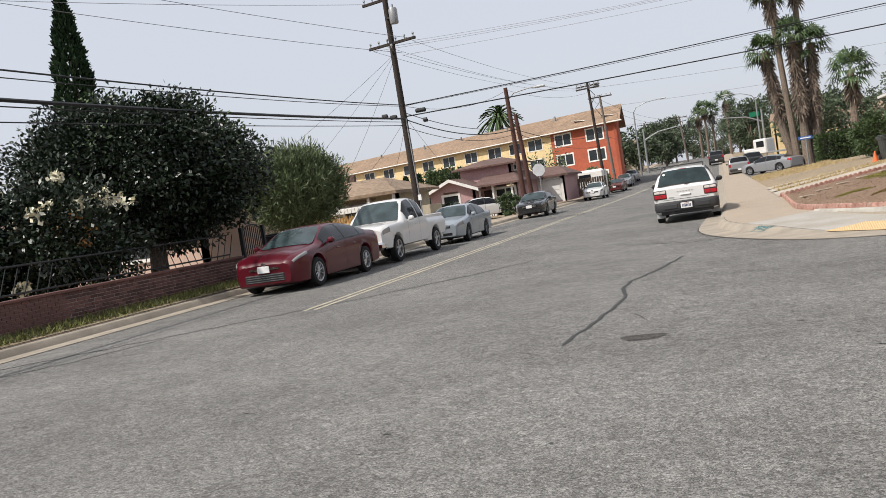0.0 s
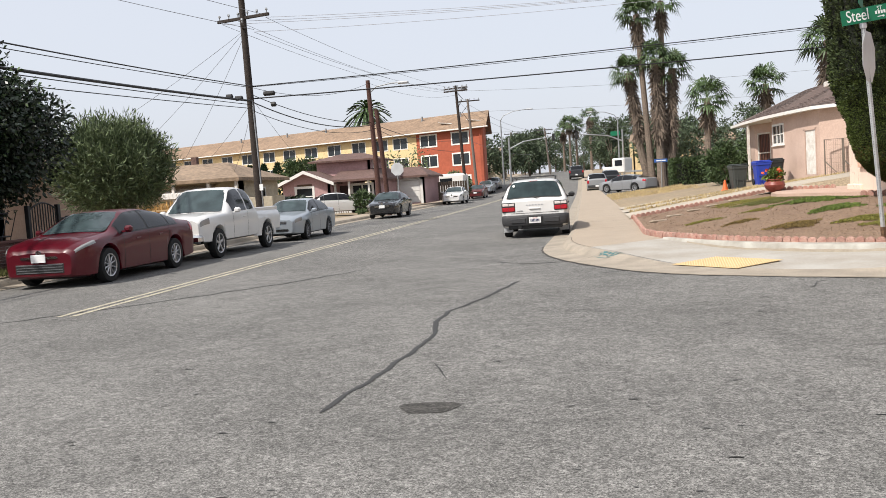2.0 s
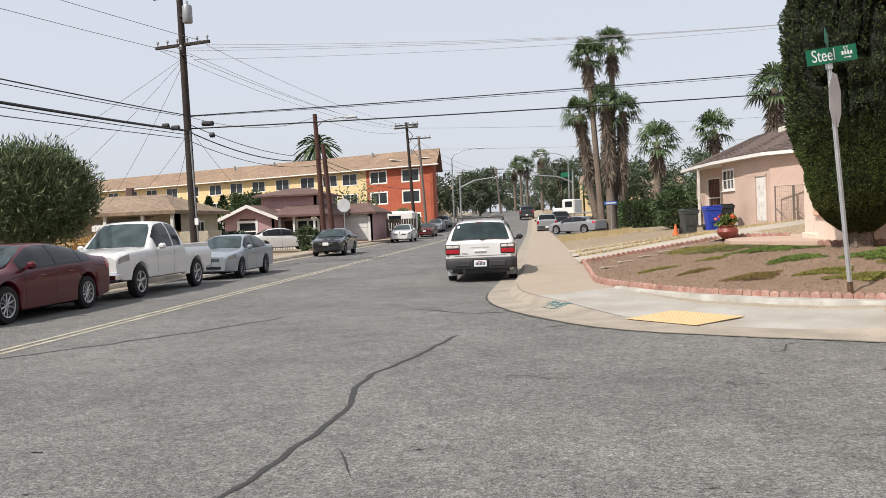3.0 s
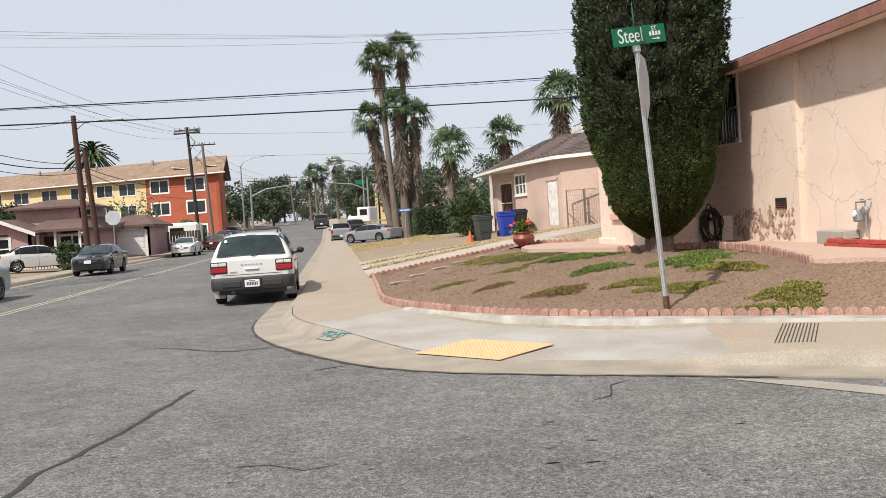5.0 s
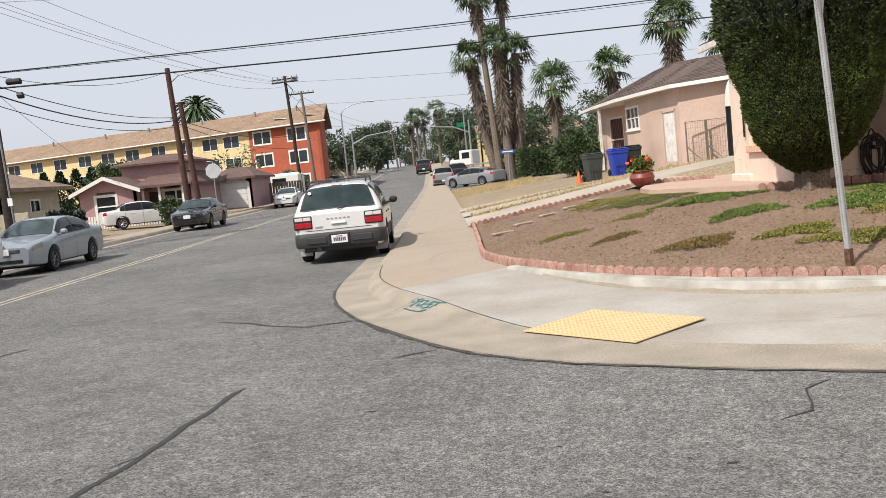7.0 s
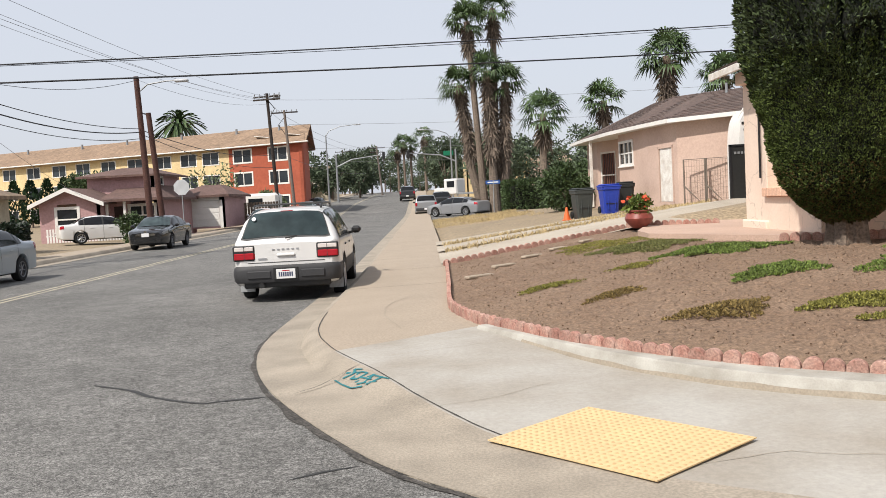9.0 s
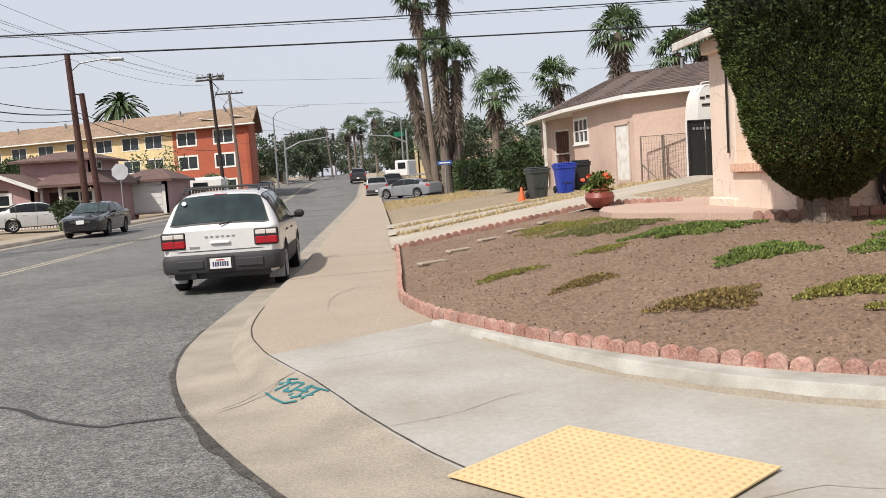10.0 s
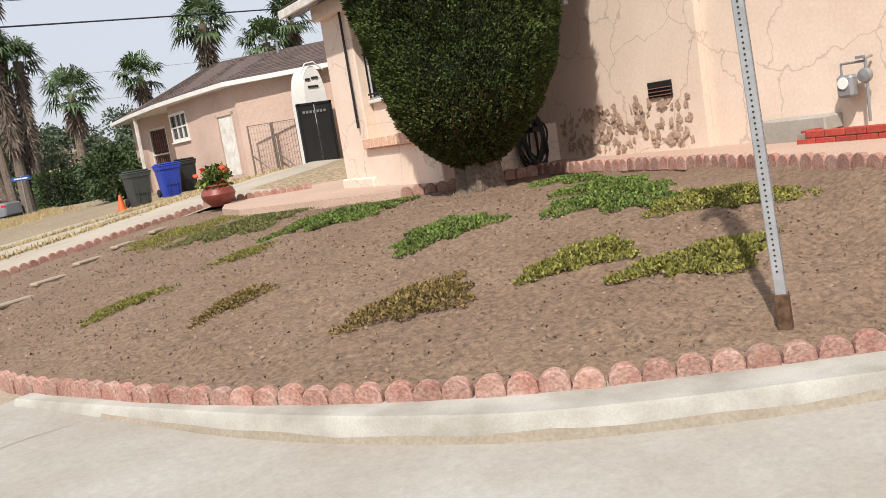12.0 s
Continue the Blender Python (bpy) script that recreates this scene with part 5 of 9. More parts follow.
# small garage with a white door beyond the pink house
ga = thing("pink_garage", "small pink stucco garage with a white door and dark roof", "garage")
GY = 62.0
wall(ga, (-13.4, GY), (-10.3, GY), 0.3, 2.5, PINK_HOUSE, [(0.65, 2.75, ((0.4, 2.15),))], name="front_wall")
wall(ga, (-10.3, GY), (-10.3, GY + 7), 0.3, 2.5, PINK_HOUSE, name="side_wall")
gd = part("garage_door", Shape().box(-12.75, GY + 0.06, 0.4, -10.65, GY + 0.12, 2.15), WHITE, ga)
for k in range(4):
    part("panel", Shape().box(-12.7, GY + 0.035, 0.45 + k * 0.43, -10.7, GY + 0.06, 0.84 + k * 0.43, None, 0.01), WHITE, gd)
part("door_frame", Shape().box(-12.95, GY - 0.03, 0.3, -12.75, GY + 0.05, 2.35).box(-10.65, GY - 0.03, 0.3, -10.45, GY + 0.05, 2.35).box(-12.95, GY - 0.03, 2.15, -10.45, GY + 0.05, 2.35), WHITE, ga)
slab_roof(ga, [(-13.8, GY - 0.4, 2.5), (-9.9, GY - 0.4, 2.5)], [(-11.2, GY + 3, 3.25), (-12.4, GY + 3, 3.25)], 0.15, DARKROOF)
slab_roof(ga, [(-9.9, GY - 0.4, 2.5), (-9.9, GY + 7, 2.5)], [(-11.2, GY + 4, 3.25), (-11.2, GY + 3, 3.25)], 0.15, DARKROOF)

# cream house behind the picket fence
ck = thing("cream_house", "cream stucco bungalow with weathered tan roof and striped awning", "house")
CY = 36.0
wall(ck, (-21, CY), (-14.6, CY), 0.2, 2.45, CREAM, [(3.2, 5.2, ((1.0, 2.0),))], name="front_wall")
window(ck, (-21, CY), (-14.6, CY), 3.2, 5.2, 1.0, 2.0, bars=(1, 0), fw=0.1)
wall(ck, (-14.6, CY), (-14.6, CY + 5), 0.2, 2.45, CREAM, [(2.2, 3.0, ((1.2, 2.0),))], name="side_wall")
window(ck, (-14.6, CY), (-14.6, CY + 5), 2.2, 3.0, 1.2, 2.0, bars=(1, 0), fw=0.08)
slab_roof(ck, [(-21.6, CY - 1.6, 2.55), (-14.1, CY - 1.6, 2.55)], [(-16.2, CY + 2.2, 3.45), (-19, CY + 2.2, 3.45)], 0.16, TANROOF2)
slab_roof(ck, [(-14.1, CY - 1.6, 2.55), (-14.1, CY + 5.6, 2.55)], [(-16.2, CY + 2.4, 3.45), (-16.2, CY + 2.2, 3.45)], 0.16, TANROOF2)
slab_roof(ck, [(-21.6, CY + 5.6, 2.55), (-21.6, CY - 1.6, 2.55)], [(-19, CY + 2.2, 3.45), (-19, CY + 2.4, 3.45)], 0.16, TANROOF2)
for x in (-20.5, -17.6, -15.8, -14.4):
    part("porch_post", Shape().box(x, CY - 1.45, 0.2, x + 0.13, CY - 1.32, 2.45), WHITE_WORN, ck)
aw = Shape()
for k in range(12):
    aw.add([(-18.1 + k * 0.2, CY - 1.55, 1.95), (-17.92 + k * 0.2, CY - 1.55, 1.95), (-17.92 + k * 0.2, CY - 0.1, 2.35), (-18.1 + k * 0.2, CY - 0.1, 2.35), (-17.92 + k * 0.2, CY - 1.55, 1.72), (-18.1 + k * 0.2, CY - 1.55, 1.72)], [(0, 1, 2, 3), (0, 1, 4, 5)])
part("awning", aw, WHITE, ck, "white slatted metal awning")
part("chimney", Shape().box(-18.3, CY + 2.4, 3.1, -18.0, CY + 2.7, 3.85), DARKROOF, ck)
# house of the flowering garden, mostly hidden by the trees
hk = thing("garden_house", "pinkish stucco house in shade behind the garden trees", "house")
wall(hk, (-30, 19.5), (-15.8, 19.5), 0.2, 2.9, STUCCO_PINK, [(7.5, 8.5, ((0.45, 2.4),)), (10.5, 12.2, ((1.1, 2.2),))], name="front_wall")
part("front_door", Shape().box(-22.5, 19.55, 0.45, -21.5, 19.62, 2.4), DOOR_DARK, hk)
window(hk, (-30, 19.5), (-15.8, 19.5), 10.5, 12.2, 1.1, 2.2, bars=(1, 0), fw=0.09)
wall(hk, (-15.8, 19.5), (-15.8, 26), 0.2, 2.9, STUCCO_PINK, name="side_wall")
slab_roof(hk, [(-30.5, 18.6, 2.9), (-15.2, 18.6, 2.9)], [(-17, 23, 4.0), (-28, 23, 4.0)], 0.15, DARKROOF)
slab_roof(hk, [(-15.2, 18.6, 2.9), (-15.2, 27, 2.9)], [(-17, 23.4, 4.0), (-17, 23, 4.0)], 0.15, DARKROOF)


# ---- vehicles ----
def car(name, label, m, spec, paint, group="parked cars", clad=None, rims=None, category="car", plate_front=True):
    """A car, its rear at local y = 0 and its nose at y = length. spec tells the outline by stations along the length."""
    L, W = spec["len"], spec["wid"]
    keys = spec["keys"]  # y, sill, belt, top, half width at belt, half width at top
    e = thing(name, label, category, m, group)
    wr, tr = spec.get("wheel", 0.31), W / 2 - 0.10
    axles = spec["axles"]
    st = sorted(set([round(k[0], 3) for k in keys] + [round(L * i / 84, 3) for i in range(85)] + [round(e_, 3) for e_ in (0.02, 0.05, 0.09, L - 0.02, L - 0.05, L - 0.09)]))
    tables = [[(k[0], k[i]) for k in keys] for i in range(6)]

    def arch(y, z):
        for a in axles:
            d = abs(y - a)
            if d < wr + 0.06:
                z = max(z, wr + math.sqrt((wr + 0.06) ** 2 - d * d) * 0.98)
        return z

    def section(y):
        sill, belt, top, wb, wt = (smooth_along(tables[i], y) for i in range(1, 6))
        tail = max(0.0, min(1.0, (y + 0.02) / 0.26))
        nose = max(0.0, min(1.0, (L - y + 0.02) / 0.80))
        blunt = spec.get("blunt", 0.64)
        full = W / 2 * min(0.76 + 0.24 * math.sqrt(1 - (1 - tail) ** 2), blunt + (1 - blunt) * math.sqrt(1 - (1 - nose) ** 2))
        wb = min(wb, full * 0.985)
        wt = min(wt, wb * 0.97)
        low = arch(y, sill)
        z3 = max(low + 0.04, lerp(sill, belt, 0.45))
        z4 = max(z3 + 0.02, lerp(sill, belt, 0.72))
        z5 = max(z4 + 0.015, lerp(sill, belt, 0.92))
        z6 = max(z5 + 0.01, belt)
        top = max(top, z6 + 0.01)
        return [(0, low), (full * 0.90, low), (full * 0.97, low + 0.025), (full, z3), (full * 0.995, z4), (lerp(full, wb, 0.45), z5), (wb, z6),
                (lerp(wb, wt, 0.28), lerp(z6, top, 0.38)), (lerp(wb, wt, 0.66), lerp(z6, top, 0.74)), (wt, max(top - 0.055, lerp(z6, top, 0.88))),
                (wt * 0.88, top - min(0.022, 0.3 * (top - z6))), (wt * 0.5, top - 0.005), (0, top)]

    s = Shape()
    rows = []
    for y in st:
        sec = section(y)
        rows.append([(x, y, z) for x, z in sec] + [(-x, y, z) for x, z in sec[1:-1]][::-1])
    s.grid(rows, close=True)
    for r in (rows[0], rows[-1]):
        c = tuple(np.mean(r, 0))
        o = len(s.v)
        s.v += [tuple(p) for p in r] + [c]
        n = len(r)
        s.f += [(o + i, o + (i + 1) % n, o + n) for i in range(n)]
        s.mi += [0] * n
    part("body", s, paint, e, smooth=True, auto=42)
    part("underbody", Shape().box(-W * 0.40, 0.25, spec["keys"][3][1] - 0.03, W * 0.40, L - 0.25, spec["keys"][3][1] + 0.30, None, 0.05), TRIM_BLACK, e)

    def skin(y0, y1, v0, v1, material, pname, side=0, ny=8, nv=4, off=0.006, lab=""):
        """A panel that follows the body between two stations and two heights of its section."""
        for sg in ((1, -1) if side == 0 else (side,)):
            rr = []
            for i in range(ny + 1):
                y = lerp(y0, y1, i / ny)
                sec = section(y)
                row = []
                for k in range(nv + 1):
                    v = lerp(v0, v1, k / nv)
                    a, b = sec[int(min(v, 11.999))], sec[int(min(v, 11.999)) + 1]
                    t = min(v, 12.0) - int(min(v, 11.999))
                    row.append(Vector((sg * lerp(a[0], b[0], t), y, lerp(a[1], b[1], t))))
                rr.append(row)
            out = []
            for i, row in enumerate(rr):
                o = []
                for k, p in enumerate(row):
                    d1 = rr[min(i + 1, ny)][k] - rr[max(i - 1, 0)][k]
                    d2 = row[min(k + 1, nv)] - row[max(k - 1, 0)]
                    n = d1.cross(d2)
                    n = n.normalized() if n.length > 1e-7 else Vector((0, 0, 1))
                    if n.dot(Vector((p.x, 0, p.z - 0.6))) < 0:
                        n = -n
                    o.append(p + n * off)
                out.append(o)
            part(pname, Shape().grid(out), material, e, lab, smooth=True, auto=60)

    if spec.get("trim", True):
        sides = [y for pair in spec["side_glass"] for y in pair]
        skin(min(sides) - 0.05, max(sides) + 0.05, 6.02, 9.0, TRIM_BLACK, "window_trim", ny=30, nv=6, off=0.004)
    for y0, y1 in spec["side_glass"]:
        skin(y0, y1, 6.16, 8.86, GLASS, "side_window", ny=16, nv=6, off=0.008)
    for y0, y1 in spec.get("lamps", ()):
        skin(y0, y1, spec["lamp_v"][0], spec["lamp_v"][1], HEADLAMP, "headlight", ny=10, nv=4, off=0.008, lab="clear headlight lens")
    for y0, y1 in spec.get("tails", ()):
        skin(y0, y1, 4.3, 6.3, TAIL_RED, "tail_light", ny=6, nv=4, off=0.008)
    panes = list(spec["end_glass"])
    if "seal" in spec:
        panes.append((*spec["seal"], TRIM_BLACK, "window_seal"))
    for y0, y1, mt, nm in panes:
        # the sloping screens run across the whole width
        rr = []
        for i in range(9):
            y = lerp(y0, y1, i / 8)
            sec = section(y)
            half = [Vector((sec[k][0] * (0.995 if nm == "window_seal" else spec.get("screen", 0.93)), y, sec[k][1] + (0.003 if nm == "window_seal" else 0.006))) for k in range(9, 13)]
            rr.append(half + [Vector((-p.x, p.y, p.z)) for p in half[:-1]][::-1])
        dy = (-0.007 if nm == "window_seal" else -0.012) if y0 < L / 2 else 0.012
        part(nm, Shape().grid([[p + Vector((0, dy, 0.004)) for p in r] for r in rr]), mt, e, smooth=True, auto=60)
    if clad:
        skin(0.12, L - 0.14, 1.03, 3.0, clad, "side_cladding", ny=70, nv=6, off=0.008)
    for a in axles:
        for sg in (-1, 1):
            o = Matrix.Translation((sg * tr, a, wr)) @ pose(0, 0, 0, 0, 90 * sg, 0)
            w = part("wheel", Shape().lathe([(wr * 0.64, 0.07), (wr * 0.68, 0.095), (wr * 0.90, 0.10), (wr * 0.97, 0.09), (wr, 0.06), (wr, -0.06), (wr * 0.95, -0.10), (wr * 0.6, -0.10)], 32, o), RUBBER, e, smooth=True)
            part("rim", Shape().lathe([(0.0, 0.035), (wr * 0.18, 0.04), (wr * 0.2, 0.02), (wr * 0.60, 0.015)], 28, o), TRIM_BLACK, w, smooth=True)
            part("rim_lip", Shape().lathe([(wr * 0.60, 0.015), (wr * 0.60, 0.088), (wr * 0.66, 0.096), (wr * 0.68, 0.085)], 28, o), rims or RIM, w, smooth=True)
            part("hub_cap", Shape().lathe([(0.0, 0.082), (wr * 0.13, 0.078), (wr * 0.16, 0.04)], 16, o), rims or RIM, w, smooth=True)
            ns = spec.get("spokes", 6)
            for k in range(ns):
                hw = wr * 0.42 / ns
                part("spoke", Shape().box(wr * 0.12, -hw, 0.035, wr * 0.62, hw, 0.078, o @ pose(0, 0, 0, 0, 0, 360 / ns * k), 0.012), rims or RIM, w)
    for sg in (-1, 1):
        my = spec["mirror"]
        sec = section(my)
        mx, mz = sec[6][0], sec[6][1]
        part("mirror", Shape().box(*sorted((sg * (mx + 0.03), sg * (mx + 0.21)))[:1], my - 0.07, mz + 0.02, sorted((sg * (mx + 0.03), sg * (mx + 0.21)))[1], my + 0.06, mz + 0.16, None, 0.045)
             .box(min(sg * (mx - 0.05), sg * (mx + 0.06)), my - 0.02, mz + 0.02, max(sg * (mx - 0.05), sg * (mx + 0.06)), my + 0.03, mz + 0.06), spec.get("mirror_mat", paint), e)
        for hy in spec["handles"]:
            sec = section(hy)
            part("door_handle", Shape().box(sg * sec[5][0] - 0.015, hy - 0.09, sec[4][1] + 0.05, sg * sec[5][0] + 0.02, hy + 0.09, sec[4][1] + 0.085, None, 0.01), spec.get("mirror_mat", paint), e)
    for y in spec.get("doors", ()):
        for sg in (-1, 1):
            sec = section(y)
            s = Shape()
            for (xa, za), (xb, zb) in zip(sec[1:6], sec[2:7]):
                s.add([(sg * (xa + 0.004), y - 0.006, za + 0.01), (sg * (xa + 0.004), y + 0.006, za + 0.01), (sg * (xb + 0.004), y + 0.006, zb), (sg * (xb + 0.004), y - 0.006, zb)], [(0, 1, 2, 3)])
            part("door_gap", s, TRIM_BLACK, e)
    return e, section


def plate(parent, y, z, facing, ink=True):
    """A number plate with plain bars for its writing."""
    s = -1 if facing < 0 else 1
    p = part("number_plate", Shape().box(-0.153, min(y, y + s * 0.012), z - 0.077, 0.153, max(y, y + s * 0.012), z + 0.077, None, 0.004), PLATE, parent)
    for k in range(7 if ink else 0):
        part("bar", Shape().box(-0.115 + k * 0.034, min(y + s * 0.012, y + s * 0.015), z - 0.04, -0.092 + k * 0.034, max(y + s * 0.012, y + s * 0.015), z + 0.03), PLATE_INK, p)
    if ink:
        part("bar", Shape().box(-0.06, min(y + s * 0.012, y + s * 0.015), z + 0.045, 0.06, max(y + s * 0.012, y + s * 0.015), z + 0.06), TAIL_RED, p)


WAGON = dict(len=4.45, wid=1.735, wheel=0.32, axles=(0.93, 3.46), mirror=2.95, handles=(1.35, 2.3), doors=(1.05, 1.95, 2.95), mirror_mat=TRIM_BLACK, screen=0.97,
             keys=[(0.0, 0.40, 0.93, 0.955, 0.80, 0.74), (0.05, 0.30, 0.96, 0.99, 0.83, 0.745), (0.10, 0.28, 0.97, 1.06, 0.84, 0.72), (0.24, 0.28, 0.97, 1.30, 0.845, 0.655), (0.37, 0.28, 0.97, 1.45, 0.848, 0.60), (0.5, 0.28, 0.97, 1.485, 0.85, 0.585),
                   (0.9, 0.28, 0.965, 1.515, 0.85, 0.59), (1.6, 0.28, 0.96, 1.53, 0.85, 0.60), (2.3, 0.28, 0.95, 1.505, 0.85, 0.60), (2.62, 0.28, 0.94, 1.43, 0.85, 0.61), (3.22, 0.28, 0.93, 0.99, 0.84, 0.74), (3.5, 0.28, 0.90, 0.96, 0.83, 0.70), (4.2, 0.28, 0.80, 0.87, 0.80, 0.64), (4.45, 0.36, 0.68, 0.76, 0.70, 0.55)],
             seal=(0.085, 0.39), side_glass=((0.42, 1.02), (1.10, 1.92), (2.0, 3.0)), end_glass=((0.10, 0.37, GLASS_REAR, "rear_window"), (2.66, 3.16, GLASS_WS, "windscreen")), lamps=((4.0, 4.36),), lamp_v=(4.2, 6.0))
wg, wsec = car("station_wagon", "white and grey station wagon with roof rails, parked at the kerb", pose(0.66, 17.9, 0, 0, 0, 0.9), WAGON, PAINT_WHITE, clad=CLAD)
half_plan = [(0.872, 0.60), (0.872, 0.12), (0.862, 0.03), (0.82, -0.045), (0.74, -0.085), (0.60, -0.105), (0.0, -0.115)]
plan = half_plan + [(-x, y) for x, y in half_plan[:-1]][::-1]
part("bumper", Shape().grid([[(x * k, y + 0.5 * (1 - k), z) for x, y in plan] for z, k in ((0.33, 0.90), (0.335, 0.965), (0.37, 0.992), (0.45, 1.0), (0.53, 1.0), (0.575, 0.985), (0.60, 0.955), (0.605, 0.88))]), CLAD, wg, "dark grey plastic bumper wrapping the corners", smooth=True)
# added black box below the bumper, standing for shade in the open underside
part("rear_valance", Shape().box(-0.70, 0.0, 0.24, 0.70, 0.5, 0.36, None, 0.02), TRIM_BLACK, wg)
for x0, x1 in ((-0.62, -0.24), (0.24, 0.62)):
    part("bumper_inset", Shape().box(x0, -0.125, 0.40, x1, -0.09, 0.525, None, 0.012), CLAD, wg)
for sg in (-1, 1):
    x0, x1 = sorted((sg * 0.50, sg * 0.845))
    part("light_surround", Shape().box(x0 - 0.008, -0.018, 0.688, x1 + 0.003, 0.12, 0.938, None, 0.02), TRIM_BLACK, wg)
    tl = part("tail_light", Shape().box(x0, -0.028, 0.695, x1, 0.14, 0.83, None, 0.025), TAIL_RED, wg)
    part("clear_lens", Shape().box(x0 + 0.004, -0.026, 0.832, x1 - 0.004, 0.13, 0.93, None, 0.024), TAIL_CLEAR, tl)
    part("divider", Shape().box(sg * 0.668 - 0.004, -0.031, 0.70, sg * 0.668 + 0.004, -0.02, 0.925), TRIM_BLACK, tl)
    part("mudflap", Shape().box(sg * 0.74 - 0.12, 0.52, 0.14, sg * 0.74 + 0.12, 0.535, 0.40, None, 0.004), STEEL, wg)
    part("roof_rail", Shape().tube([(sg * 0.56, 0.5, 1.50), (sg * 0.56, 0.62, 1.57), (sg * 0.55, 2.1, 1.575), (sg * 0.55, 2.25, 1.51)], 0.018, 8), TRIM_BLACK, wg)
for y in (0.95, 1.75):
    part("crossbar", Shape().tube([(-0.56, y, 1.58), (0.56, y, 1.58)], 0.017, 8), TRIM_BLACK, wg)
part("tailgate_seam", Shape().box(-0.62, -0.006, 0.648, 0.62, 0.03, 0.656), TRIM_BLACK, wg)
part("tailgate_handle", Shape().box(-0.15, -0.03, 0.735, 0.15, 0.03, 0.79, None, 0.02), PAINT_WHITE, wg)
for k in range(6):
    part("badge_bar", Shape().box(-0.22 + k * 0.078, -0.008, 0.845, -0.178 + k * 0.078, 0.01, 0.868), RIM, wg)
part("model_badge", Shape().box(-0.45, -0.01, 0.70, -0.31, 0.01, 0.725), RIM, wg)
part("wiper", Shape().tube([(0.0, 0.03, 1.03), (0.18, 0.10, 1.06), (0.48, 0.12, 1.075)], 0.012, 6), TRIM_BLACK, wg)
part("exhaust_pipe", Shape().tube([(-0.40, -0.12, 0.29), (-0.40, 0.4, 0.31)], 0.045, 12), TRIM_BLACK, wg)
part("plate_recess", Shape().box(-0.20, -0.124, 0.37, 0.20, -0.07, 0.575, None, 0.01), TRIM_BLACK, wg)
plate(wg, -0.126, 0.465, -1)
part("brake_light", Shape().box(-0.10, 0.385, 1.455, 0.10, 0.40, 1.475), TAIL_RED, wg)
part("sticker", Shape().lathe([(0, 0), (0.035, 0)], 12, Matrix.Translation((-0.52, 0.235, 1.36)) @ pose(0, 0, 0, 60, 0, 0)), SIGN_WHITE, wg)
part("seat_back", Shape().box(-0.5, 0.75, 0.7, -0.05, 0.85, 1.2, None, 0.05), CLAD, wg)

SEDAN = dict(len=4.88, wid=1.84, wheel=0.345, axles=(1.10, 3.925), mirror=3.30, handles=(1.75, 2.75), doors=(1.35, 2.30, 3.35), spokes=10,
             keys=[(0.0, 0.36, 0.86, 1.02, 0.78, 0.66), (0.08, 0.28, 0.98, 1.08, 0.84, 0.72), (0.5, 0.22, 1.0, 1.12, 0.88, 0.72), (0.95, 0.20, 1.0, 1.24, 0.895, 0.66), (1.5, 0.20, 0.99, 1.38, 0.90, 0.60), (2.15, 0.20, 0.97, 1.445, 0.90, 0.58), (2.75, 0.20, 0.95, 1.42, 0.90, 0.60), (3.2, 0.20, 0.94, 1.26, 0.89, 0.67),
                   (3.72, 0.20, 0.92, 1.01, 0.885, 0.74), (4.3, 0.20, 0.87, 0.93, 0.87, 0.66), (4.65, 0.20, 0.79, 0.85, 0.84, 0.58), (4.82, 0.22, 0.70, 0.77, 0.80, 0.55), (4.88, 0.26, 0.62, 0.70, 0.76, 0.5)],
             side_glass=((0.95, 1.30), (1.36, 2.26), (2.34, 3.42)), end_glass=((0.62, 1.5, GLASS, "rear_window"), (2.86, 3.68, GLASS_WS, "windscreen")), lamps=((4.36, 4.82),), lamp_v=(5.1, 6.5), tails=((0.03, 0.30),))


def front(e, L, W, paint, z=0.62, grille=(0.55, 0.30, 0.50), lamp=(0.28, 0.12), bright=True):
    """Headlamps, grille, lower intake and plate on a nose."""
    g = part("grille", Shape().box(-grille[0], L - 0.10, grille[1], grille[0], L + 0.012, grille[2], None, 0.02), TRIM_BLACK, e)
    for k in range(3):
        zz = lerp(grille[1], grille[2], (k + 0.7) / 3.4)
        part("grille_bar", Shape().box(-grille[0] + 0.03, L + 0.008, zz, grille[0] - 0.03, L + 0.022, zz + 0.018), CHROME if bright else CLAD, g)
    part("badge", Shape().lathe([(0, 0.0), (0.06, 0.0), (0.06, -0.02)], 16, Matrix.Translation((0, L + 0.012, grille[2] + 0.07)) @ pose(0, 0, 0, -90, 0, 0)), CHROME, e)
    plate(e, L + 0.022, lerp(grille[1], grille[2], 0.45), 1, False)


def lower_intake(e, L, x, z0, z1, material):
    """A wide dark mouth under the nose, with thin bright bars."""
    m = part("lower_intake", Shape().box(-x, L - 0.12, z0, x, L + 0.006, z1, None, 0.02), TRIM_BLACK, e)
    for k in range(4):
        part("intake_bar", Shape().box(-x + 0.04, L + 0.004, lerp(z0, z1, (k + 0.6) / 4.4), x - 0.04, L + 0.014, lerp(z0, z1, (k + 0.6) / 4.4) + 0.012), material, m)


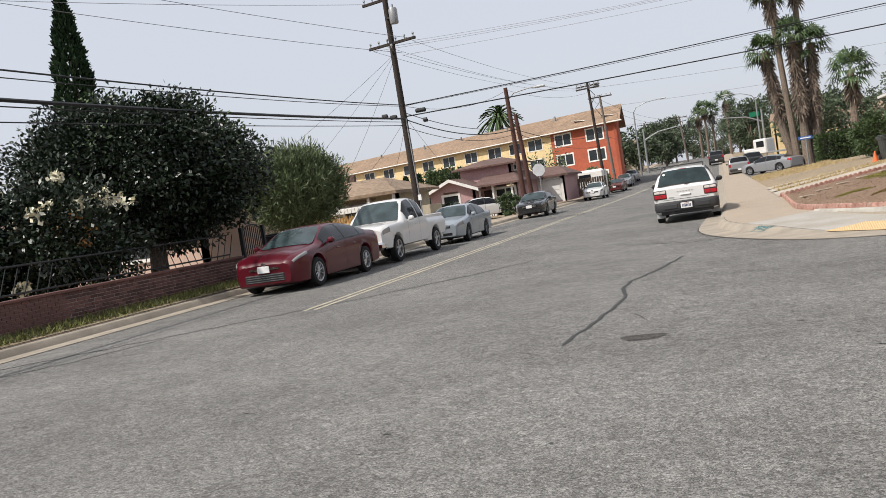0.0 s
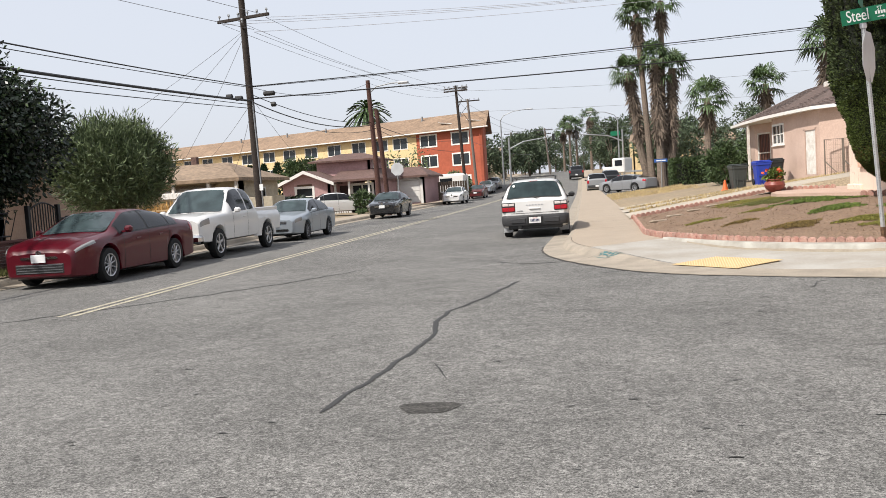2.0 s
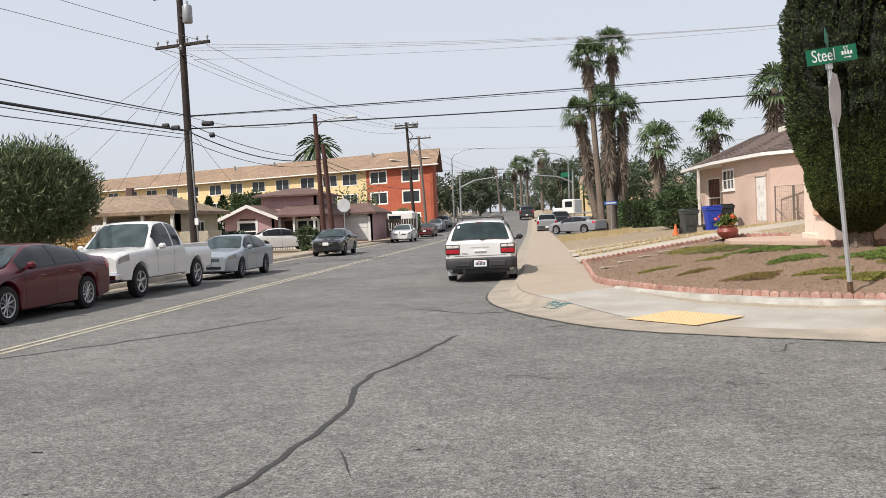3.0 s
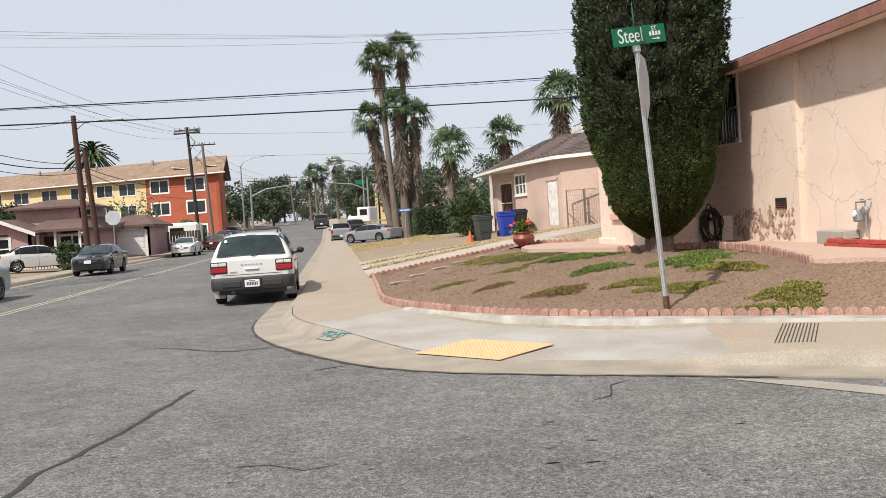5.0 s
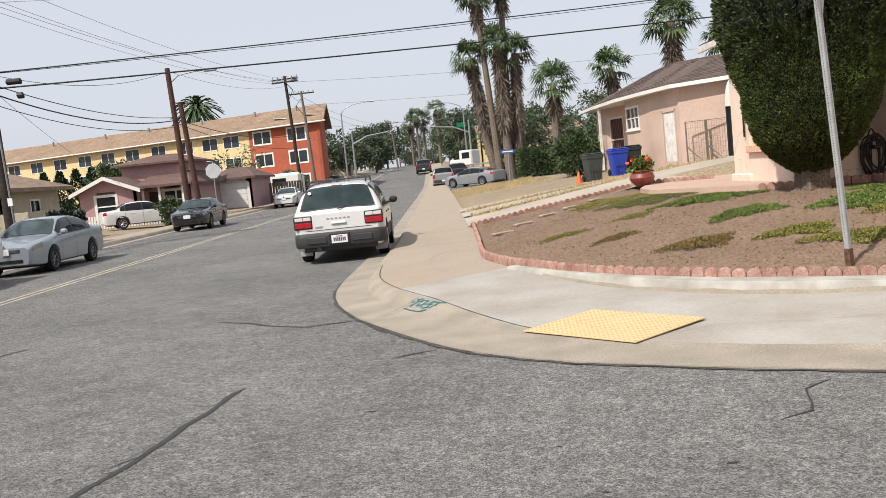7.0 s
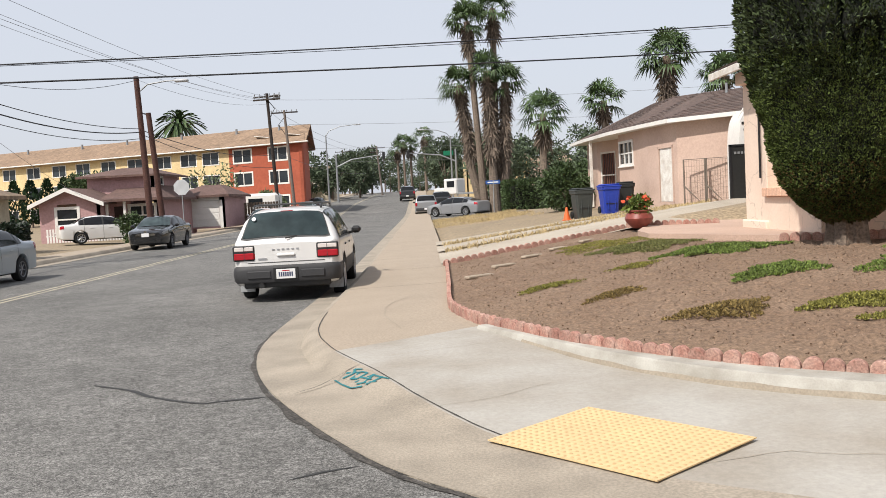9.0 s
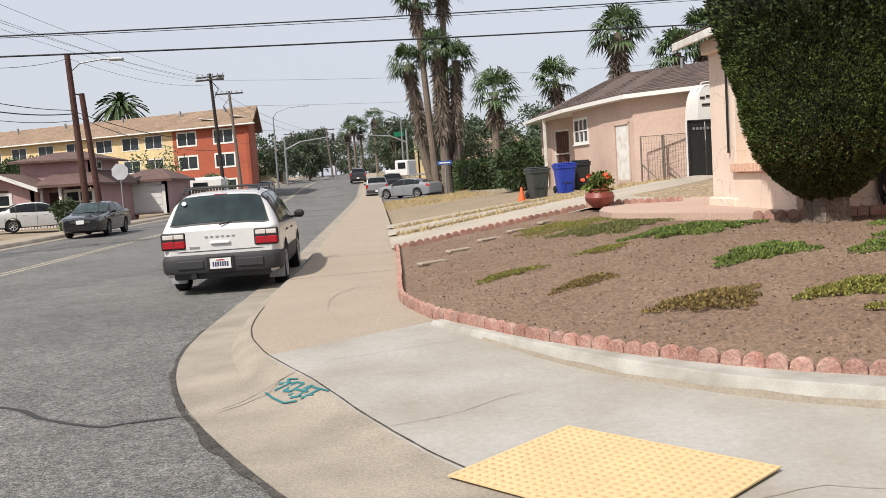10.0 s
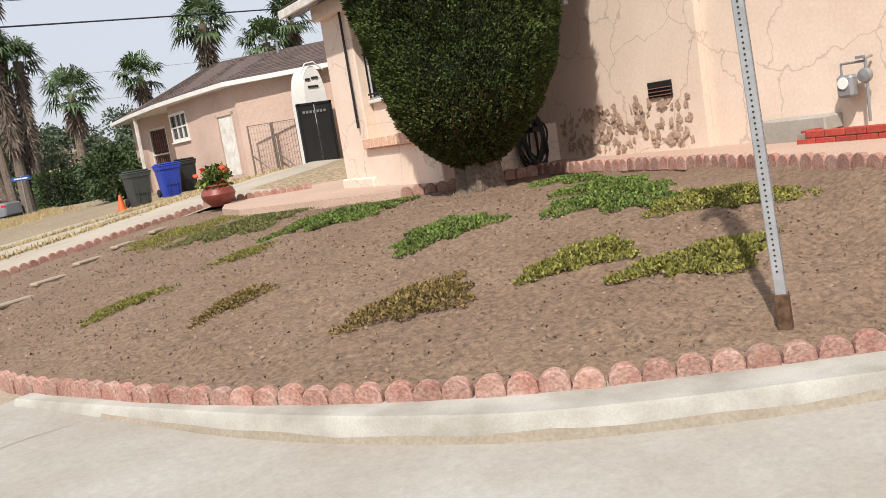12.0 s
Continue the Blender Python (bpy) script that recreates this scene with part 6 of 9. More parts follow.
rs_, _ = car("red_sedan", "dark red sedan with alloy wheels parked across the street", pose(-8.35, 15.25, 0, 0, 0, 180), SEDAN, PAINT_RED)
front(rs_, 4.88, 1.84, PAINT_RED, 0.60, (0.40, 0.57, 0.62), (0.42, 0.11), True)
lower_intake(rs_, 4.88, 0.52, 0.29, 0.50, RIM_DARK)
COROLLA = dict(SEDAN, len=4.37, wid=1.69, wheel=0.30, axles=(0.98, 3.44), mirror=2.95, handles=(1.5, 2.4), doors=(1.15, 2.05, 2.95), spokes=7,
               keys=[(0.0, 0.36, 0.82, 0.94, 0.72, 0.64), (0.08, 0.28, 0.93, 0.99, 0.79, 0.70), (0.62, 0.24, 0.95, 1.01, 0.81, 0.72), (0.95, 0.22, 0.94, 1.20, 0.815, 0.64), (1.3, 0.22, 0.93, 1.34, 0.82, 0.585), (1.9, 0.22, 0.91, 1.385, 0.82, 0.575), (2.4, 0.22, 0.90, 1.345, 0.82, 0.585), (2.75, 0.22, 0.885, 1.19, 0.815, 0.65),
                     (3.15, 0.22, 0.87, 0.95, 0.81, 0.72), (3.8, 0.22, 0.81, 0.87, 0.80, 0.66), (4.2, 0.24, 0.74, 0.80, 0.77, 0.60), (4.37, 0.28, 0.64, 0.72, 0.72, 0.5)],
               side_glass=((0.95, 1.12), (1.18, 2.0), (2.08, 2.95)), end_glass=((0.72, 1.26, GLASS, "rear_window"), (2.46, 3.1, GLASS_WS, "windscreen")), lamps=((3.95, 4.30),), lamp_v=(4.3, 6.2), tails=((0.03, 0.22),))
sv, _ = car("silver_sedan", "silver-blue older sedan parked across the street", pose(-8.15, 27.0, 0, 0, 0, 180), COROLLA, PAINT_SILVER, rims=RIM_DARK)
front(sv, 4.37, 1.69, PAINT_SILVER, 0.58, (0.42, 0.58, 0.67), (0.30, 0.12))
lower_intake(sv, 4.37, 0.48, 0.32, 0.42, TRIM_BLACK)
bk, _ = car("black_sedan", "black sedan parked across the street beside the poles", pose(-8.6, 44.0, 0.02, 0, 0, 181), COROLLA, PAINT_BLACK, rims=RIM_DARK)
front(bk, 4.37, 1.69, PAINT_BLACK, 0.58, (0.42, 0.57, 0.67), (0.30, 0.13))
lower_intake(bk, 4.37, 0.48, 0.32, 0.42, TRIM_BLACK)
wc, _ = car("white_hatchback", "white compact car parked in the pink house's drive", pose(-15.4, 47.6, left_z(-14, 48) + 0.01, 0, 0, -62), dict(COROLLA, len=4.37), PAINT_WHITE)
gs_, _ = car("grey_sedan", "grey sedan standing across the mouth of a side road", pose(7.4, 68.6, drive_z(6, 68) + 0.015, 0, 0, 52), SEDAN, PAINT_GREY)
for k, (x, y, mt, nm, lb) in enumerate(((-8.5, 68, PAINT_WHITE, "parked_sedan", "pale sedan parked along the far kerb"), (-8.6, 84, PAINT_DKRED, "parked_sedan", "maroon sedan parked along the far kerb"),
                                        (-8.6, 92, PAINT_SILVER, "parked_sedan", "silver sedan parked along the far kerb"), (-8.6, 100, PAINT_GREY, "parked_sedan", "grey sedan parked along the far kerb"))):
    c_, _ = car(nm, lb, pose(x, y, street_z(y - 2) + 0.02, 0, 0, 180), COROLLA, mt)
    front(c_, 4.36, 1.69, mt, 0.58, (0.5, 0.54, 0.66), (0.30, 0.13))
VAN = dict({k: v for k, v in WAGON.items() if k != "seal"}, lamps=(), len=4.8, wid=1.9, axles=(0.95, 3.75), doors=(), handles=(), mirror=3.3,
           keys=[(0.0, 0.42, 1.05, 1.10, 0.88, 0.80), (0.06, 0.30, 1.1, 1.2, 0.92, 0.80), (0.3, 0.26, 1.1, 1.66, 0.93, 0.70), (1.6, 0.24, 1.08, 1.74, 0.94, 0.70), (2.8, 0.24, 1.06, 1.66, 0.94, 0.72), (3.5, 0.24, 1.02, 1.10, 0.92, 0.8), (4.4, 0.26, 0.9, 0.96, 0.86, 0.7), (4.8, 0.36, 0.66, 0.76, 0.7, 0.5)],
           side_glass=((0.4, 1.5), (1.6, 2.7)), end_glass=((0.08, 0.28, GLASS, "rear_window"), (2.85, 3.4, GLASS_WS, "windscreen")))
for k, (x, y, mt, lb) in enumerate(((3.1, 77.5, PAINT_GREY, "grey van waiting up the street"), (1.0, 108, PAINT_BLACK, "dark van up the street"), (4.6, 86, PAINT_BLACK, "dark wagon waiting up the street"))):
    vn, _ = car("van", lb, pose(x, y, street_z(y + 2) + 0.02, 0, 0, 0), VAN, mt, category="van")
    part("bumper", Shape().box(-0.86, -0.08, 0.4, 0.86, 0.1, 0.64, None, 0.04), CLAD, vn)
    for sg in (-1, 1):
        part("tail_light", Shape().box(sg * 0.82 - 0.09, -0.03, 0.8, sg * 0.82 + 0.09, 0.06, 1.1, None, 0.02), TAIL_RED, vn)
    plate(vn, -0.085, 0.55, -1, False)

# white pickup with a stepside bed
PICK = dict(blunt=0.84, len=5.75, wid=1.95, wheel=0.39, axles=(1.25, 4.75), mirror=3.75, handles=(3.05,), doors=(2.78, 3.80), trim=False, spokes=5,
            keys=[(0.0, 0.55, 1.06, 1.08, 0.80, 0.76), (0.1, 0.52, 1.12, 1.14, 0.82, 0.78), (2.0, 0.52, 1.14, 1.16, 0.83, 0.78), (2.04, 0.46, 1.15, 1.20, 0.93, 0.80), (2.09, 0.44, 1.16, 1.66, 0.94, 0.70), (2.25, 0.44, 1.16, 1.80, 0.95, 0.67), (2.9, 0.44, 1.14, 1.86, 0.96, 0.66), (3.35, 0.44, 1.13, 1.82, 0.96, 0.68), (3.75, 0.44, 1.12, 1.52, 0.96, 0.76),
                  (4.15, 0.44, 1.12, 1.20, 0.955, 0.82), (5.2, 0.44, 1.08, 1.16, 0.94, 0.78), (5.6, 0.46, 1.02, 1.11, 0.92, 0.74), (5.75, 0.50, 0.93, 1.04, 0.88, 0.66)],
            side_glass=((2.28, 2.74), (2.84, 3.78)), end_glass=((3.44, 4.1, GLASS_WS, "windscreen"),), lamps=((5.30, 5.70),), lamp_v=(4.2, 5.9))
pu, _ = car("white_pickup", "white extended-cab pickup with stepside bed parked across the street", pose(-8.4, 21.4, 0, 0, 0, 180), PICK, PAINT_WHITE, category="pickup truck")
front(pu, 5.75, 1.95, PAINT_WHITE, 0.78, (0.50, 0.74, 0.96), (0.36, 0.20))
part("rear_cab_window", Shape().box(-0.6, 2.06, 1.28, 0.6, 2.10, 1.62, None, 0.02), GLASS, pu)
part("front_bumper", Shape().box(-0.93, 5.60, 0.44, 0.93, 5.86, 0.66, None, 0.06), CHROME, pu, "chrome front bumper")
for sg in (-1, 1):
    flare = Shape().grid([[(sg * x, 1.25 + rr_ * math.cos(a) * 1.12, 0.40 + rr_ * math.sin(a)) for a in [math.pi * k / 20 for k in range(21)]] for x, rr_ in ((0.80, 0.70), (0.90, 0.67), (0.955, 0.60), (0.965, 0.52), (0.955, 0.46), (0.90, 0.45))])
    part("rear_fender", flare, PAINT_WHITE, pu, "white flared fender over the rear wheel", smooth=True)
part("bed_floor", Shape().box(-0.72, 0.12, 1.145, 0.72, 2.0, 1.158), TRIM_BLACK, pu, "dark open truck bed")
for sg in (-1, 1):
    part("bed_rail", Shape().box(sg * 0.80 - 0.05, 0.05, 1.1, sg * 0.80 + 0.05, 2.05, 1.22, None, 0.02), PAINT_WHITE, pu)
part("tailgate", Shape().box(-0.8, -0.02, 0.6, 0.8, 0.06, 1.2, None, 0.02), PAINT_WHITE, pu)

# white flatbed truck far up the street
tk = thing("flatbed_truck", "white work truck standing up the street by the palms", "truck", pose(7.0, 97, street_z(97) + 0.1, 0, 0, 60))
part("cab", Shape().box(-1.0, 0.0, 0.9, 1.0, 1.6, 2.6, None, 0.12), PAINT_WHITE, tk)
part("bonnet", Shape().box(-0.9, 1.5, 0.8, 0.9, 2.9, 1.65, None, 0.12), PAINT_WHITE, tk)
part("windscreen", Shape().box(-0.85, 1.56, 1.7, 0.85, 1.62, 2.4, None, 0.02), GLASS, tk)
for sg in (-1, 1):
    part("side_window", Shape().box(sg * 1.0 - 0.02, 0.3, 1.7, sg * 1.0 + 0.02, 1.2, 2.35), GLASS, tk)
part("flatbed", Shape().box(-1.1, -4.2, 0.9, 1.1, -0.1, 1.1, None, 0.02), GREYMETAL, tk)
for y in (2.2, -2.6):
    for sg in (-1, 1):
        w = part("wheel", Shape().lathe([(0.25, 0.12), (0.45, 0.13), (0.48, 0.1), (0.48, -0.1), (0.3, -0.13)], 20, Matrix.Translation((sg * 0.9, y, 0.48)) @ pose(0, 0, 0, 0, 90 * sg, 0)), RUBBER, tk, smooth=True)
        part("rim", Shape().lathe([(0, 0.09), (0.26, 0.11)], 16, Matrix.Translation((sg * 0.9, y, 0.48)) @ pose(0, 0, 0, 0, 90 * sg, 0)), RIM, w)


# ---- poles, wires and signs ----
def crossarm(parent, c, d, half, w=0.1, h=0.12, pins=6, material=None):
    """A timber crossarm through c along d, with insulators on top."""
    d = Vector((d[0], d[1], 0)).normalized()
    m = Matrix(((d.x, -d.y, 0, c[0]), (d.y, d.x, 0, c[1]), (0, 0, 1, c[2]), (0, 0, 0, 1)))
    a = part("crossarm", Shape().box(-half, -w / 2, -h / 2, half, w / 2, h / 2, m, 0.01), material or POLE_WOOD, parent)
    for i in range(pins):
        x = lerp(-half * 0.92, half * 0.92, i / (pins - 1)) if pins > 1 else 0
        part("insulator", Shape().lathe([(0.0, 0.2), (0.04, 0.19), (0.055, 0.12), (0.03, 0.1), (0.015, 0.0)], 8, m @ Matrix.Translation((x, 0, h / 2))), GREYMETAL, a)
    return a


def pole(name, label, base, top, r0, r1, material):
    e = thing(name, label, "utility pole", pose(*base))
    t = Vector(top) - Vector(base)
    part("shaft", Shape().tube([(0, 0, -0.3), t * 0.5, t], [r0, (r0 + r1) / 2, r1], 12), material, e, smooth=True)
    return e, t


mp, t = pole("utility_pole", "tall dark wooden utility pole with crossarms and transformer", (-11.2, 29.4, 0.25), (-11.38, 29.5, 10.9), 0.17, 0.12, POLE_WOOD)
dl = Vector((0.96, -0.27, 0))
crossarm(mp, (t.x, t.y, t.z - 0.15), dl, 1.25)
crossarm(mp, (t.x * 0.8, t.y * 0.8, 8.55), dl, 1.28)
crossarm(mp, (t.x * 0.78, t.y * 0.78, 8.15), (-0.3, 0.95), 0.8, pins=3)
tf = part("transformer", Shape().lathe([(0.0, 0.0), (0.17, 0.0), (0.19, 0.04), (0.19, 0.62), (0.16, 0.68), (0.05, 0.7), (0.04, 0.85), (0, 0.85)], 16, Matrix.Translation((t.x * 0.9 + 0.33, -0.05, 9.35))), GREYMETAL, mp, "grey cylindrical transformer", smooth=True)
part("bracket", Shape().box(t.x * 0.9, -0.1, 9.6, t.x * 0.9 + 0.2, 0.05, 9.68), IRON, tf)
for k, (x, z, l) in enumerate(((-0.95, 5.45, 0.28), (-0.55, 5.35, 0.34), (0.75, 5.45, 0.5), (0.9, 5.0, 0.2))):
    part("splice_case", Shape().tube([(x - l / 2, 0.0, z - 0.02), (x - l * 0.42, 0, z), (x + l * 0.42, 0, z), (x + l / 2, 0, z + 0.02)], [0.03, 0.10, 0.10, 0.03], 10), CABLE, mp, "black cable splice case")
part("conduit", Shape().tube([(0.17, -0.05, 0.0), (0.05, -0.1, 5.2)], 0.03, 6), GREYMETAL, mp)
part("tag", Shape().box(0.1, -0.2, 1.55, 0.25, -0.18, 1.8), SIGN_WHITE, mp)

bp, t = pole("brown_pole", "red-brown wooden pole carrying a street lamp arm", (-9.8, 44.7, 0.17), (-10.05, 44.7, 7.85), 0.16, 0.12, POLE_RED)
part("lamp_arm", Shape().tube([(t.x, t.y, 6.9), (t.x + 0.5, t.y, 7.3), (t.x + 1.4, t.y, 7.42), (t.x + 1.9, t.y, 7.42)], 0.035, 8), GREYMETAL, bp)
part("lamp_head", Shape().box(t.x + 1.75, t.y - 0.14, 7.33, t.x + 2.4, t.y + 0.14, 7.47, None, 0.05), ALU, bp, "pale cobra-head street lamp")
sp, t = pole("stub_pole", "short dark wooden pole beside the brown pole", (-9.45, 45.5, 0.17), (-9.85, 45.5, 6.25), 0.15, 0.12, POLE_RED)
part("cap_arm", Shape().tube([(t.x, t.y, 6.0), (t.x - 0.4, t.y - 0.1, 6.1)], 0.03, 6), IRON, sp)
fp, t = pole("utility_pole", "wooden utility pole with double crossarm up the street", (-8.55, 73, 0.35), (-8.95, 73, 10.4), 0.16, 0.11, POLE_WOOD)
crossarm(fp, (t.x, t.y, t.z - 0.25), dl, 1.15)
crossarm(fp, (t.x, t.y - 0.2, t.z - 0.5), dl, 1.15)
part("equipment_rack", Shape().box(t.x + 0.5, -0.2, t.z - 0.5, t.x + 1.0, 0.2, t.z - 0.1, None, 0.03), GREYMETAL, fp)
part("drop_loop", Shape().tube([(t.x + 0.1, 0, t.z - 0.6), (t.x + 0.55, 0, t.z - 1.2), (t.x + 0.1, 0, t.z - 2.0)], 0.03, 6), CABLE, fp)
f2, t = pole("utility_pole", "wooden utility pole with single crossarm beside the red building", (-8.9, 84, 0.7), (-9.35, 84, 10.2), 0.16, 0.11, POLE_GREY)
crossarm(f2, (t.x, t.y, t.z - 0.2), (1, -0.1), 1.25)
part("drop_loop", Shape().tube([(t.x, 0, t.z - 0.6), (t.x - 0.6, 0, t.z - 1.3), (t.x, 0, t.z - 2.2)], 0.03, 6), CABLE, f2)
f3, t = pole("wooden_pole", "plain dark wooden pole without arms", (-9.3, 96, 1.0), (-9.7, 96, 8.0), 0.15, 0.12, POLE_WOOD)
f4, t = pole("utility_pole", "pale utility pole far up the street", (-3.9, 150, 2.4), (-4.5, 150, 10.6), 0.18, 0.13, POLE_GREY)
crossarm(f4, (t.x, t.y, t.z - 0.3), (1, 0), 1.4)
crossarm(f4, (t.x, t.y, t.z - 1.0), (1, 0), 1.1)
for k, (x, y) in enumerate(((-12, 170), (10, 175), (-6, 210), (6, 220))):
    fk, t = pole("utility_pole", "distant utility pole in the haze", (x, y, 2.6), (x, y, 11.5), 0.18, 0.13, POLE_GREY)
    crossarm(fk, (0, 0, t.z - 0.4), (1, 0), 1.4, pins=4)


def lamp_post(base, h, arm, label):
    e = thing("street_lamp", label, "street lamp", pose(*base), "street lamps")
    sg = 1 if arm > 0 else -1
    part("post", Shape().tube([(0, 0, -0.3), (0, 0, h * 0.5), (0, 0, h)], [0.12, 0.1, 0.07], 10), GREYMETAL, e, smooth=True)
    part("arm", Shape().tube([(0, 0, h - 0.1), (sg * 0.4, 0, h + 0.5), (arm * 0.5, 0, h + 0.95), (arm, 0, h + 1.1)], [0.06, 0.05, 0.045, 0.04], 8), GREYMETAL, e, smooth=True)
    part("lamp_head", Shape().box(min(arm, arm + sg * 0.8), -0.16, h + 1.02, max(arm, arm + sg * 0.8), 0.16, h + 1.18, None, 0.06), ALU, e)
    return e


lamp_post((-8.3, 108, 1.4), 8.2, 3.4, "grey street lamp on a curved arm up the street")
lamp_post((6.6, 112, 1.5), 7.4, -3.2, "grey street lamp on a curved arm by the palms")
# traffic signals at the next crossing
for bx_, sg, lb in ((-8.2, 1, "signal mast with a long arm over the street"), (7.4, -1, "signal mast with a green street sign on its arm")):
    e = thing("traffic_signal", lb, "traffic signal", pose(bx_, 118, street_z(118)))
    part("post", Shape().tube([(0, 0, 0), (0, 0, 6.2)], [0.15, 0.11], 10), GREYMETAL, e)
    part("mast_arm", Shape().tube([(0, 0, 4.6), (sg * 2, 0, 5.5), (sg * 6.5, 0, 6.0)], [0.1, 0.08, 0.05], 8), GREYMETAL, e)
    hd = part("signal_head", Shape().box(sg * 6.2 - 0.18, -0.15, 5.3, sg * 6.2 + 0.18, 0.15, 6.3, None, 0.03), TRIM_BLACK, e)
    for k in range(3):
        part("lens", Shape().lathe([(0, 0), (0.11, 0)], 10, Matrix.Translation((sg * 6.2, -0.16, 5.45 + k * 0.32)) @ pose(0, 0, 0, 90, 0, 0)), TRIM_BLACK, hd)
    if sg < 0:
        part("sign_plate", Shape().box(-1.6, -0.05, 5.4, -0.3, 0.0, 6.0), GREEN_SIGN, e)


def cable(a, b, sag, r, material, label="overhead cable slung between poles", n=24, name="overhead_cable"):
    a, b = Vector(a), Vector(b)
    pts = [a.lerp(b, i / n) - Vector((0, 0, sag * 4 * (i / n) * (1 - i / n))) for i in range(n + 1)]
    return single(name, Shape().tube(pts, r, 5), material, label, "cable", group="overhead cables")


PX, PYY = -11.2, 29.5
cable((PX, PYY, 6.05), (24, 43.2, 8.75), 0.12, 0.022, CABLE, "black overhead cable crossing the street")
cable((PX, PYY, 6.02), (24, 43.3, 8.70), 0.16, 0.010, CABLE, "black overhead cable crossing the street")
cable((PX, PYY, 5.55), (24, 43.2, 7.55), 0.12, 0.027, CABLE, "thick black overhead cable crossing the street")
for z0, z1, sag, r in ((6.05, 4.6, 0.35, 0.02), (6.0, 4.45, 0.4, 0.012), (5.45, 4.05, 0.35, 0.045), (5.3, 3.75, 0.25, 0.014), (5.15, 3.2, 0.2, 0.014)):
    cable((PX, PYY, z0), (-10.4, -18, z1 + 0.4), sag, r, CABLE, "black overhead cable running along the far side of the street")
for z0, z1, sag, r in ((5.7, 5.45, 0.35, 0.016), (5.4, 5.3, 0.45, 0.024), (5.05, 5.0, 0.45, 0.014), (6.0, 7.7, 0.5, 0.01)):
    cable((PX, PYY, z0), (-10.0, 44.7, z1), sag, r, CABLE, "black overhead cable between two wooden poles")
for z0, z1, r in ((5.4, 5.6, 0.02), (5.2, 4.6, 0.016), (7.7, 9.6, 0.008)):
    cable((-10.0, 44.7, z0), (-8.8, 73, z1), 0.5, r, CABLE, "black overhead cable running up the street")
for dx, z0 in ((-1.2, 8.7), (-0.4, 8.72), (0.9, 8.7), (0.3, 8.2)):
    cable((PX + dx, PYY - dx * 0.28, z0), (-8.9 + dx, 73, 9.9), 0.5, 0.008, WIRE, "thin overhead wire running up the street")
    cable((PX + dx, PYY - dx * 0.28, z0), (26, 47 + dx, 12.0 + dx * 0.2), 0.5, 0.009, WIRE_PALE, "thin pale overhead wire crossing the street")
    cable((PX + dx, PYY - dx * 0.28, z0 + (2.1 if dx < 0 else 0.1)), (-28 + dx * 3, -6, 11.5 + dx), 0.5, 0.010, WIRE, "thin overhead wire over the gardens")
for k, (x, y, z) in enumerate(((-17, 34, 2.9), (-15, 36, 2.8), (-20, 33, 2.8), (-16, 53, 2.6), (-22, 30, 3.0), (-19, 40, 3.0))):
    cable((PX, PYY, 5.5 if k % 2 else 8.4), (x, y, z), 0.25, 0.008, WIRE, "thin service wire sloping down to a house")
for z, y, x1 in ((9.9, 73, 40), (7.4, 96, 45), (8.9, 84, 45), (6.9, 118, 45)):
    cable((-9.0, y, z), (x1, y + 6, z + 0.4), 0.6, 0.012, WIRE, "thin overhead wire crossing far up the street")
for z in (9.9, 9.2, 6.2):
    cable((-8.9, 73, z), (-9.2, 84, z - 0.2), 0.15, 0.012, WIRE, "overhead wire between two poles")
    cable((-9.2, 84, z - 0.3), (-4.3, 150, z + 0.3), 0.9, 0.014, WIRE, "overhead wire running up the street")

# street-name sign on its perforated post, stop sign edge-on below it
sgn = thing("street_sign", "green street-name sign and stop sign on a leaning perforated steel post", "street sign", pose(6.51, 9.72, 0.24))
lean = Vector((-0.235, -0.035, 3.42))
ax = lean.normalized()
sd = Vector((0.86, 0.5, 0)).normalized()
sd = (sd - ax * sd.dot(ax)).normalized()
fw_ = ax.cross(sd)
PM = Matrix(((sd.x, fw_.x, ax.x, 0), (sd.y, fw_.y, ax.y, 0), (sd.z, fw_.z, ax.z, 0), (0, 0, 0, 1)))
part("post", Shape().box(-0.025, -0.025, -0.3, 0.025, 0.025, 3.5, PM, 0.004), STEEL, sgn, "galvanised square post with rows of holes")
holes = Shape()
for i in range(124):
    z = 0.28 + i * 0.0254
    for f in (0, 1):
        a, b = (Vector((1, 0, 0)), Vector((0, -1, 0))) if f == 0 else (Vector((0, 1, 0)), Vector((-1, 0, 0)))
        o = b * 0.0262 + Vector((0, 0, z))
        holes.add([PM @ (o + a * (0.0055 * math.cos(q)) + Vector((0, 0, 0.0055 * math.sin(q)))) for q in [k * math.pi / 3 for k in range(6)]], [tuple(range(6))])
tagged(part("perforation", holes, TRIM_BLACK, sgn, normals=False), kind="stuff")
part("post_sleeve", Shape().box(-0.031, -0.031, -0.1, 0.031, 0.031, 0.17, PM, 0.004), RUST, sgn, "rusted base sleeve")
part("clamp", Shape().box(-0.045, -0.03, 3.23, 0.045, 0.03, 3.31, PM, 0.006), ALU, sgn)
# name plate faces back along the street
nm = Vector((0.93, 0.37, 0)).normalized()
NM = Matrix.Translation(ax * 3.43) @ Matrix(((nm.x, -nm.y, 0, 0), (nm.y, nm.x, 0, 0), (0, 0, 1, 0), (0, 0, 0, 1))) @ pose(0.03, -0.04, 0, 0, -8.0, 0)
pl_ = part("name_plate", Shape().box(-0.43, -0.004, -0.112, 0.43, 0.004, 0.112, NM, 0.001), GREEN_SIGN, sgn, "green name plate with white letters")


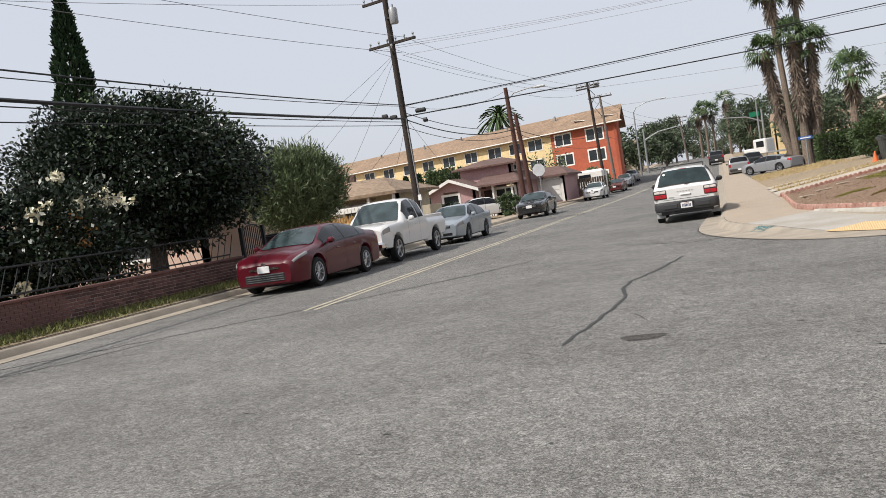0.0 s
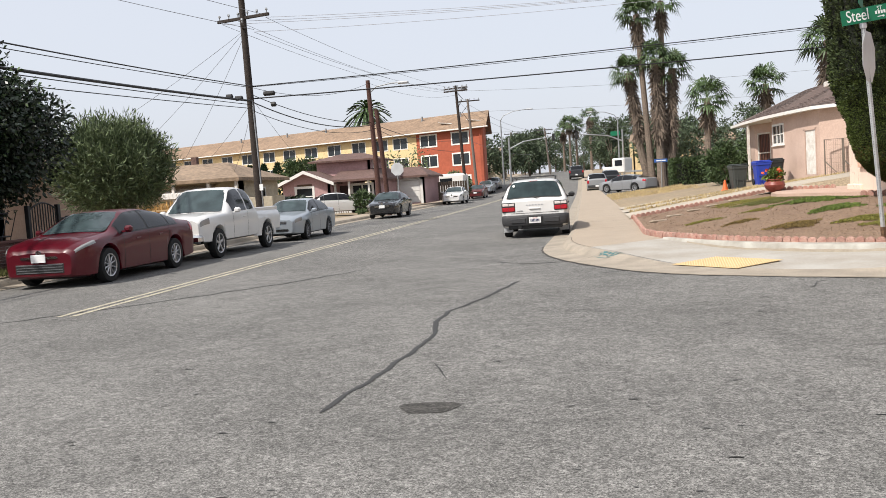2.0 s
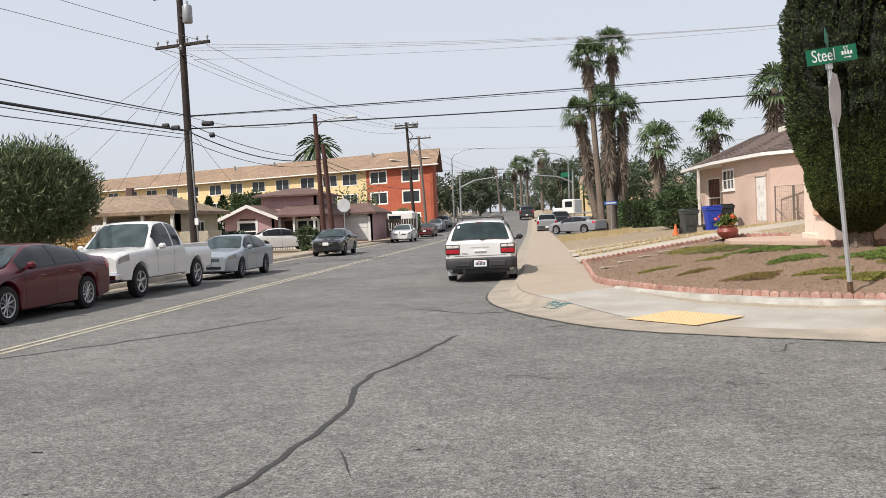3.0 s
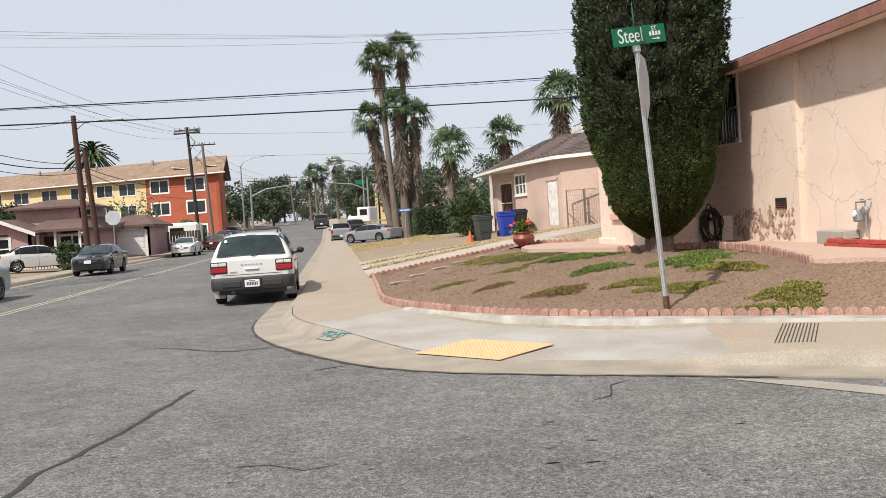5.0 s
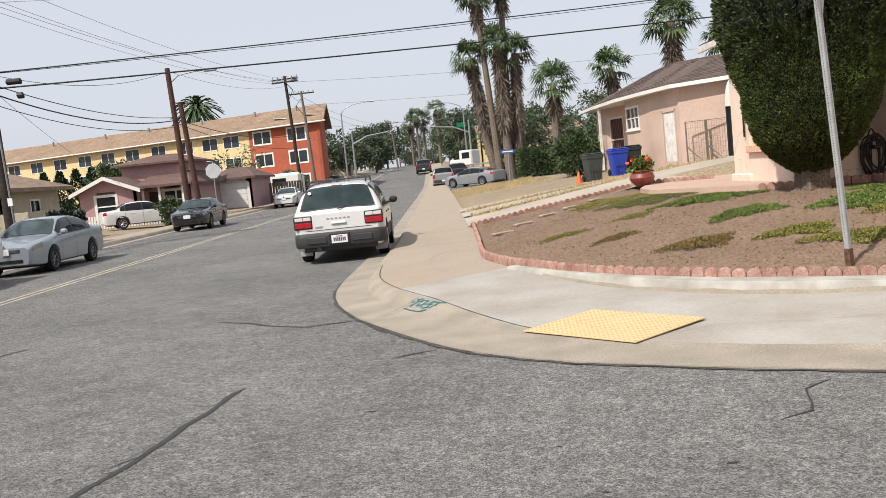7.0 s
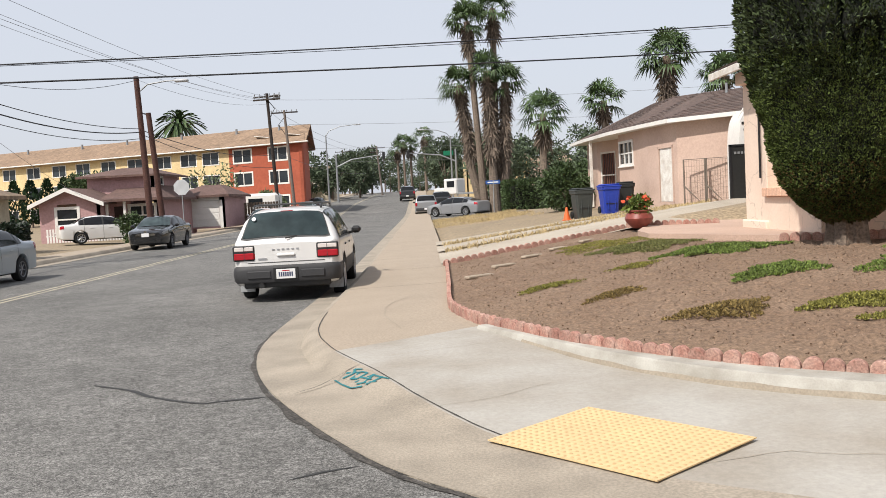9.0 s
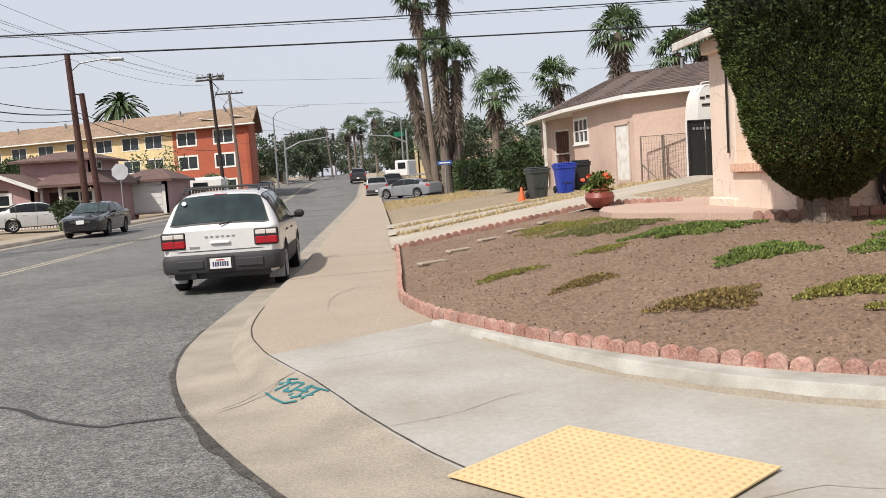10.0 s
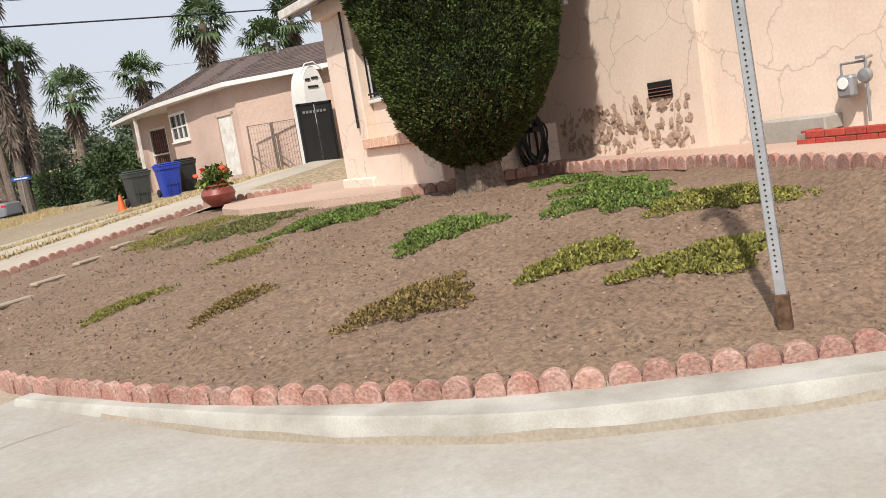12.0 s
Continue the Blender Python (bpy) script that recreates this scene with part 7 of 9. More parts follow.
def words(txt, size, m, parent, material, name="lettering"):
    cu = bpy.data.curves.new(name, "FONT")
    cu.body, cu.size, cu.extrude, cu.align_x, cu.align_y = txt, size, 0.0015, "CENTER", "CENTER"
    tmp = new("text_tmp", cu)
    dg = bpy.context.evaluated_depsgraph_get()
    me = bpy.data.meshes.new_from_object(tmp.evaluated_get(dg))
    bpy.data.objects.remove(tmp)
    me.materials.clear()
    me.materials.append(material)
    me.transform(m)
    ob = new(name, me)
    ob.parent = parent
    return ob


FACE = NM @ pose(0, -0.0055, 0, 90, 0, 0)
words("Steel", 0.225, FACE @ Matrix.Translation((-0.145, 0.0, 0)) @ Matrix.Diagonal((0.92, 1.1, 1, 1)), pl_, SIGN_WHITE)
words("ST", 0.085, FACE @ Matrix.Translation((0.25, 0.06, 0)), pl_, SIGN_WHITE)
for k in range(4):
    part("bar", Shape().box(0.165 + k * 0.05, -0.0075, -0.022, 0.198 + k * 0.05, -0.0045, 0.028, NM), SIGN_WHITE, pl_)
s = Shape()
for zz, x0, x1 in ((-0.062, 0.2, 0.29),):
    s.box(x0, -0.0075, zz - 0.006, x1, -0.0045, zz + 0.006, NM)
    s.add([NM @ Vector(p) for p in ((x1, -0.0075, zz - 0.02), (x1 + 0.04, -0.0075, zz), (x1, -0.0075, zz + 0.02))], [(0, 1, 2)])
part("arrow", s, SIGN_WHITE, pl_)
cm = Vector((0.36, 0.93, 0)).normalized()
CM = Matrix.Translation(ax * 3.66) @ Matrix(((cm.x, -cm.y, 0, 0), (cm.y, cm.x, 0, 0), (0, 0, 1, 0), (0, 0, 0, 1)))
part("cross_plate", Shape().box(-0.38, -0.004, -0.1, 0.38, 0.004, 0.1, CM, 0.001), GREEN_SIGN, sgn, "second green name plate seen edge-on")
# stop sign, seen from behind and nearly edge-on
oc = [(0.41 * math.cos(math.pi / 8 + k * math.pi / 4), 0.41 * math.sin(math.pi / 8 + k * math.pi / 4)) for k in range(8)]
SM = Matrix.Translation(ax * 2.79) @ Matrix(((0.50, 0.866, 0, 0.0), (0.866, -0.50, 0, 0.0), (0, 0, 1, 0), (0, 0, 0, 1)))
s = Shape()
s.add([SM @ Vector((x, y_, z)) for y_ in (0.036, 0.040) for x, z in oc], [tuple(range(8))[::-1], tuple(range(8, 16))] + [(i, (i + 1) % 8, 8 + (i + 1) % 8, 8 + i) for i in range(8)])
part("stop_sign_back", s, ALU, sgn, "bare metal back of an octagonal stop sign")

# other signs
e = thing("street_sign", "blue street-name sign on a thin post up the street", "street sign", pose(7.25, 57.6, drive_z(7.25, 57.6)))
part("post", Shape().tube([(0, 0, -0.2), (0.03, 0, 2.3)], 0.035, 8), GREYMETAL, e)
part("name_plate", Shape().box(-0.45, -0.02, 2.05, 0.45, 0.02, 2.28, None, 0.005), BLUE_SIGN, e)
part("letter_bar", Shape().box(-0.33, -0.03, 2.13, 0.33, -0.02, 2.2), SIGN_WHITE, e)
e = thing("stop_sign", "back of a stop sign on a thin post across the street", "street sign", pose(-9.9, 50.5, 0.25))
part("post", Shape().tube([(0, 0, -0.1), (0, 0, 2.9)], 0.03, 8), GREYMETAL, e)
s = Shape()
s.add([(x * 1.07, y_, 2.55 + z * 1.07) for y_ in (-0.05, -0.04) for x, z in oc], [tuple(range(8)), tuple(range(8, 16))[::-1]] + [(i, (i + 1) % 8, 8 + (i + 1) % 8, 8 + i) for i in range(8)])
part("plate", s, ALU, e)


# ---- plants ----
def leaf_mesh(name, pos, nrm, size, material, aspect=0.5, seed=0, jitter=0.9, spin=True):
    """Many small pointed leaves, each with a fold, in one mesh; pos and nrm are arrays of places and outward ways."""
    rng = np.random.default_rng(seed)
    n = len(pos)
    d = nrm + rng.normal(0, jitter, (n, 3))
    d /= np.linalg.norm(d, axis=1)[:, None] + 1e-9
    up = rng.normal(0, 1, (n, 3))
    side = np.cross(d, up)
    side /= np.linalg.norm(side, axis=1)[:, None] + 1e-9
    s = (np.asarray(size) * rng.uniform(0.65, 1.35, n))[:, None]
    lift = np.cross(side, d)
    a = pos
    b = pos + d * s * 0.5 + side * s * aspect * 0.5 + lift * s * 0.08
    c = pos + d * s
    e = pos + d * s * 0.5 - side * s * aspect * 0.5 + lift * s * 0.08
    verts = np.stack([a, b, c, e], 1).reshape(-1, 3)
    me = bpy.data.meshes.new(name)
    me.vertices.add(4 * n)
    me.vertices.foreach_set("co", verts.astype(np.float32).ravel())
    me.loops.add(4 * n)
    me.loops.foreach_set("vertex_index", np.arange(4 * n, dtype=np.int32))
    me.polygons.add(n)
    me.polygons.foreach_set("loop_start", np.arange(0, 4 * n, 4, dtype=np.int32))
    me.polygons.foreach_set("loop_total", np.full(n, 4, dtype=np.int32))
    me.update(calc_edges=True)
    me.validate()
    me.materials.append(material)
    return me


def crown_points(n, centre, radii, clumps, seed, fill=0.55, spread=0.28):
    """Places of leaves in clumps over an uneven ellipsoid."""
    rng = np.random.default_rng(seed)
    c = rng.normal(0, 1, (clumps, 3))
    c /= np.linalg.norm(c, axis=1)[:, None]
    c *= (fill + (1 - fill) * rng.random(clumps) ** 0.5)[:, None] * rng.uniform(0.85, 1.08, clumps)[:, None]
    k = rng.integers(0, clumps, n)
    off = rng.normal(0, 1, (n, 3))
    off /= np.linalg.norm(off, axis=1)[:, None]
    off *= (rng.random(n) ** 0.45)[:, None] * spread
    p = c[k] + off
    nr = off * 2 + p
    nr /= np.linalg.norm(nr, axis=1)[:, None] + 1e-9
    return np.array(centre) + p * np.array(radii), nr


def tree(name, label, base, centre, radii, n, clumps, size, material, trunk_r, seed, bark=None, category="tree", limbs=5, aspect=0.5, group="", spread=0.28, kind="", lift=0.0):
    e = thing(name, label, category, pose(*base), group, kind)
    rel = Vector(centre) - Vector(base)
    rnd = random.Random(seed)
    part("trunk", Shape().tube([(0, 0, -0.1), (rel.x * 0.1 + 0.05, rel.y * 0.1, rel.z * 0.3), (rel.x * 0.4, rel.y * 0.4, rel.z * 0.65), tuple(rel)], [trunk_r * 1.2, trunk_r, trunk_r * 0.75, trunk_r * 0.3], 10), bark or BARK, e, smooth=True)
    for i in range(limbs):
        a = 2 * math.pi * i / limbs + rnd.random()
        tip = rel + Vector((radii[0] * 0.7 * math.cos(a), radii[1] * 0.7 * math.sin(a), radii[2] * rnd.uniform(-0.1, 0.6)))
        part("limb", Shape().tube([(rel.x * 0.25, rel.y * 0.25, rel.z * 0.45), tuple(Vector((rel.x * 0.3, rel.y * 0.3, rel.z * 0.5)).lerp(tip, 0.5)), tuple(tip)], [trunk_r * 0.55, trunk_r * 0.35, trunk_r * 0.12], 7), bark or BARK, e, smooth=True)
    p, nr = crown_points(n, rel, radii, clumps, seed, spread=spread)
    nr = nr + np.array([0, 0, lift])
    c = part("crown", leaf_mesh("crown", p, nr, size, material, aspect, seed), None, e)
    return e, c


# clipped cypress before the corner house
cy = thing("clipped_cypress", "large dense dark green clipped cypress on a thick grey trunk", "tree", pose(8.79, 15.75, 0.55))
PROFILE = [(0.34, 0.14), (0.44, 0.34), (0.6, 0.55), (0.92, 0.85), (1.4, 1.02), (2.0, 1.17), (2.8, 1.30), (3.6, 1.41), (5.0, 1.37), (6.2, 1.15), (7.2, 0.8), (8.0, 0.4), (8.4, 0.08)]
prof_r = lambda z: along(PROFILE, z)


def cyp_r(a, z):
    """Uneven radius of the clipped crown."""
    q = Vector((math.cos(a) * 1.6, math.sin(a) * 1.6, z))
    soft = step(2.0, 3.2, z)
    plume = noise.noise((math.cos(a) * 3.4, math.sin(a) * 3.4, z * 0.9 + 0.6 * noise.noise(q * 1.3)))
    cleft = soft * 0.36 * max(0.0, 1 - abs(plume) / 0.13) + 0.05 * max(0.0, 1 - abs(noise.noise(q * 3.3)) / 0.2)
    return -cleft + prof_r(z) * (1 + 0.08 * noise.noise(q * 0.9) + (0.045 + 0.09 * soft) * noise.noise(q * 2.6)) + (0.015 + 0.05 * soft) * noise.noise(q * 6.5)


# dark shell under the leaves, coloured as the shade deep in the crown
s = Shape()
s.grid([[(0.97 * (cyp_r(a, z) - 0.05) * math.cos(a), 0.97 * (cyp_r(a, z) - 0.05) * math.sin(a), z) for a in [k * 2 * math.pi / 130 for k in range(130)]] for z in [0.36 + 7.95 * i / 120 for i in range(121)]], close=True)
part("inner_growth", s, CORE_SHADE, cy, smooth=True)
rng = np.random.default_rng(7)
# third set: lighter leaves among the dark upper ones, sunlight painted as colour
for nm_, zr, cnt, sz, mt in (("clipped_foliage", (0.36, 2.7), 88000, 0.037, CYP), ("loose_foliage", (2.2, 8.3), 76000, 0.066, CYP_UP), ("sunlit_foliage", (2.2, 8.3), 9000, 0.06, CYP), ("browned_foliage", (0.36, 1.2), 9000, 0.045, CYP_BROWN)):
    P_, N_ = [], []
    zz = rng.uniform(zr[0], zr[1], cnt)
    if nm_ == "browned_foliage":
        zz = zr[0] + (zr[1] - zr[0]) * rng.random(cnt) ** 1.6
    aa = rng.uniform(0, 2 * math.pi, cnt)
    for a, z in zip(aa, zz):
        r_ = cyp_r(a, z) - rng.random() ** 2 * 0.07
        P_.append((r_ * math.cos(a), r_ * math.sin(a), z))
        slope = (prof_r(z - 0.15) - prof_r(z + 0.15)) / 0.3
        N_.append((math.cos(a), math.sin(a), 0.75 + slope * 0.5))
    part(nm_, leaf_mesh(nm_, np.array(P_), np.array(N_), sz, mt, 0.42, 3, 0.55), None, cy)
s = Shape().grid([[(r_ * (1 + 0.16 * math.sin(5 * a + z * 2) + 0.08 * math.sin(11 * a)) * math.cos(a), r_ * (1 + 0.16 * math.sin(5 * a + z * 2) + 0.08 * math.sin(11 * a)) * math.sin(a), z) for a in [k * math.pi / 18 for k in range(36)]] for z, r_ in ((-0.15, 0.40), (-0.02, 0.32), (0.12, 0.27), (0.4, 0.25), (0.8, 0.22))], close=True)
part("trunk", s, BARK, cy, smooth=True)

# tall cypress and garden trees across the street
e = thing("tall_cypress", "tall narrow dark cypress rising behind the garden tree", "tree", pose(-20.6, 20.0, 0.4))
part("trunk", Shape().tube([(0, 0, -0.1), (0, 0, 5), (0.1, 0, 10)], [0.2, 0.14, 0.03], 8), BARK, e)
zz = rng.uniform(0.8, 10.6, 9000)
aa = rng.uniform(0, 2 * math.pi, 9000)
rr = np.interp(zz, [0.8, 2, 5, 8, 9.6, 10.6], [0.45, 0.7, 0.76, 0.58, 0.3, 0.04]) * (0.75 + 0.25 * rng.random(9000)) * (1 + 0.15 * np.sin(zz * 5 + aa * 3))
part("foliage", leaf_mesh("foliage", np.stack([rr * np.cos(aa), rr * np.sin(aa), zz], 1), np.stack([np.cos(aa) * 0.5, np.sin(aa) * 0.5, np.ones(9000)], 1), 0.24, CYP_L, 0.4, 5, 0.35), None, e)

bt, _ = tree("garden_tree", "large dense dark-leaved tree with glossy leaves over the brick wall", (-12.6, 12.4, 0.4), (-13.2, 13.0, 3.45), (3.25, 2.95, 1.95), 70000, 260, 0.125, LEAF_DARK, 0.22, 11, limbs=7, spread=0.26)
# paler leaves scattered over the crown, with sunlight put into their colour
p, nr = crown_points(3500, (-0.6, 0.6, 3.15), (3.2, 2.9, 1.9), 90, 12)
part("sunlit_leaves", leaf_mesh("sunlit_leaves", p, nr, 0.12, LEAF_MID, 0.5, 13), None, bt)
fb, _ = tree("flowering_bush", "overgrown bush with clusters of cream blossoms behind the brick wall", (-13.0, 9.2, 0.4), (-13.1, 9.2, 1.95), (2.1, 1.5, 1.3), 20000, 90, 0.13, LEAF_DARK, 0.07, 21, category="shrub", limbs=6)
p, nr = crown_points(950, (-0.1, -0.15, 1.6), (2.15, 1.6, 1.35), 34, 22, 0.9, 0.10)
part("blossoms", leaf_mesh("blossoms", p, nr, 0.13, FLOWER, 0.8, 23, 1.2), None, fb, "cream white blossoms")
p, nr = crown_points(90, (1.0, -0.4, 1.7), (0.5, 0.4, 0.3), 4, 25, 0.9, 0.3)
part("faded_blossoms", leaf_mesh("faded_blossoms", p, nr, 0.14, FLOWER_P, 0.8, 26, 1.2), None, fb, "pale orange blossoms")
tree("flowering_bush", "dark green shrub with cream blossoms beside the wall", (-15.5, 7.2, 0.4), (-15.6, 7.4, 1.8), (2.5, 1.9, 1.6), 20000, 90, 0.14, LEAF_DARK, 0.07, 27, category="shrub", limbs=5)
tree("olive_tree", "round olive-green feathery tree beside the parked cars", (-12.85, 21.0, 0.35), (-12.85, 21.0, 2.75), (1.62, 1.6, 1.42), 42000, 240, 0.21, LEAF_OLIVE, 0.12, 31, limbs=7, aspect=0.15, spread=0.34, lift=0.9)


def hedge(name, label, x0, y0, x1, y1, z0, z1, n, material, seed, size=0.12):
    """A clipped box hedge: leaves all over a near-black core that stands for inner shade."""
    rg = np.random.default_rng(seed)
    e = thing(name, label, "hedge", pose((x0 + x1) / 2, (y0 + y1) / 2, z0))
    hx, hy, hz = (x1 - x0) / 2, (y1 - y0) / 2, z1 - z0
    s = Shape()
    s.grid([[(hx * 0.95 * math.cos(a) * abs(math.cos(a)) ** -0.6 * 0.9 if abs(math.cos(a)) > 1e-3 else 0, hy * 0.95 * math.sin(a) * abs(math.sin(a)) ** -0.6 * 0.9 if abs(math.sin(a)) > 1e-3 else 0, t * hz * 0.94) for a in [k * math.pi / 12 + 0.01 for k in range(24)]] for t in (0, 0.5, 0.9)], close=True)
    s.add([p for p in s.v[-24:]], [tuple(range(24))])
    part("core", s, CORE_SHADE, e, smooth=True)
    u = rg.uniform(-1, 1, (n, 3))
    ax_ = rg.integers(0, 3, n)
    for k in range(n):
        u[k, ax_[k]] = np.sign(u[k, ax_[k]])
    u *= (1 - 0.06 * rg.random(n))[:, None]
    u[:, 2] = np.abs(u[:, 2])
    rnd_ = 1 + 0.07 * np.sin(u[:, 0] * 9 + seed) * np.cos(u[:, 1] * 7)
    p = u * np.array([hx, hy, hz]) * rnd_[:, None]
    part("leaves", leaf_mesh("leaves", p, u, size, material, 0.55, seed, 0.8), None, e)
    return e


hedge("box_hedge", "dense dark green clipped hedge beside the far driveway", 8.0, 56.3, 12.4, 59.2, 0.55, 2.25, 9000, LEAF_MID, 41, 0.16)
tree("round_shrub", "rounded leafy green shrub at the neighbour's porch", (9.4, 43.5, 0.75), (9.4, 43.5, 1.75), (1.2, 1.4, 1.05), 6000, 50, 0.15, LEAF_MID, 0.06, 43, category="shrub", limbs=4)
tree("round_shrub", "dark leafy shrub by the hedge", (12.0, 47, 0.85), (12.0, 47, 1.9), (1.5, 1.6, 1.2), 4000, 40, 0.18, LEAF_MID, 0.06, 44, category="shrub", limbs=4)
hedge("box_hedge", "low dark green hedge beside the cream house", -14.2, 33.0, -10.9, 34.6, 0.3, 1.35, 3500, LEAF_DARK, 45, 0.16)
tree("small_shrub", "leafy shrub at the foot of the wooden poles", (-11.2, 46.2, 0.15), (-11.2, 46.2, 0.9), (0.8, 0.7, 0.75), 2500, 24, 0.13, LEAF_MID, 0.04, 46, category="shrub", limbs=3)
tree("small_shrub", "leafy shrub beside the pink garage", (-13.6, 60.5, 0.4), (-13.6, 60.5, 1.1), (0.9, 0.8, 0.8), 1800, 24, 0.15, LEAF_MID, 0.04, 47, category="shrub", limbs=3)
tree("small_shrub", "scrubby bush by the wooden fence", (-9.9, 76, 0.6), (-9.9, 76, 1.6), (1.3, 1.4, 1.2), 2600, 30, 0.2, LEAF_OLIVE, 0.05, 48, category="shrub", limbs=4)
tree("courtyard_tree", "light green tree before the yellow wall", (-27.5, 84, 0.6), (-27.5, 84, 3.6), (2.6, 2.4, 1.7), 5000, 40, 0.28, LEAF_MID, 0.12, 49)
e_, c_ = tree("sparse_tree", "thin sparse young tree before the apartment block", (-14.6, 80, 0.6), (-14.8, 80, 4.0), (2.2, 2.0, 1.6), 420, 20, 0.28, LEAF_OLIVE, 0.07, 50, limbs=8, spread=0.4)
for k in range(7):
    x = -38 + k * 1.9
    e = thing("columnar_cypress", "small dark columnar cypress in a row by the apartments", "tree", pose(x, 92 - k * 0.6, 0.6), "row of small cypresses")
    part("trunk", Shape().tube([(0, 0, -0.1), (0, 0, 1.0)], [0.1, 0.08], 6), BARK, e)
    zz = rng.uniform(0.3, 4.6, 900)
    aa = rng.uniform(0, 6.283, 900)
    r_ = np.interp(zz, [0.3, 1.5, 3.2, 4.6], [0.5, 0.75, 0.55, 0.05])
    part("foliage", leaf_mesh("foliage", np.stack([r_ * np.cos(aa), r_ * np.sin(aa), zz], 1), np.stack([np.cos(aa) * 0.6, np.sin(aa) * 0.6, np.ones(900)], 1), 0.35, CYP_L, 0.5, 60 + k, 0.4), None, e)


def fan_palm(label, base, top, r, seed, skirt=0.0, size=1.0, leaves=34, lean=0.0, far=False):
    """A fan palm: trunk, green fans, and a hanging skirt of dead fronds."""
    e = thing("fan_palm", label, "palm tree", pose(*base), "fan palms")
    rnd = random.Random(seed)
    t = Vector(top) - Vector(base)
    part("trunk", Shape().tube([(0, 0, -0.2), t * 0.35 + Vector((lean, 0, 0)), t * 0.7 + Vector((lean * 0.6, 0, 0)), t], [r * 1.35, r * 1.05, r * 0.95, r], 10), PALM_BARK, e, smooth=True)
    gv, dv = Shape(), Shape()

    def fan(s, root, d, ln, blades, droop, stalk):
        d = d.normalized()
        side = d.cross(Vector((0, 0, 1)))
        side = side.normalized() if side.length > 0.05 else Vector((1, 0, 0))
        up = side.cross(d)
        tip = root + d * stalk
        s.add([root - side * 0.02, root + side * 0.02, tip + side * 0.015, tip - side * 0.015], [(0, 1, 2, 3)])
        for b in range(blades):
            a = lerp(-1.75, 1.75, b / (blades - 1)) + rnd.uniform(-0.05, 0.05)
            w = (d * math.cos(a) + side * math.sin(a) + up * 0.12 * math.cos(2 * a)).normalized()
            l2 = ln * (0.75 + 0.25 * math.cos(a)) * rnd.uniform(0.85, 1.1)
            n_ = w.cross(up).normalized() * ln * 0.055
            mid = tip + w * l2 * 0.6
            end = tip + w * l2 - Vector((0, 0, droop * l2 * rnd.uniform(0.5, 1.3)))
            s.add([tip, mid + n_, end, mid - n_], [(0, 1, 2, 3)])

    for i in range(leaves):
        a = rnd.uniform(0, 2 * math.pi)
        el = lerp(-0.65, 1.35, (i / leaves) ** 0.85)
        d = Vector((math.cos(a) * math.cos(el), math.sin(a) * math.cos(el), math.sin(el)))
        if not far:
            gv = Shape()
        fan(gv, t + Vector((0, 0, 0.05 * i / leaves)), d, 0.80 * size, 13, 0.45, rnd.uniform(0.5, 0.8) * size)
        if not far:
            part("frond", gv, PALM_LEAF, e, normals=False)
    if far:
        tagged(part("crown", gv, PALM_LEAF, e, normals=False), kind="stuff")
    n_dead = int(16 + skirt * 24)
    for i in range(n_dead):
        a = rnd.uniform(0, 2 * math.pi)
        h = rnd.random() * skirt
        root = t * (1 - h / max(t.length, 0.1)) - Vector((0, 0, 0.1))
        fan(dv, root, Vector((math.cos(a) * 0.34, math.sin(a) * 0.34, -1.0 - rnd.random() * 0.5)), rnd.uniform(0.45, 0.8) * size, 6, 0.3, rnd.uniform(0.1, 0.55) * size)
    tagged(part("skirt", dv, PALM_DRY, e, "hanging brown dead fronds", normals=False), kind="stuff")
    return e


zb = lambda x, y: drive_z(x, y)
fan_palm("tall fan palm with a small crown above the cluster", (7.6, 70, 0.4), (6.85, 70, 14.6), 0.24, 1, 1.6, 1.35, 40)
fan_palm("tall fan palm with a small crown above the cluster", (8.6, 70.6, 0.4), (8.9, 70.6, 15.6), 0.24, 2, 1.6, 1.35, 40)
fan_palm("fan palm with a long brown skirt of dead fronds", (7.5, 70.8, 0.4), (6.1, 70.8, 10.0), 0.30, 3, 5.2, 1.35, 38, -0.3)
fan_palm("fan palm with a long brown skirt of dead fronds", (8.3, 69.6, 0.4), (8.15, 69.6, 10.8), 0.30, 4, 6.2, 1.35, 38)
fan_palm("fan palm with a long brown skirt of dead fronds", (8.9, 70.2, 0.4), (9.55, 70.2, 10.0), 0.30, 5, 6.0, 1.35, 38, 0.2)
fan_palm("young fan palm beside the neighbour's hedge", (10.3, 57, 0.9), (10.45, 57, 6.3), 0.22, 6, 1.1, 1.25, 34)
fan_palm("young fan palm behind the neighbour's roof", (15.2, 62, 0.3), (15.25, 62, 7.4), 0.22, 7, 0.6, 1.25, 34)
fan_palm("fan palm with drooping dead fronds behind the neighbour's roof", (19.3, 61, 0.3), (19.3, 61, 10.0), 0.26, 8, 2.2, 1.6, 42)
fan_palm("fan palm behind the neighbour's roof", (22.8, 60, 0.3), (22.8, 60, 8.4), 0.24, 9, 0.8, 1.4, 34)
fan_palm("fan palm behind the neighbour's roof", (24.6, 60, 0.3), (24.6, 60, 9.6), 0.24, 10, 1.4, 1.4, 34)
for k, (x, y, h) in enumerate(((-0.8, 190, 13.5), (0.6, 192, 13), (3.6, 175, 13.6), (-2.3, 196, 12.5))):
    fan_palm("distant fan palm in the haze up the street", (x, y, 2.5), (x, y, h), 0.25, 30 + k, 1.2, 1.8, 26, 0.0, True)

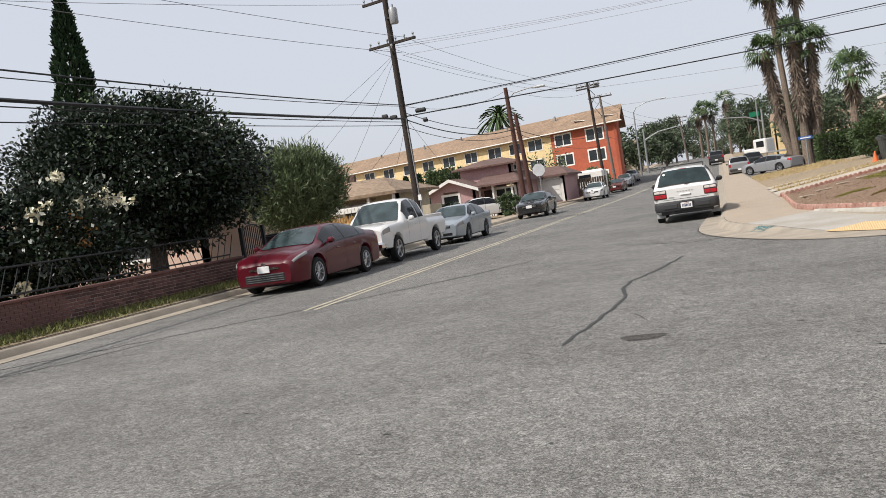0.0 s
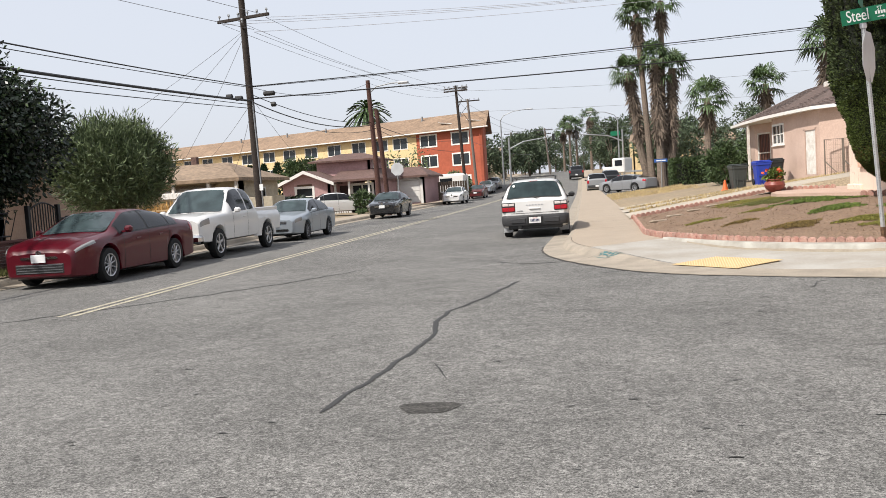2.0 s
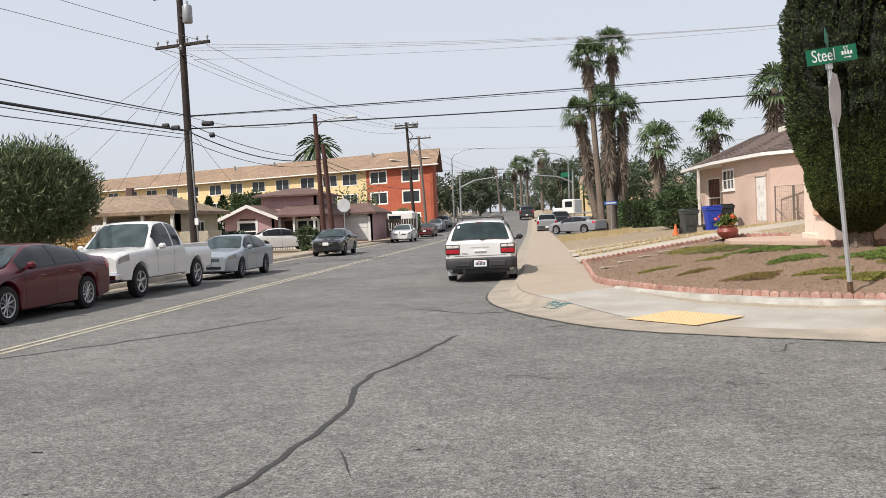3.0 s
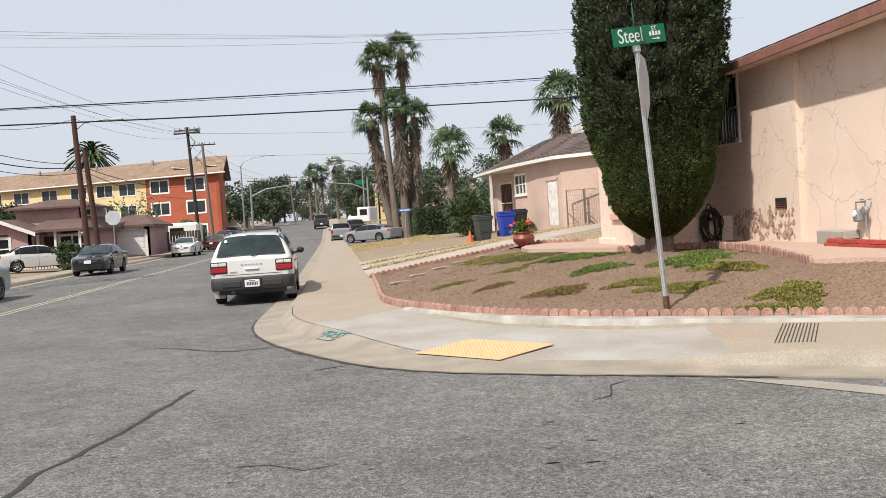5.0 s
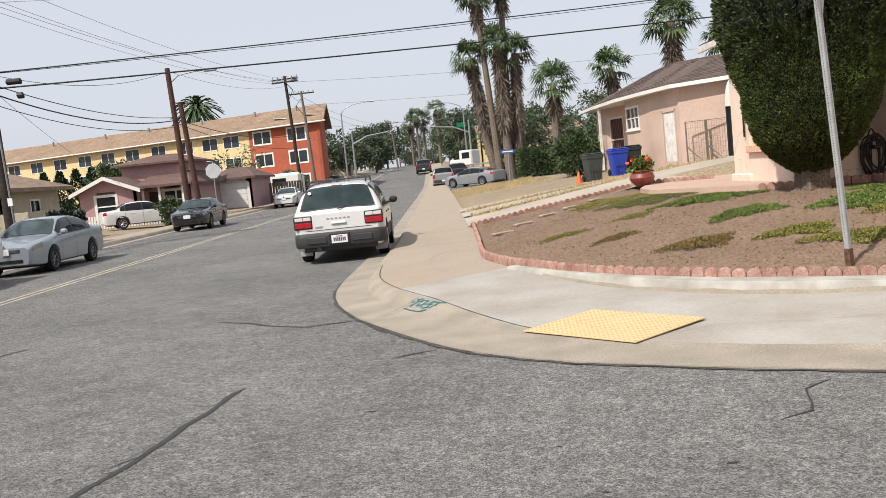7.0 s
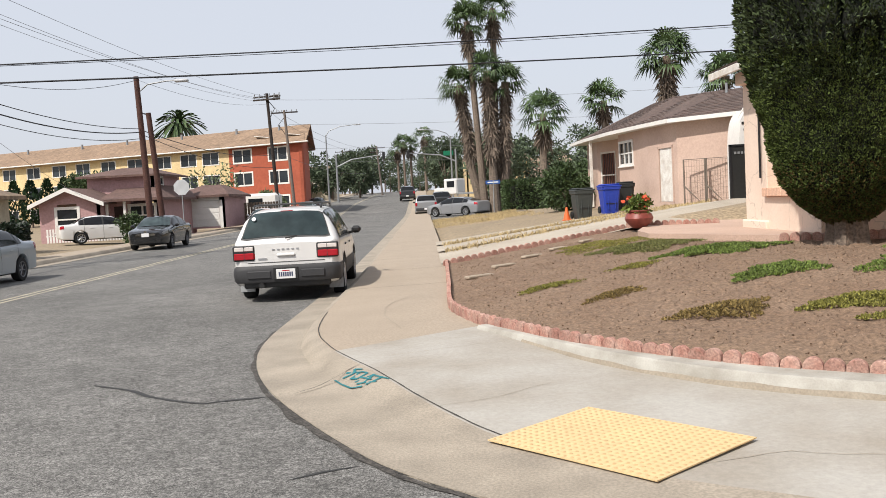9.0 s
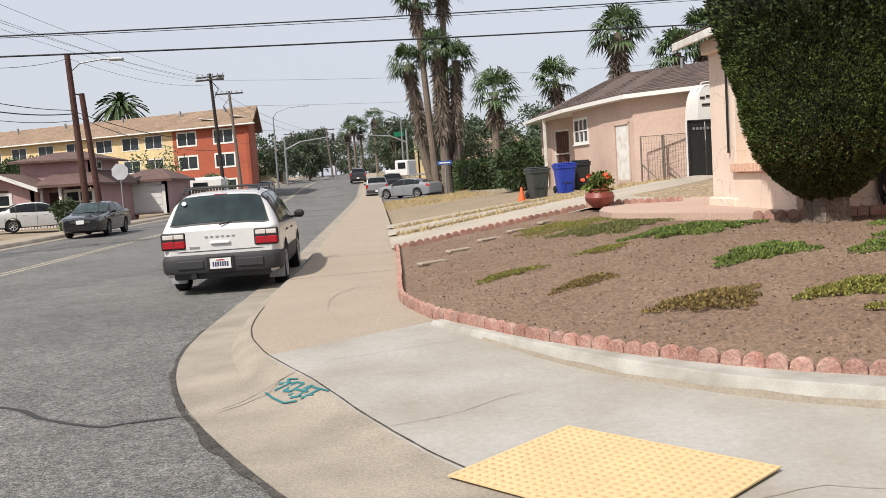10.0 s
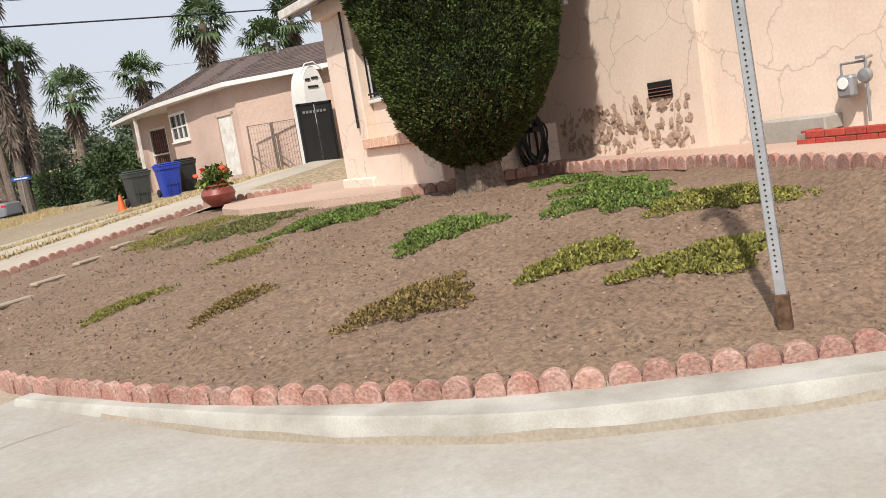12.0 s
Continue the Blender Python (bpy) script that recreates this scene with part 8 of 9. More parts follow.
# date palm behind the apartments
dp = thing("date_palm", "feathery date palm behind the apartment roof", "palm tree", pose(-29, 121, 1.0))
part("trunk", Shape().tube([(0, 0, 0), (0, 0, 12.3)], [0.4, 0.35], 8), PALM_BARK, dp)
fr, rnd = Shape(), random.Random(77)
for i in range(120):
    a, el = rnd.uniform(0, 6.283), rnd.uniform(-0.5, 1.3)
    d0 = Vector((math.cos(a) * math.cos(el), math.sin(a) * math.cos(el), math.sin(el)))
    side = Vector((-math.sin(a), math.cos(a), 0))
    prev = Vector((0, 0, 12.3))
    for k in range(1, 7):
        q = Vector((0, 0, 12.3)) + d0 * (k * 0.6) - Vector((0, 0, 0.055 * k * k))
        for sg in (-1, 1):
            fr.add([prev, q, q + side * sg * 0.17 + d0 * 0.25 - Vector((0, 0, 0.1)), prev + side * sg * 0.14 + d0 * 0.1], [(0, 1, 2, 3)])
        prev = q
part("fronds", fr, PALM_LEAF, dp, normals=False)

# far woods and roofs up the street
for k in range(26):
    x = -60 + k * 5.6 + random.uniform(-1.5, 1.5)
    y = random.uniform(135, 250)
    if -5.5 < x < 4 and y < 235:
        y = random.uniform(260, 300)
    if x < -10 and y < 150:
        y += 30
    h = random.uniform(4, 9)
    z0 = street_z(y)
    tree("far_tree", "distant green tree beyond the street", (x, y, z0), (x, y, z0 + h * 0.6), (random.uniform(2.6, 4.5), 3.0, h * 0.5), 1500, 26, 0.65, LEAF_FAR, 0.2, 200 + k, limbs=2, group="far trees")
for k, (x, y, rx, h) in enumerate(((10.5, 90, 2.6, 6.5), (14, 96, 3.5, 6.0), (11.0, 105, 2.5, 7), (-14, 135, 3, 6.5), (-10, 128, 2.6, 6), (-6.8, 138, 2.2, 5.5), (6.2, 130, 2.4, 7.5), (21, 85, 4, 6), (30, 80, 4, 6), (-9, 160, 3, 8), (-6.5, 165, 3.2, 8), (-11, 180, 4, 9), (6, 150, 3, 8), (9.5, 140, 3.5, 8.5), (12, 160, 4, 9), (5.5, 185, 3.5, 9), (-5, 215, 4, 9), (2, 262, 5, 10), (-4, 270, 5, 10), (8, 250, 5, 10), (16, 130, 4, 8), (24, 120, 4, 8))):
    z0 = street_z(y)
    tree("street_tree", "leafy green tree along the street", (x, y, z0), (x, y, z0 + h * 0.6), (rx, rx, h * 0.45), 3000, 36, 0.42, LEAF_FAR, 0.16, 300 + k, limbs=3, group="street trees")
for k, (x, y, w, d_, h, mt) in enumerate(((12.5, 118, 8, 8, 4.2, YELLOW), (-18, 122, 9, 8, 3.6, WHITE), (-15, 140, 8, 8, 4, CREAM), (22, 150, 10, 8, 4, STUCCO_PINK), (-30, 160, 14, 9, 5, CREAM), (14, 190, 12, 9, 5, WHITE))):
    z0 = street_z(y)
    e = thing("distant_building", "small low building far up the street", "building", pose(x, y, z0))
    wall(e, (-w / 2, -d_ / 2), (w / 2, -d_ / 2), -0.3, h, mt, [(w * 0.2, w * 0.35, ((1.2, 2.4),)), (w * 0.6, w * 0.75, ((1.2, 2.4),))], name="wall")
    wall(e, (-w / 2, d_ / 2), (-w / 2, -d_ / 2), -0.3, h, mt, name="wall")
    wall(e, (w / 2, -d_ / 2), (w / 2, d_ / 2), -0.3, h, mt, name="wall")
    slab_roof(e, [(-w / 2 - 0.5, -d_ / 2 - 0.5, h), (w / 2 + 0.5, -d_ / 2 - 0.5, h)], [(w / 2, 0, h + 1.2), (-w / 2, 0, h + 1.2)], 0.15, TANROOF2)
    for u in (0.2, 0.6):
        window(e, (-w / 2, -d_ / 2), (w / 2, -d_ / 2), w * u, w * (u + 0.15), 1.2, 2.4, bars=(1, 0), sill=False)


# ---- corner lot: edging, plants and small things ----
def polyline(pts, stepl):
    """Points at an even pace along a line, each with its heading."""
    out, left = [], 0.0
    for (ax_, ay), (bx_, by) in zip(pts, pts[1:]):
        L = math.hypot(bx_ - ax_, by - ay)
        a = math.atan2(by - ay, bx_ - ax_)
        d = left
        while d < L:
            out.append((ax_ + (bx_ - ax_) * d / L, ay + (by - ay) * d / L, a))
            d += stepl
        left = d - L
    return out


sc = Shape()
arc = [(-0.088, -0.10), (-0.088, -0.005)] + [(0.088 * math.cos(t), -0.005 + 0.085 * math.sin(t)) for t in [math.pi * (1 - k / 8) for k in range(1, 8)]] + [(0.088, -0.005), (0.088, -0.10)]
n = len(arc)
sc.add([(x, y_, z) for y_ in (-0.03, 0.03) for x, z in arc] + [(x * 0.9, -0.036, z * 0.9) for x, z in arc], [tuple(range(n, 2 * n)), tuple(range(2 * n, 3 * n))] + [(i, (i + 1) % n, n + (i + 1) % n, n + i) for i in range(n)] + [(i, (i + 1) % n, 2 * n + (i + 1) % n, 2 * n + i) for i in range(n)])
scallop_me = sc.mesh("scallop", SCALLOP)
rnd = random.Random(9)


def edging(label, pts, zf, pace=0.18, s=1.0):
    e = thing("garden_edging", label, "garden edging", group="garden edging")
    for x, y, a in polyline(pts, pace):
        ob = part("scallop_brick", scallop_me, None, e)
        ob.matrix_basis = Matrix.Translation((x + rnd.uniform(-0.006, 0.006), y + rnd.uniform(-0.006, 0.006), zf(x, y) + rnd.uniform(-0.006, 0.006))) @ Euler((rnd.uniform(-0.05, 0.05), rnd.uniform(-0.03, 0.03), a + rnd.uniform(-0.04, 0.04))).to_matrix().to_4x4() @ Matrix.Diagonal((s, s, s, 1))
    return e


edging("row of red scalloped bricks along the front of the yard", fine([(x, y) for x, y in EDGE[1:]], 4)[:70], lambda x, y: 0.230, 0.146, 0.8)
edging("row of red scalloped bricks beside the driveway", [(3.33, 21.4), (7.3, 22.6)], lambda x, y: 0.235 + 0.122 * (x - 3.33) * 1.0, 0.15, 0.8)
edging("row of red scalloped bricks along the house walk", [(7.35, 22.55), (9.05, 21.8)], lambda x, y: 0.76, 0.15, 0.8)
edging("row of red scalloped bricks edging the house pad", [(10.0, 16.15), (9.85, 14.6), (9.6, 13.1), (8.84, 10.75), (8.6, 9.9)], lambda x, y: 0.705, 0.15, 0.8)
edging("row of red scalloped bricks under the cypress", [(8.3, 16.7), (9.0, 16.4), (10.0, 16.15)], lambda x, y: 0.70, 0.15, 0.8)

rng = np.random.default_rng(3)


def patch_of(name, label, x, y, rx, ry, turn, n, material, size, h, seed, category="groundcover"):
    """A low sprawling plant: many small leaves on a thin mat, with a ragged outline."""
    rg = np.random.default_rng(seed)
    n, size, h = int(n * 3.0), size * 0.52, h * 0.95
    rx, ry, turn = rx * 0.93, ry * 1.25, turn - 0.3
    a = rg.uniform(0, 6.283, n)
    r_ = np.sqrt(rg.random(n)) * (1 + 0.28 * np.sin(3 * a + seed) + 0.2 * np.sin(7 * a + seed * 2))
    px, py = rx * r_ * np.cos(a), ry * r_ * np.sin(a)
    c, s_ = math.cos(turn), math.sin(turn)
    qx, qy = px * c - py * s_, px * s_ + py * c
    z0 = yard_z(x, y)
    pz = np.array([yard_z(x + u, y + v) for u, v in zip(qx, qy)]) - z0 + rg.random(n) * h * np.clip(1.2 - r_, 0.15, 1)
    nr = np.stack([qx * 0.5, qy * 0.5, np.full(n, 0.9)], 1)
    return tagged(single(name, leaf_mesh(name, np.stack([qx, qy, pz], 1), nr, size, material, 0.6, seed, 0.8), None, label, category, pose(x, y, z0)), kind="stuff")


PATCHES = [
    ("yellowing_groundcover", "low yellow-green succulent spreading over the soil", 4.45, 14.75, 0.62, 0.20, 0.75, 900, SUCC, 0.05, 0.05),
    ("browning_groundcover", "low browning plant spreading over the soil", 5.0, 13.35, 0.55, 0.17, 0.8, 800, SUCC_DRY, 0.05, 0.07),
    ("browning_groundcover", "browning low plant clump on the bare soil", 5.68, 11.8, 0.62, 0.30, 0.35, 1700, SUCC_DRY, 0.055, 0.10),
    ("yellowing_groundcover", "small yellow-green plant clump on the soil", 5.7, 15.3, 0.45, 0.2, 0.5, 600, SUCC, 0.05, 0.07),
    ("green_groundcover", "bright green low plants before the porch", 7.1, 15.9, 1.35, 0.50, 0.75, 6500, SUCC_G, 0.065, 0.13),
    ("green_groundcover", "bright green low plants before the porch", 6.5, 17.8, 1.2, 0.8, 0.9, 4600, GRASS, 0.06, 0.08),
    ("yellowing_groundcover", "sparse yellow-green growth near the flower pot", 6.1, 19.4, 1.2, 0.9, 0.6, 2600, SUCC, 0.05, 0.05),
    ("green_groundcover", "green succulent mat on the soil", 6.75, 13.2, 0.68, 0.34, 0.5, 2400, SUCC_G, 0.06, 0.10),
    ("yellowing_groundcover", "yellow-green succulent mat on the soil", 6.75, 11.45, 0.60, 0.24, 0.35, 2000, SUCC, 0.06, 0.09),
    ("yellowing_groundcover", "yellow-green succulent mat beside the sign post", 7.1, 10.75, 0.70, 0.26, 0.1, 2400, SUCC, 0.06, 0.09),
    ("green_groundcover", "bright green plants along the house walk", 8.05, 12.5, 0.85, 0.5, 0.6, 3600, SUCC_G, 0.065, 0.13),
    ("green_groundcover", "bright green plants along the house walk", 8.6, 13.3, 0.7, 0.45, 0.8, 2400, SUCC_G, 0.065, 0.12),
    ("yellowing_groundcover", "yellow-green plants along the house walk", 8.25, 11.6, 0.75, 0.35, -0.5, 2200, SUCC, 0.06, 0.11),
    ("yellowing_groundcover", "yellow-green succulent mat near the side street", 7.95, 9.3, 0.6, 0.3, -0.5, 1800, SUCC, 0.06, 0.09),
    ("yellowing_groundcover", "yellow-green succulent mat near the side street", 7.6, 8.9, 0.55, 0.25, -0.5, 1500, SUCC, 0.06, 0.09),
    ("yellowing_groundcover", "thin yellow-green plants by the cypress", 9.2, 14.6, 0.5, 0.5, 0.2, 1500, SUCC_G, 0.06, 0.08),
]
for k, row in enumerate(PATCHES):
    nm_, lb, x, y, rx, ry, tn, n, mt, sz, h = row
    patch_of(nm_, lb, x, y, rx * 0.74, ry * 0.74, tn, int(n * 0.8), mt, sz * 0.85, h * 0.6, 60 + k)
# clods and dry litter on the soil
m_ = 9000
lx, ly = rng.uniform(3.4, 9.6, m_), rng.uniform(8.6, 21, m_)
ok = np.array([to_edge(u, v) > 0.15 and front_side(u, v) and v < 21.2 + (u - 3.33) * 0.3 and u < 8.6 + 0 * v for u, v in zip(lx, ly)])
lx, ly = lx[ok], ly[ok]
lz = np.array([yard_z(u, v) for u, v in zip(lx, ly)]) + 0.004
tagged(single("soil_litter", leaf_mesh("soil_litter", np.stack([lx, ly, lz], 1), np.tile([0, 0, 0.25], (len(lx), 1)), 0.022, mat("soil_crumbs", (0.21, 0.145, 0.10), 0.97, island=0.4), 0.8, 5, 0.8), None, "small dry clods and litter on the bare soil", "soil litter"), kind="stuff")
# parched grass along the drive and the verge
g_ = 18000
gx, gy = rng.uniform(3.4, 8.2, g_), rng.uniform(42, 58.5, g_)
keep = np.array([noise.noise((u * 0.8, v * 0.5, 4)) > -0.12 for u, v in zip(gx, gy)])
gx, gy = gx[keep], gy[keep]
g_ = len(gx)
gz = np.array([drive_z(u, v) for u, v in zip(gx, gy)])
tagged(single("dry_grass", leaf_mesh("dry_grass", np.stack([gx, gy, gz], 1), np.tile([0, 0, 1.0], (g_, 1)), 0.15, STRAW, 0.07, 6, 0.7), None, "parched straw-coloured grass beside the pavement", "grass"), kind="stuff")
g_ = 5000
gt_ = rng.random(g_)
gx = 3.4 + gt_ * 8
gy = 25.2 + 0.30 * (gx - 3.3) + 0.07 * (gx - 3.3) ** 1.6 + rng.normal(0, 0.38, g_) + np.where(rng.random(g_) < 0.5, 0, 3.0)
gz = np.array([drive_z(u, v) for u, v in zip(gx, gy)])
tagged(single("dry_grass", leaf_mesh("dry_grass", np.stack([gx, gy, gz], 1), np.tile([0, 0, 1.5], (g_, 1)), 0.10, STRAW, 0.15, 7, 0.8), None, "dry grass growing between the driveway strips", "grass"), kind="stuff")
g_ = 4200
gx, gy = rng.uniform(-10.65, -10.05, g_), rng.uniform(3, 13.4, g_)
gz = np.array([left_z(u, v) for u, v in zip(gx, gy)])
tagged(single("verge_grass", leaf_mesh("verge_grass", np.stack([gx, gy, gz], 1), np.tile([0, 0, 1.5], (g_, 1)), 0.14, GRASS, 0.15, 8, 0.8), None, "green weeds between the brick wall and the kerb", "grass"), kind="stuff")

# stepping stones along the drive
for k, (x, y) in enumerate(((3.75, 17.6), (4.25, 18.7), (4.85, 19.6), (5.45, 20.3), (6.1, 20.9))):
    single("stepping_stone", Shape().box(-0.28, -0.06, -0.02, 0.28, 0.06, 0.03, None, 0.015), CONC, "small pale stepping slab set in the soil", "paving slab", Matrix.Translation((x, y, yard_z(x, y) + 0.005)) @ pose(0, 0, 0, 0, 0, 40 + 4 * k), "stepping stones")


def wheelie(label, x, y, z, rz, body, lidm):
    """A two-wheeled refuse bin: tapered body, lid, handle bar, wheels."""
    e = thing("wheeled_bin", label, "wheeled bin", pose(x, y, z, 0, 0, rz), "wheeled bins")
    s = Shape()
    secs = [(0.0, 0.25, 0.24), (0.08, 0.255, 0.25), (0.82, 0.31, 0.33), (0.84, 0.335, 0.355), (0.93, 0.34, 0.36)]
    rows = []
    for zz, hx, hy in secs:
        b = 0.06
        rows.append([(hx - b, -hy, zz), (hx, -hy + b, zz), (hx, hy - b, zz), (hx - b, hy, zz), (-hx + b, hy, zz), (-hx, hy - b, zz), (-hx, -hy + b, zz), (-hx + b, -hy, zz)])
    s.grid(rows, close=True)
    s.add(rows[0], [tuple(range(8))])
    part("body", s, body, e)
    for k in (-1, 1):
        part("rib", Shape().box(k * 0.12 - 0.012, -0.31, 0.15, k * 0.12 + 0.012, -0.255, 0.8, pose(0, 0, 0, 0, 0, 0), 0.006), body, e)
    part("lid", Shape().box(-0.35, -0.37, 0.93, 0.35, 0.37, 0.975, None, 0.015).box(-0.30, -0.32, 0.975, 0.30, 0.30, 1.03, None, 0.03), lidm, e)
    part("handle", Shape().tube([(-0.28, 0.36, 0.95), (-0.28, 0.46, 0.98), (0.28, 0.46, 0.98), (0.28, 0.36, 0.95)], 0.017, 8), lidm, e)
    for k in (-1, 1):
        part("wheel", Shape().lathe([(0.02, 0.03), (0.12, 0.03), (0.13, 0.0), (0.12, -0.03), (0.02, -0.03)], 16, Matrix.Translation((k * 0.28, 0.28, 0.13)) @ pose(0, 0, 0, 0, 90, 0)), RUBBER, e)
    part("stop_bar", Shape().tube([(-0.2, -0.29, 0.35), (0.2, -0.29, 0.35)], 0.013, 6), TRIM_BLACK, e)
    return e


wheelie("charcoal wheeled bin with a closed lid on the driveway", 8.25, 33.0, drive_z(8.25, 33.0), 8, BIN_GREY, BIN_GREY)
wheelie("blue recycling bin with a closed lid on the driveway", 9.45, 34.3, drive_z(9.45, 34.3), 6, BIN_BLUE, BIN_BLUE)
wheelie("black wheeled bin behind the blue bin", 10.15, 34.9, drive_z(10.15, 34.9) + 0.0, -10, BIN_BLACK, BIN_BLACK)
cn = thing("traffic_cone", "small orange cone on the driveway", "traffic cone", pose(7.75, 33.2, drive_z(7.75, 33.2)))
part("cone", Shape().lathe([(0.13, 0.02), (0.03, 0.45), (0.0, 0.46)], 14), ORANGE, cn, smooth=True)
part("base", Shape().box(-0.16, -0.16, 0, 0.16, 0.16, 0.03, None, 0.01), ORANGE, cn)

pt = thing("flower_pot", "round glazed red-brown pot with coral flowers", "flower pot", pose(7.42, 21.95, 0.70) @ Matrix.Scale(0.82, 4))
part("pot", Shape().lathe([(0.0, 0.0), (0.17, 0.0), (0.20, 0.03), (0.33, 0.16), (0.36, 0.25), (0.32, 0.36), (0.26, 0.40), (0.30, 0.43), (0.30, 0.46), (0.26, 0.46), (0.24, 0.40), (0.0, 0.38)], 28), TERRA, pt, smooth=True)
p, nr = crown_points(800, (0, 0, 0.58), (0.34, 0.34, 0.20), 22, 91, spread=0.35)
part("leaves", leaf_mesh("leaves", p, nr, 0.11, SUCC_G, 0.6, 92), None, pt)
p, nr = crown_points(60, (-0.08, -0.08, 0.64), (0.34, 0.30, 0.16), 5, 93, 0.9, 0.16)
part("blossom", leaf_mesh("blossom", p, nr, 0.10, FLOWER_O, 0.9, 94, 1.2), None, pt, "coral red blossoms")

# hose hanging on the wall
hs = thing("garden_hose", "coiled black hose hanging on the stucco wall", "hose", pose(10.28, 16.72, 1.0, 0, 0, 90))
s, rnd = Shape(), random.Random(4)
pts = []
for i in range(190):
    a = i * 2 * math.pi / 20
    loop = i / 20
    pts.append((-0.04 - 0.10 * i / 190 + 0.02 * math.sin(a * 2.3), (0.17 + 0.07 * math.sin(loop * 2.4)) * math.sin(a + 0.4 * math.sin(loop * 3.1)) + 0.05 * math.sin(loop * 1.7), (0.34 + 0.07 * math.sin(loop * 4.1)) * math.cos(a) + 0.06 + 0.05 * math.sin(loop * 2.9)))
s.tube(pts, 0.016, 6)
part("coil", s, HOSE, hs, smooth=True)
part("hanger", Shape().box(-0.2, -0.06, 0.16, 0.03, 0.06, 0.23, None, 0.01), IRON, hs)

# gas meter with its pipes
gm = thing("gas_meter", "grey gas meter with regulator and pipes on the house wall", "gas meter", pose(10.90, 12.12, 0.86) @ Matrix.Scale(0.66, 4))
part("meter_body", Shape().box(-0.28, 0.08, 0.34, -0.10, 0.34, 0.66, None, 0.04), GREYMETAL, gm)
part("dial_cover", Shape().lathe([(0, 0.02), (0.08, 0.02), (0.085, 0)], 18, Matrix.Translation((-0.285, 0.21, 0.55)) @ pose(0, 0, 0, 0, -90, 0)), SIGN_WHITE, gm)
part("regulator", Shape().lathe([(0, 0.07), (0.09, 0.05), (0.11, 0), (0.09, -0.05), (0, -0.07)], 18, Matrix.Translation((-0.2, -0.08, 0.62)) @ pose(0, 0, 0, 0, -90, 0)), GREYMETAL, gm, smooth=True)
part("riser_pipe", Shape().tube([(-0.2, -0.1, -0.02), (-0.2, -0.1, 0.85), (-0.05, -0.1, 0.88)], 0.022, 8), GREYMETAL, gm)
part("outlet_pipe", Shape().tube([(-0.2, 0.28, 0.6), (-0.2, 0.28, 0.82), (-0.2, -0.1, 0.82)], 0.02, 8), GREYMETAL, gm)
part("valve_handle", Shape().box(-0.28, -0.14, 0.86, -0.24, 0.0, 0.90, None, 0.006), GREYMETAL, gm)

# ---- across the street: brick wall, ironwork, fences ----
bw = thing("garden_wall", "low weathered brown brick garden wall", "garden wall")
part("mortar_core", Shape().box(-10.82, 3.0, 0.15, -10.66, 13.4, 0.84), MORTAR, bw)
bm2 = Shape().box(-0.05, -0.096, -0.03, 0.05, 0.096, 0.03, None, 0.005).mesh("wall_brick", BRICK)
for c in range(9):
    for i in range(33):
        y = 6.7 + i * 0.204 + (0.1 if c % 2 else 0)
        if y > 13.35 or (c * 33 + i) > 299:
            continue
        ob = part("brick", bm2, None, bw)
        ob.matrix_basis = Matrix.Translation((-10.70 + rnd.uniform(-0.006, 0.006), y, 0.24 + c * 0.071)) @ Euler((0, 0, rnd.uniform(-0.03, 0.03))).to_matrix().to_4x4()
rest = Shape()
for c in range(9):
    for i in range(18):
        y = 3.05 + i * 0.204 + (0.1 if c % 2 else 0)
        if y < 6.65:
            rest.box(-10.75, y - 0.096, 0.21 + c * 0.071, -10.645, y + 0.096, 0.27 + c * 0.071)
tagged(part("brick_courses", rest, BRICK, bw), kind="stuff")
part("coping", Shape().box(-10.86, 3.0, 0.84, -10.62, 13.4, 0.90, None, 0.01), BRICK, bw)
ir = thing("iron_railing", "dark iron railing with slanting bars above the brick wall", "railing")
s = Shape()
for y0, y1 in ((3.2, 13.2),):
    for z in (0.98, 1.5):
        part("rail", Shape().tube([(-10.95, y0, z), (-10.95, y1, z)], 0.02, 6), IRON, ir)
for i in range(34):
    y = 3.3 + i * 0.3
    part("bar", Shape().tube([(-10.95, y, 0.9), (-10.95, y + (0.28 if (i // 6) % 2 else -0.28), 1.5)], 0.011, 5), IRON, ir)
ig = thing("iron_gate", "black arched iron garden gate", "gate", pose(-10.75, 14.2, 0.25))
for i in range(11):
    y = -0.5 + i * 0.1
    part("bar", Shape().tube([(0, y, 0), (0, y, 1.25 + 0.2 * math.cos(y * 2.6))], 0.014, 6), IRON, ig)
part("top_rail", Shape().tube([(0, -0.52 + k * 0.104, 1.25 + 0.2 * math.cos((-0.52 + k * 0.104) * 2.6)) for k in range(11)], 0.02, 6), IRON, ig)
part("rail", Shape().tube([(0, -0.52, 0.15), (0, 0.52, 0.15)], 0.02, 6), IRON, ig)
for y in (-0.58, 0.58):
    part("post", Shape().box(-0.05, y - 0.05, -0.1, 0.05, y + 0.05, 1.4, None, 0.006), IRON, ig)
for k, (x, y, c_) in enumerate(((-11.3, 16.6, "dark"), (-11.4, 17.6, "dark"))):
    wheelie("dark wheeled bin standing in the garden shade", x, y, 0.32, 100, BIN_BLACK, BIN_BLACK)
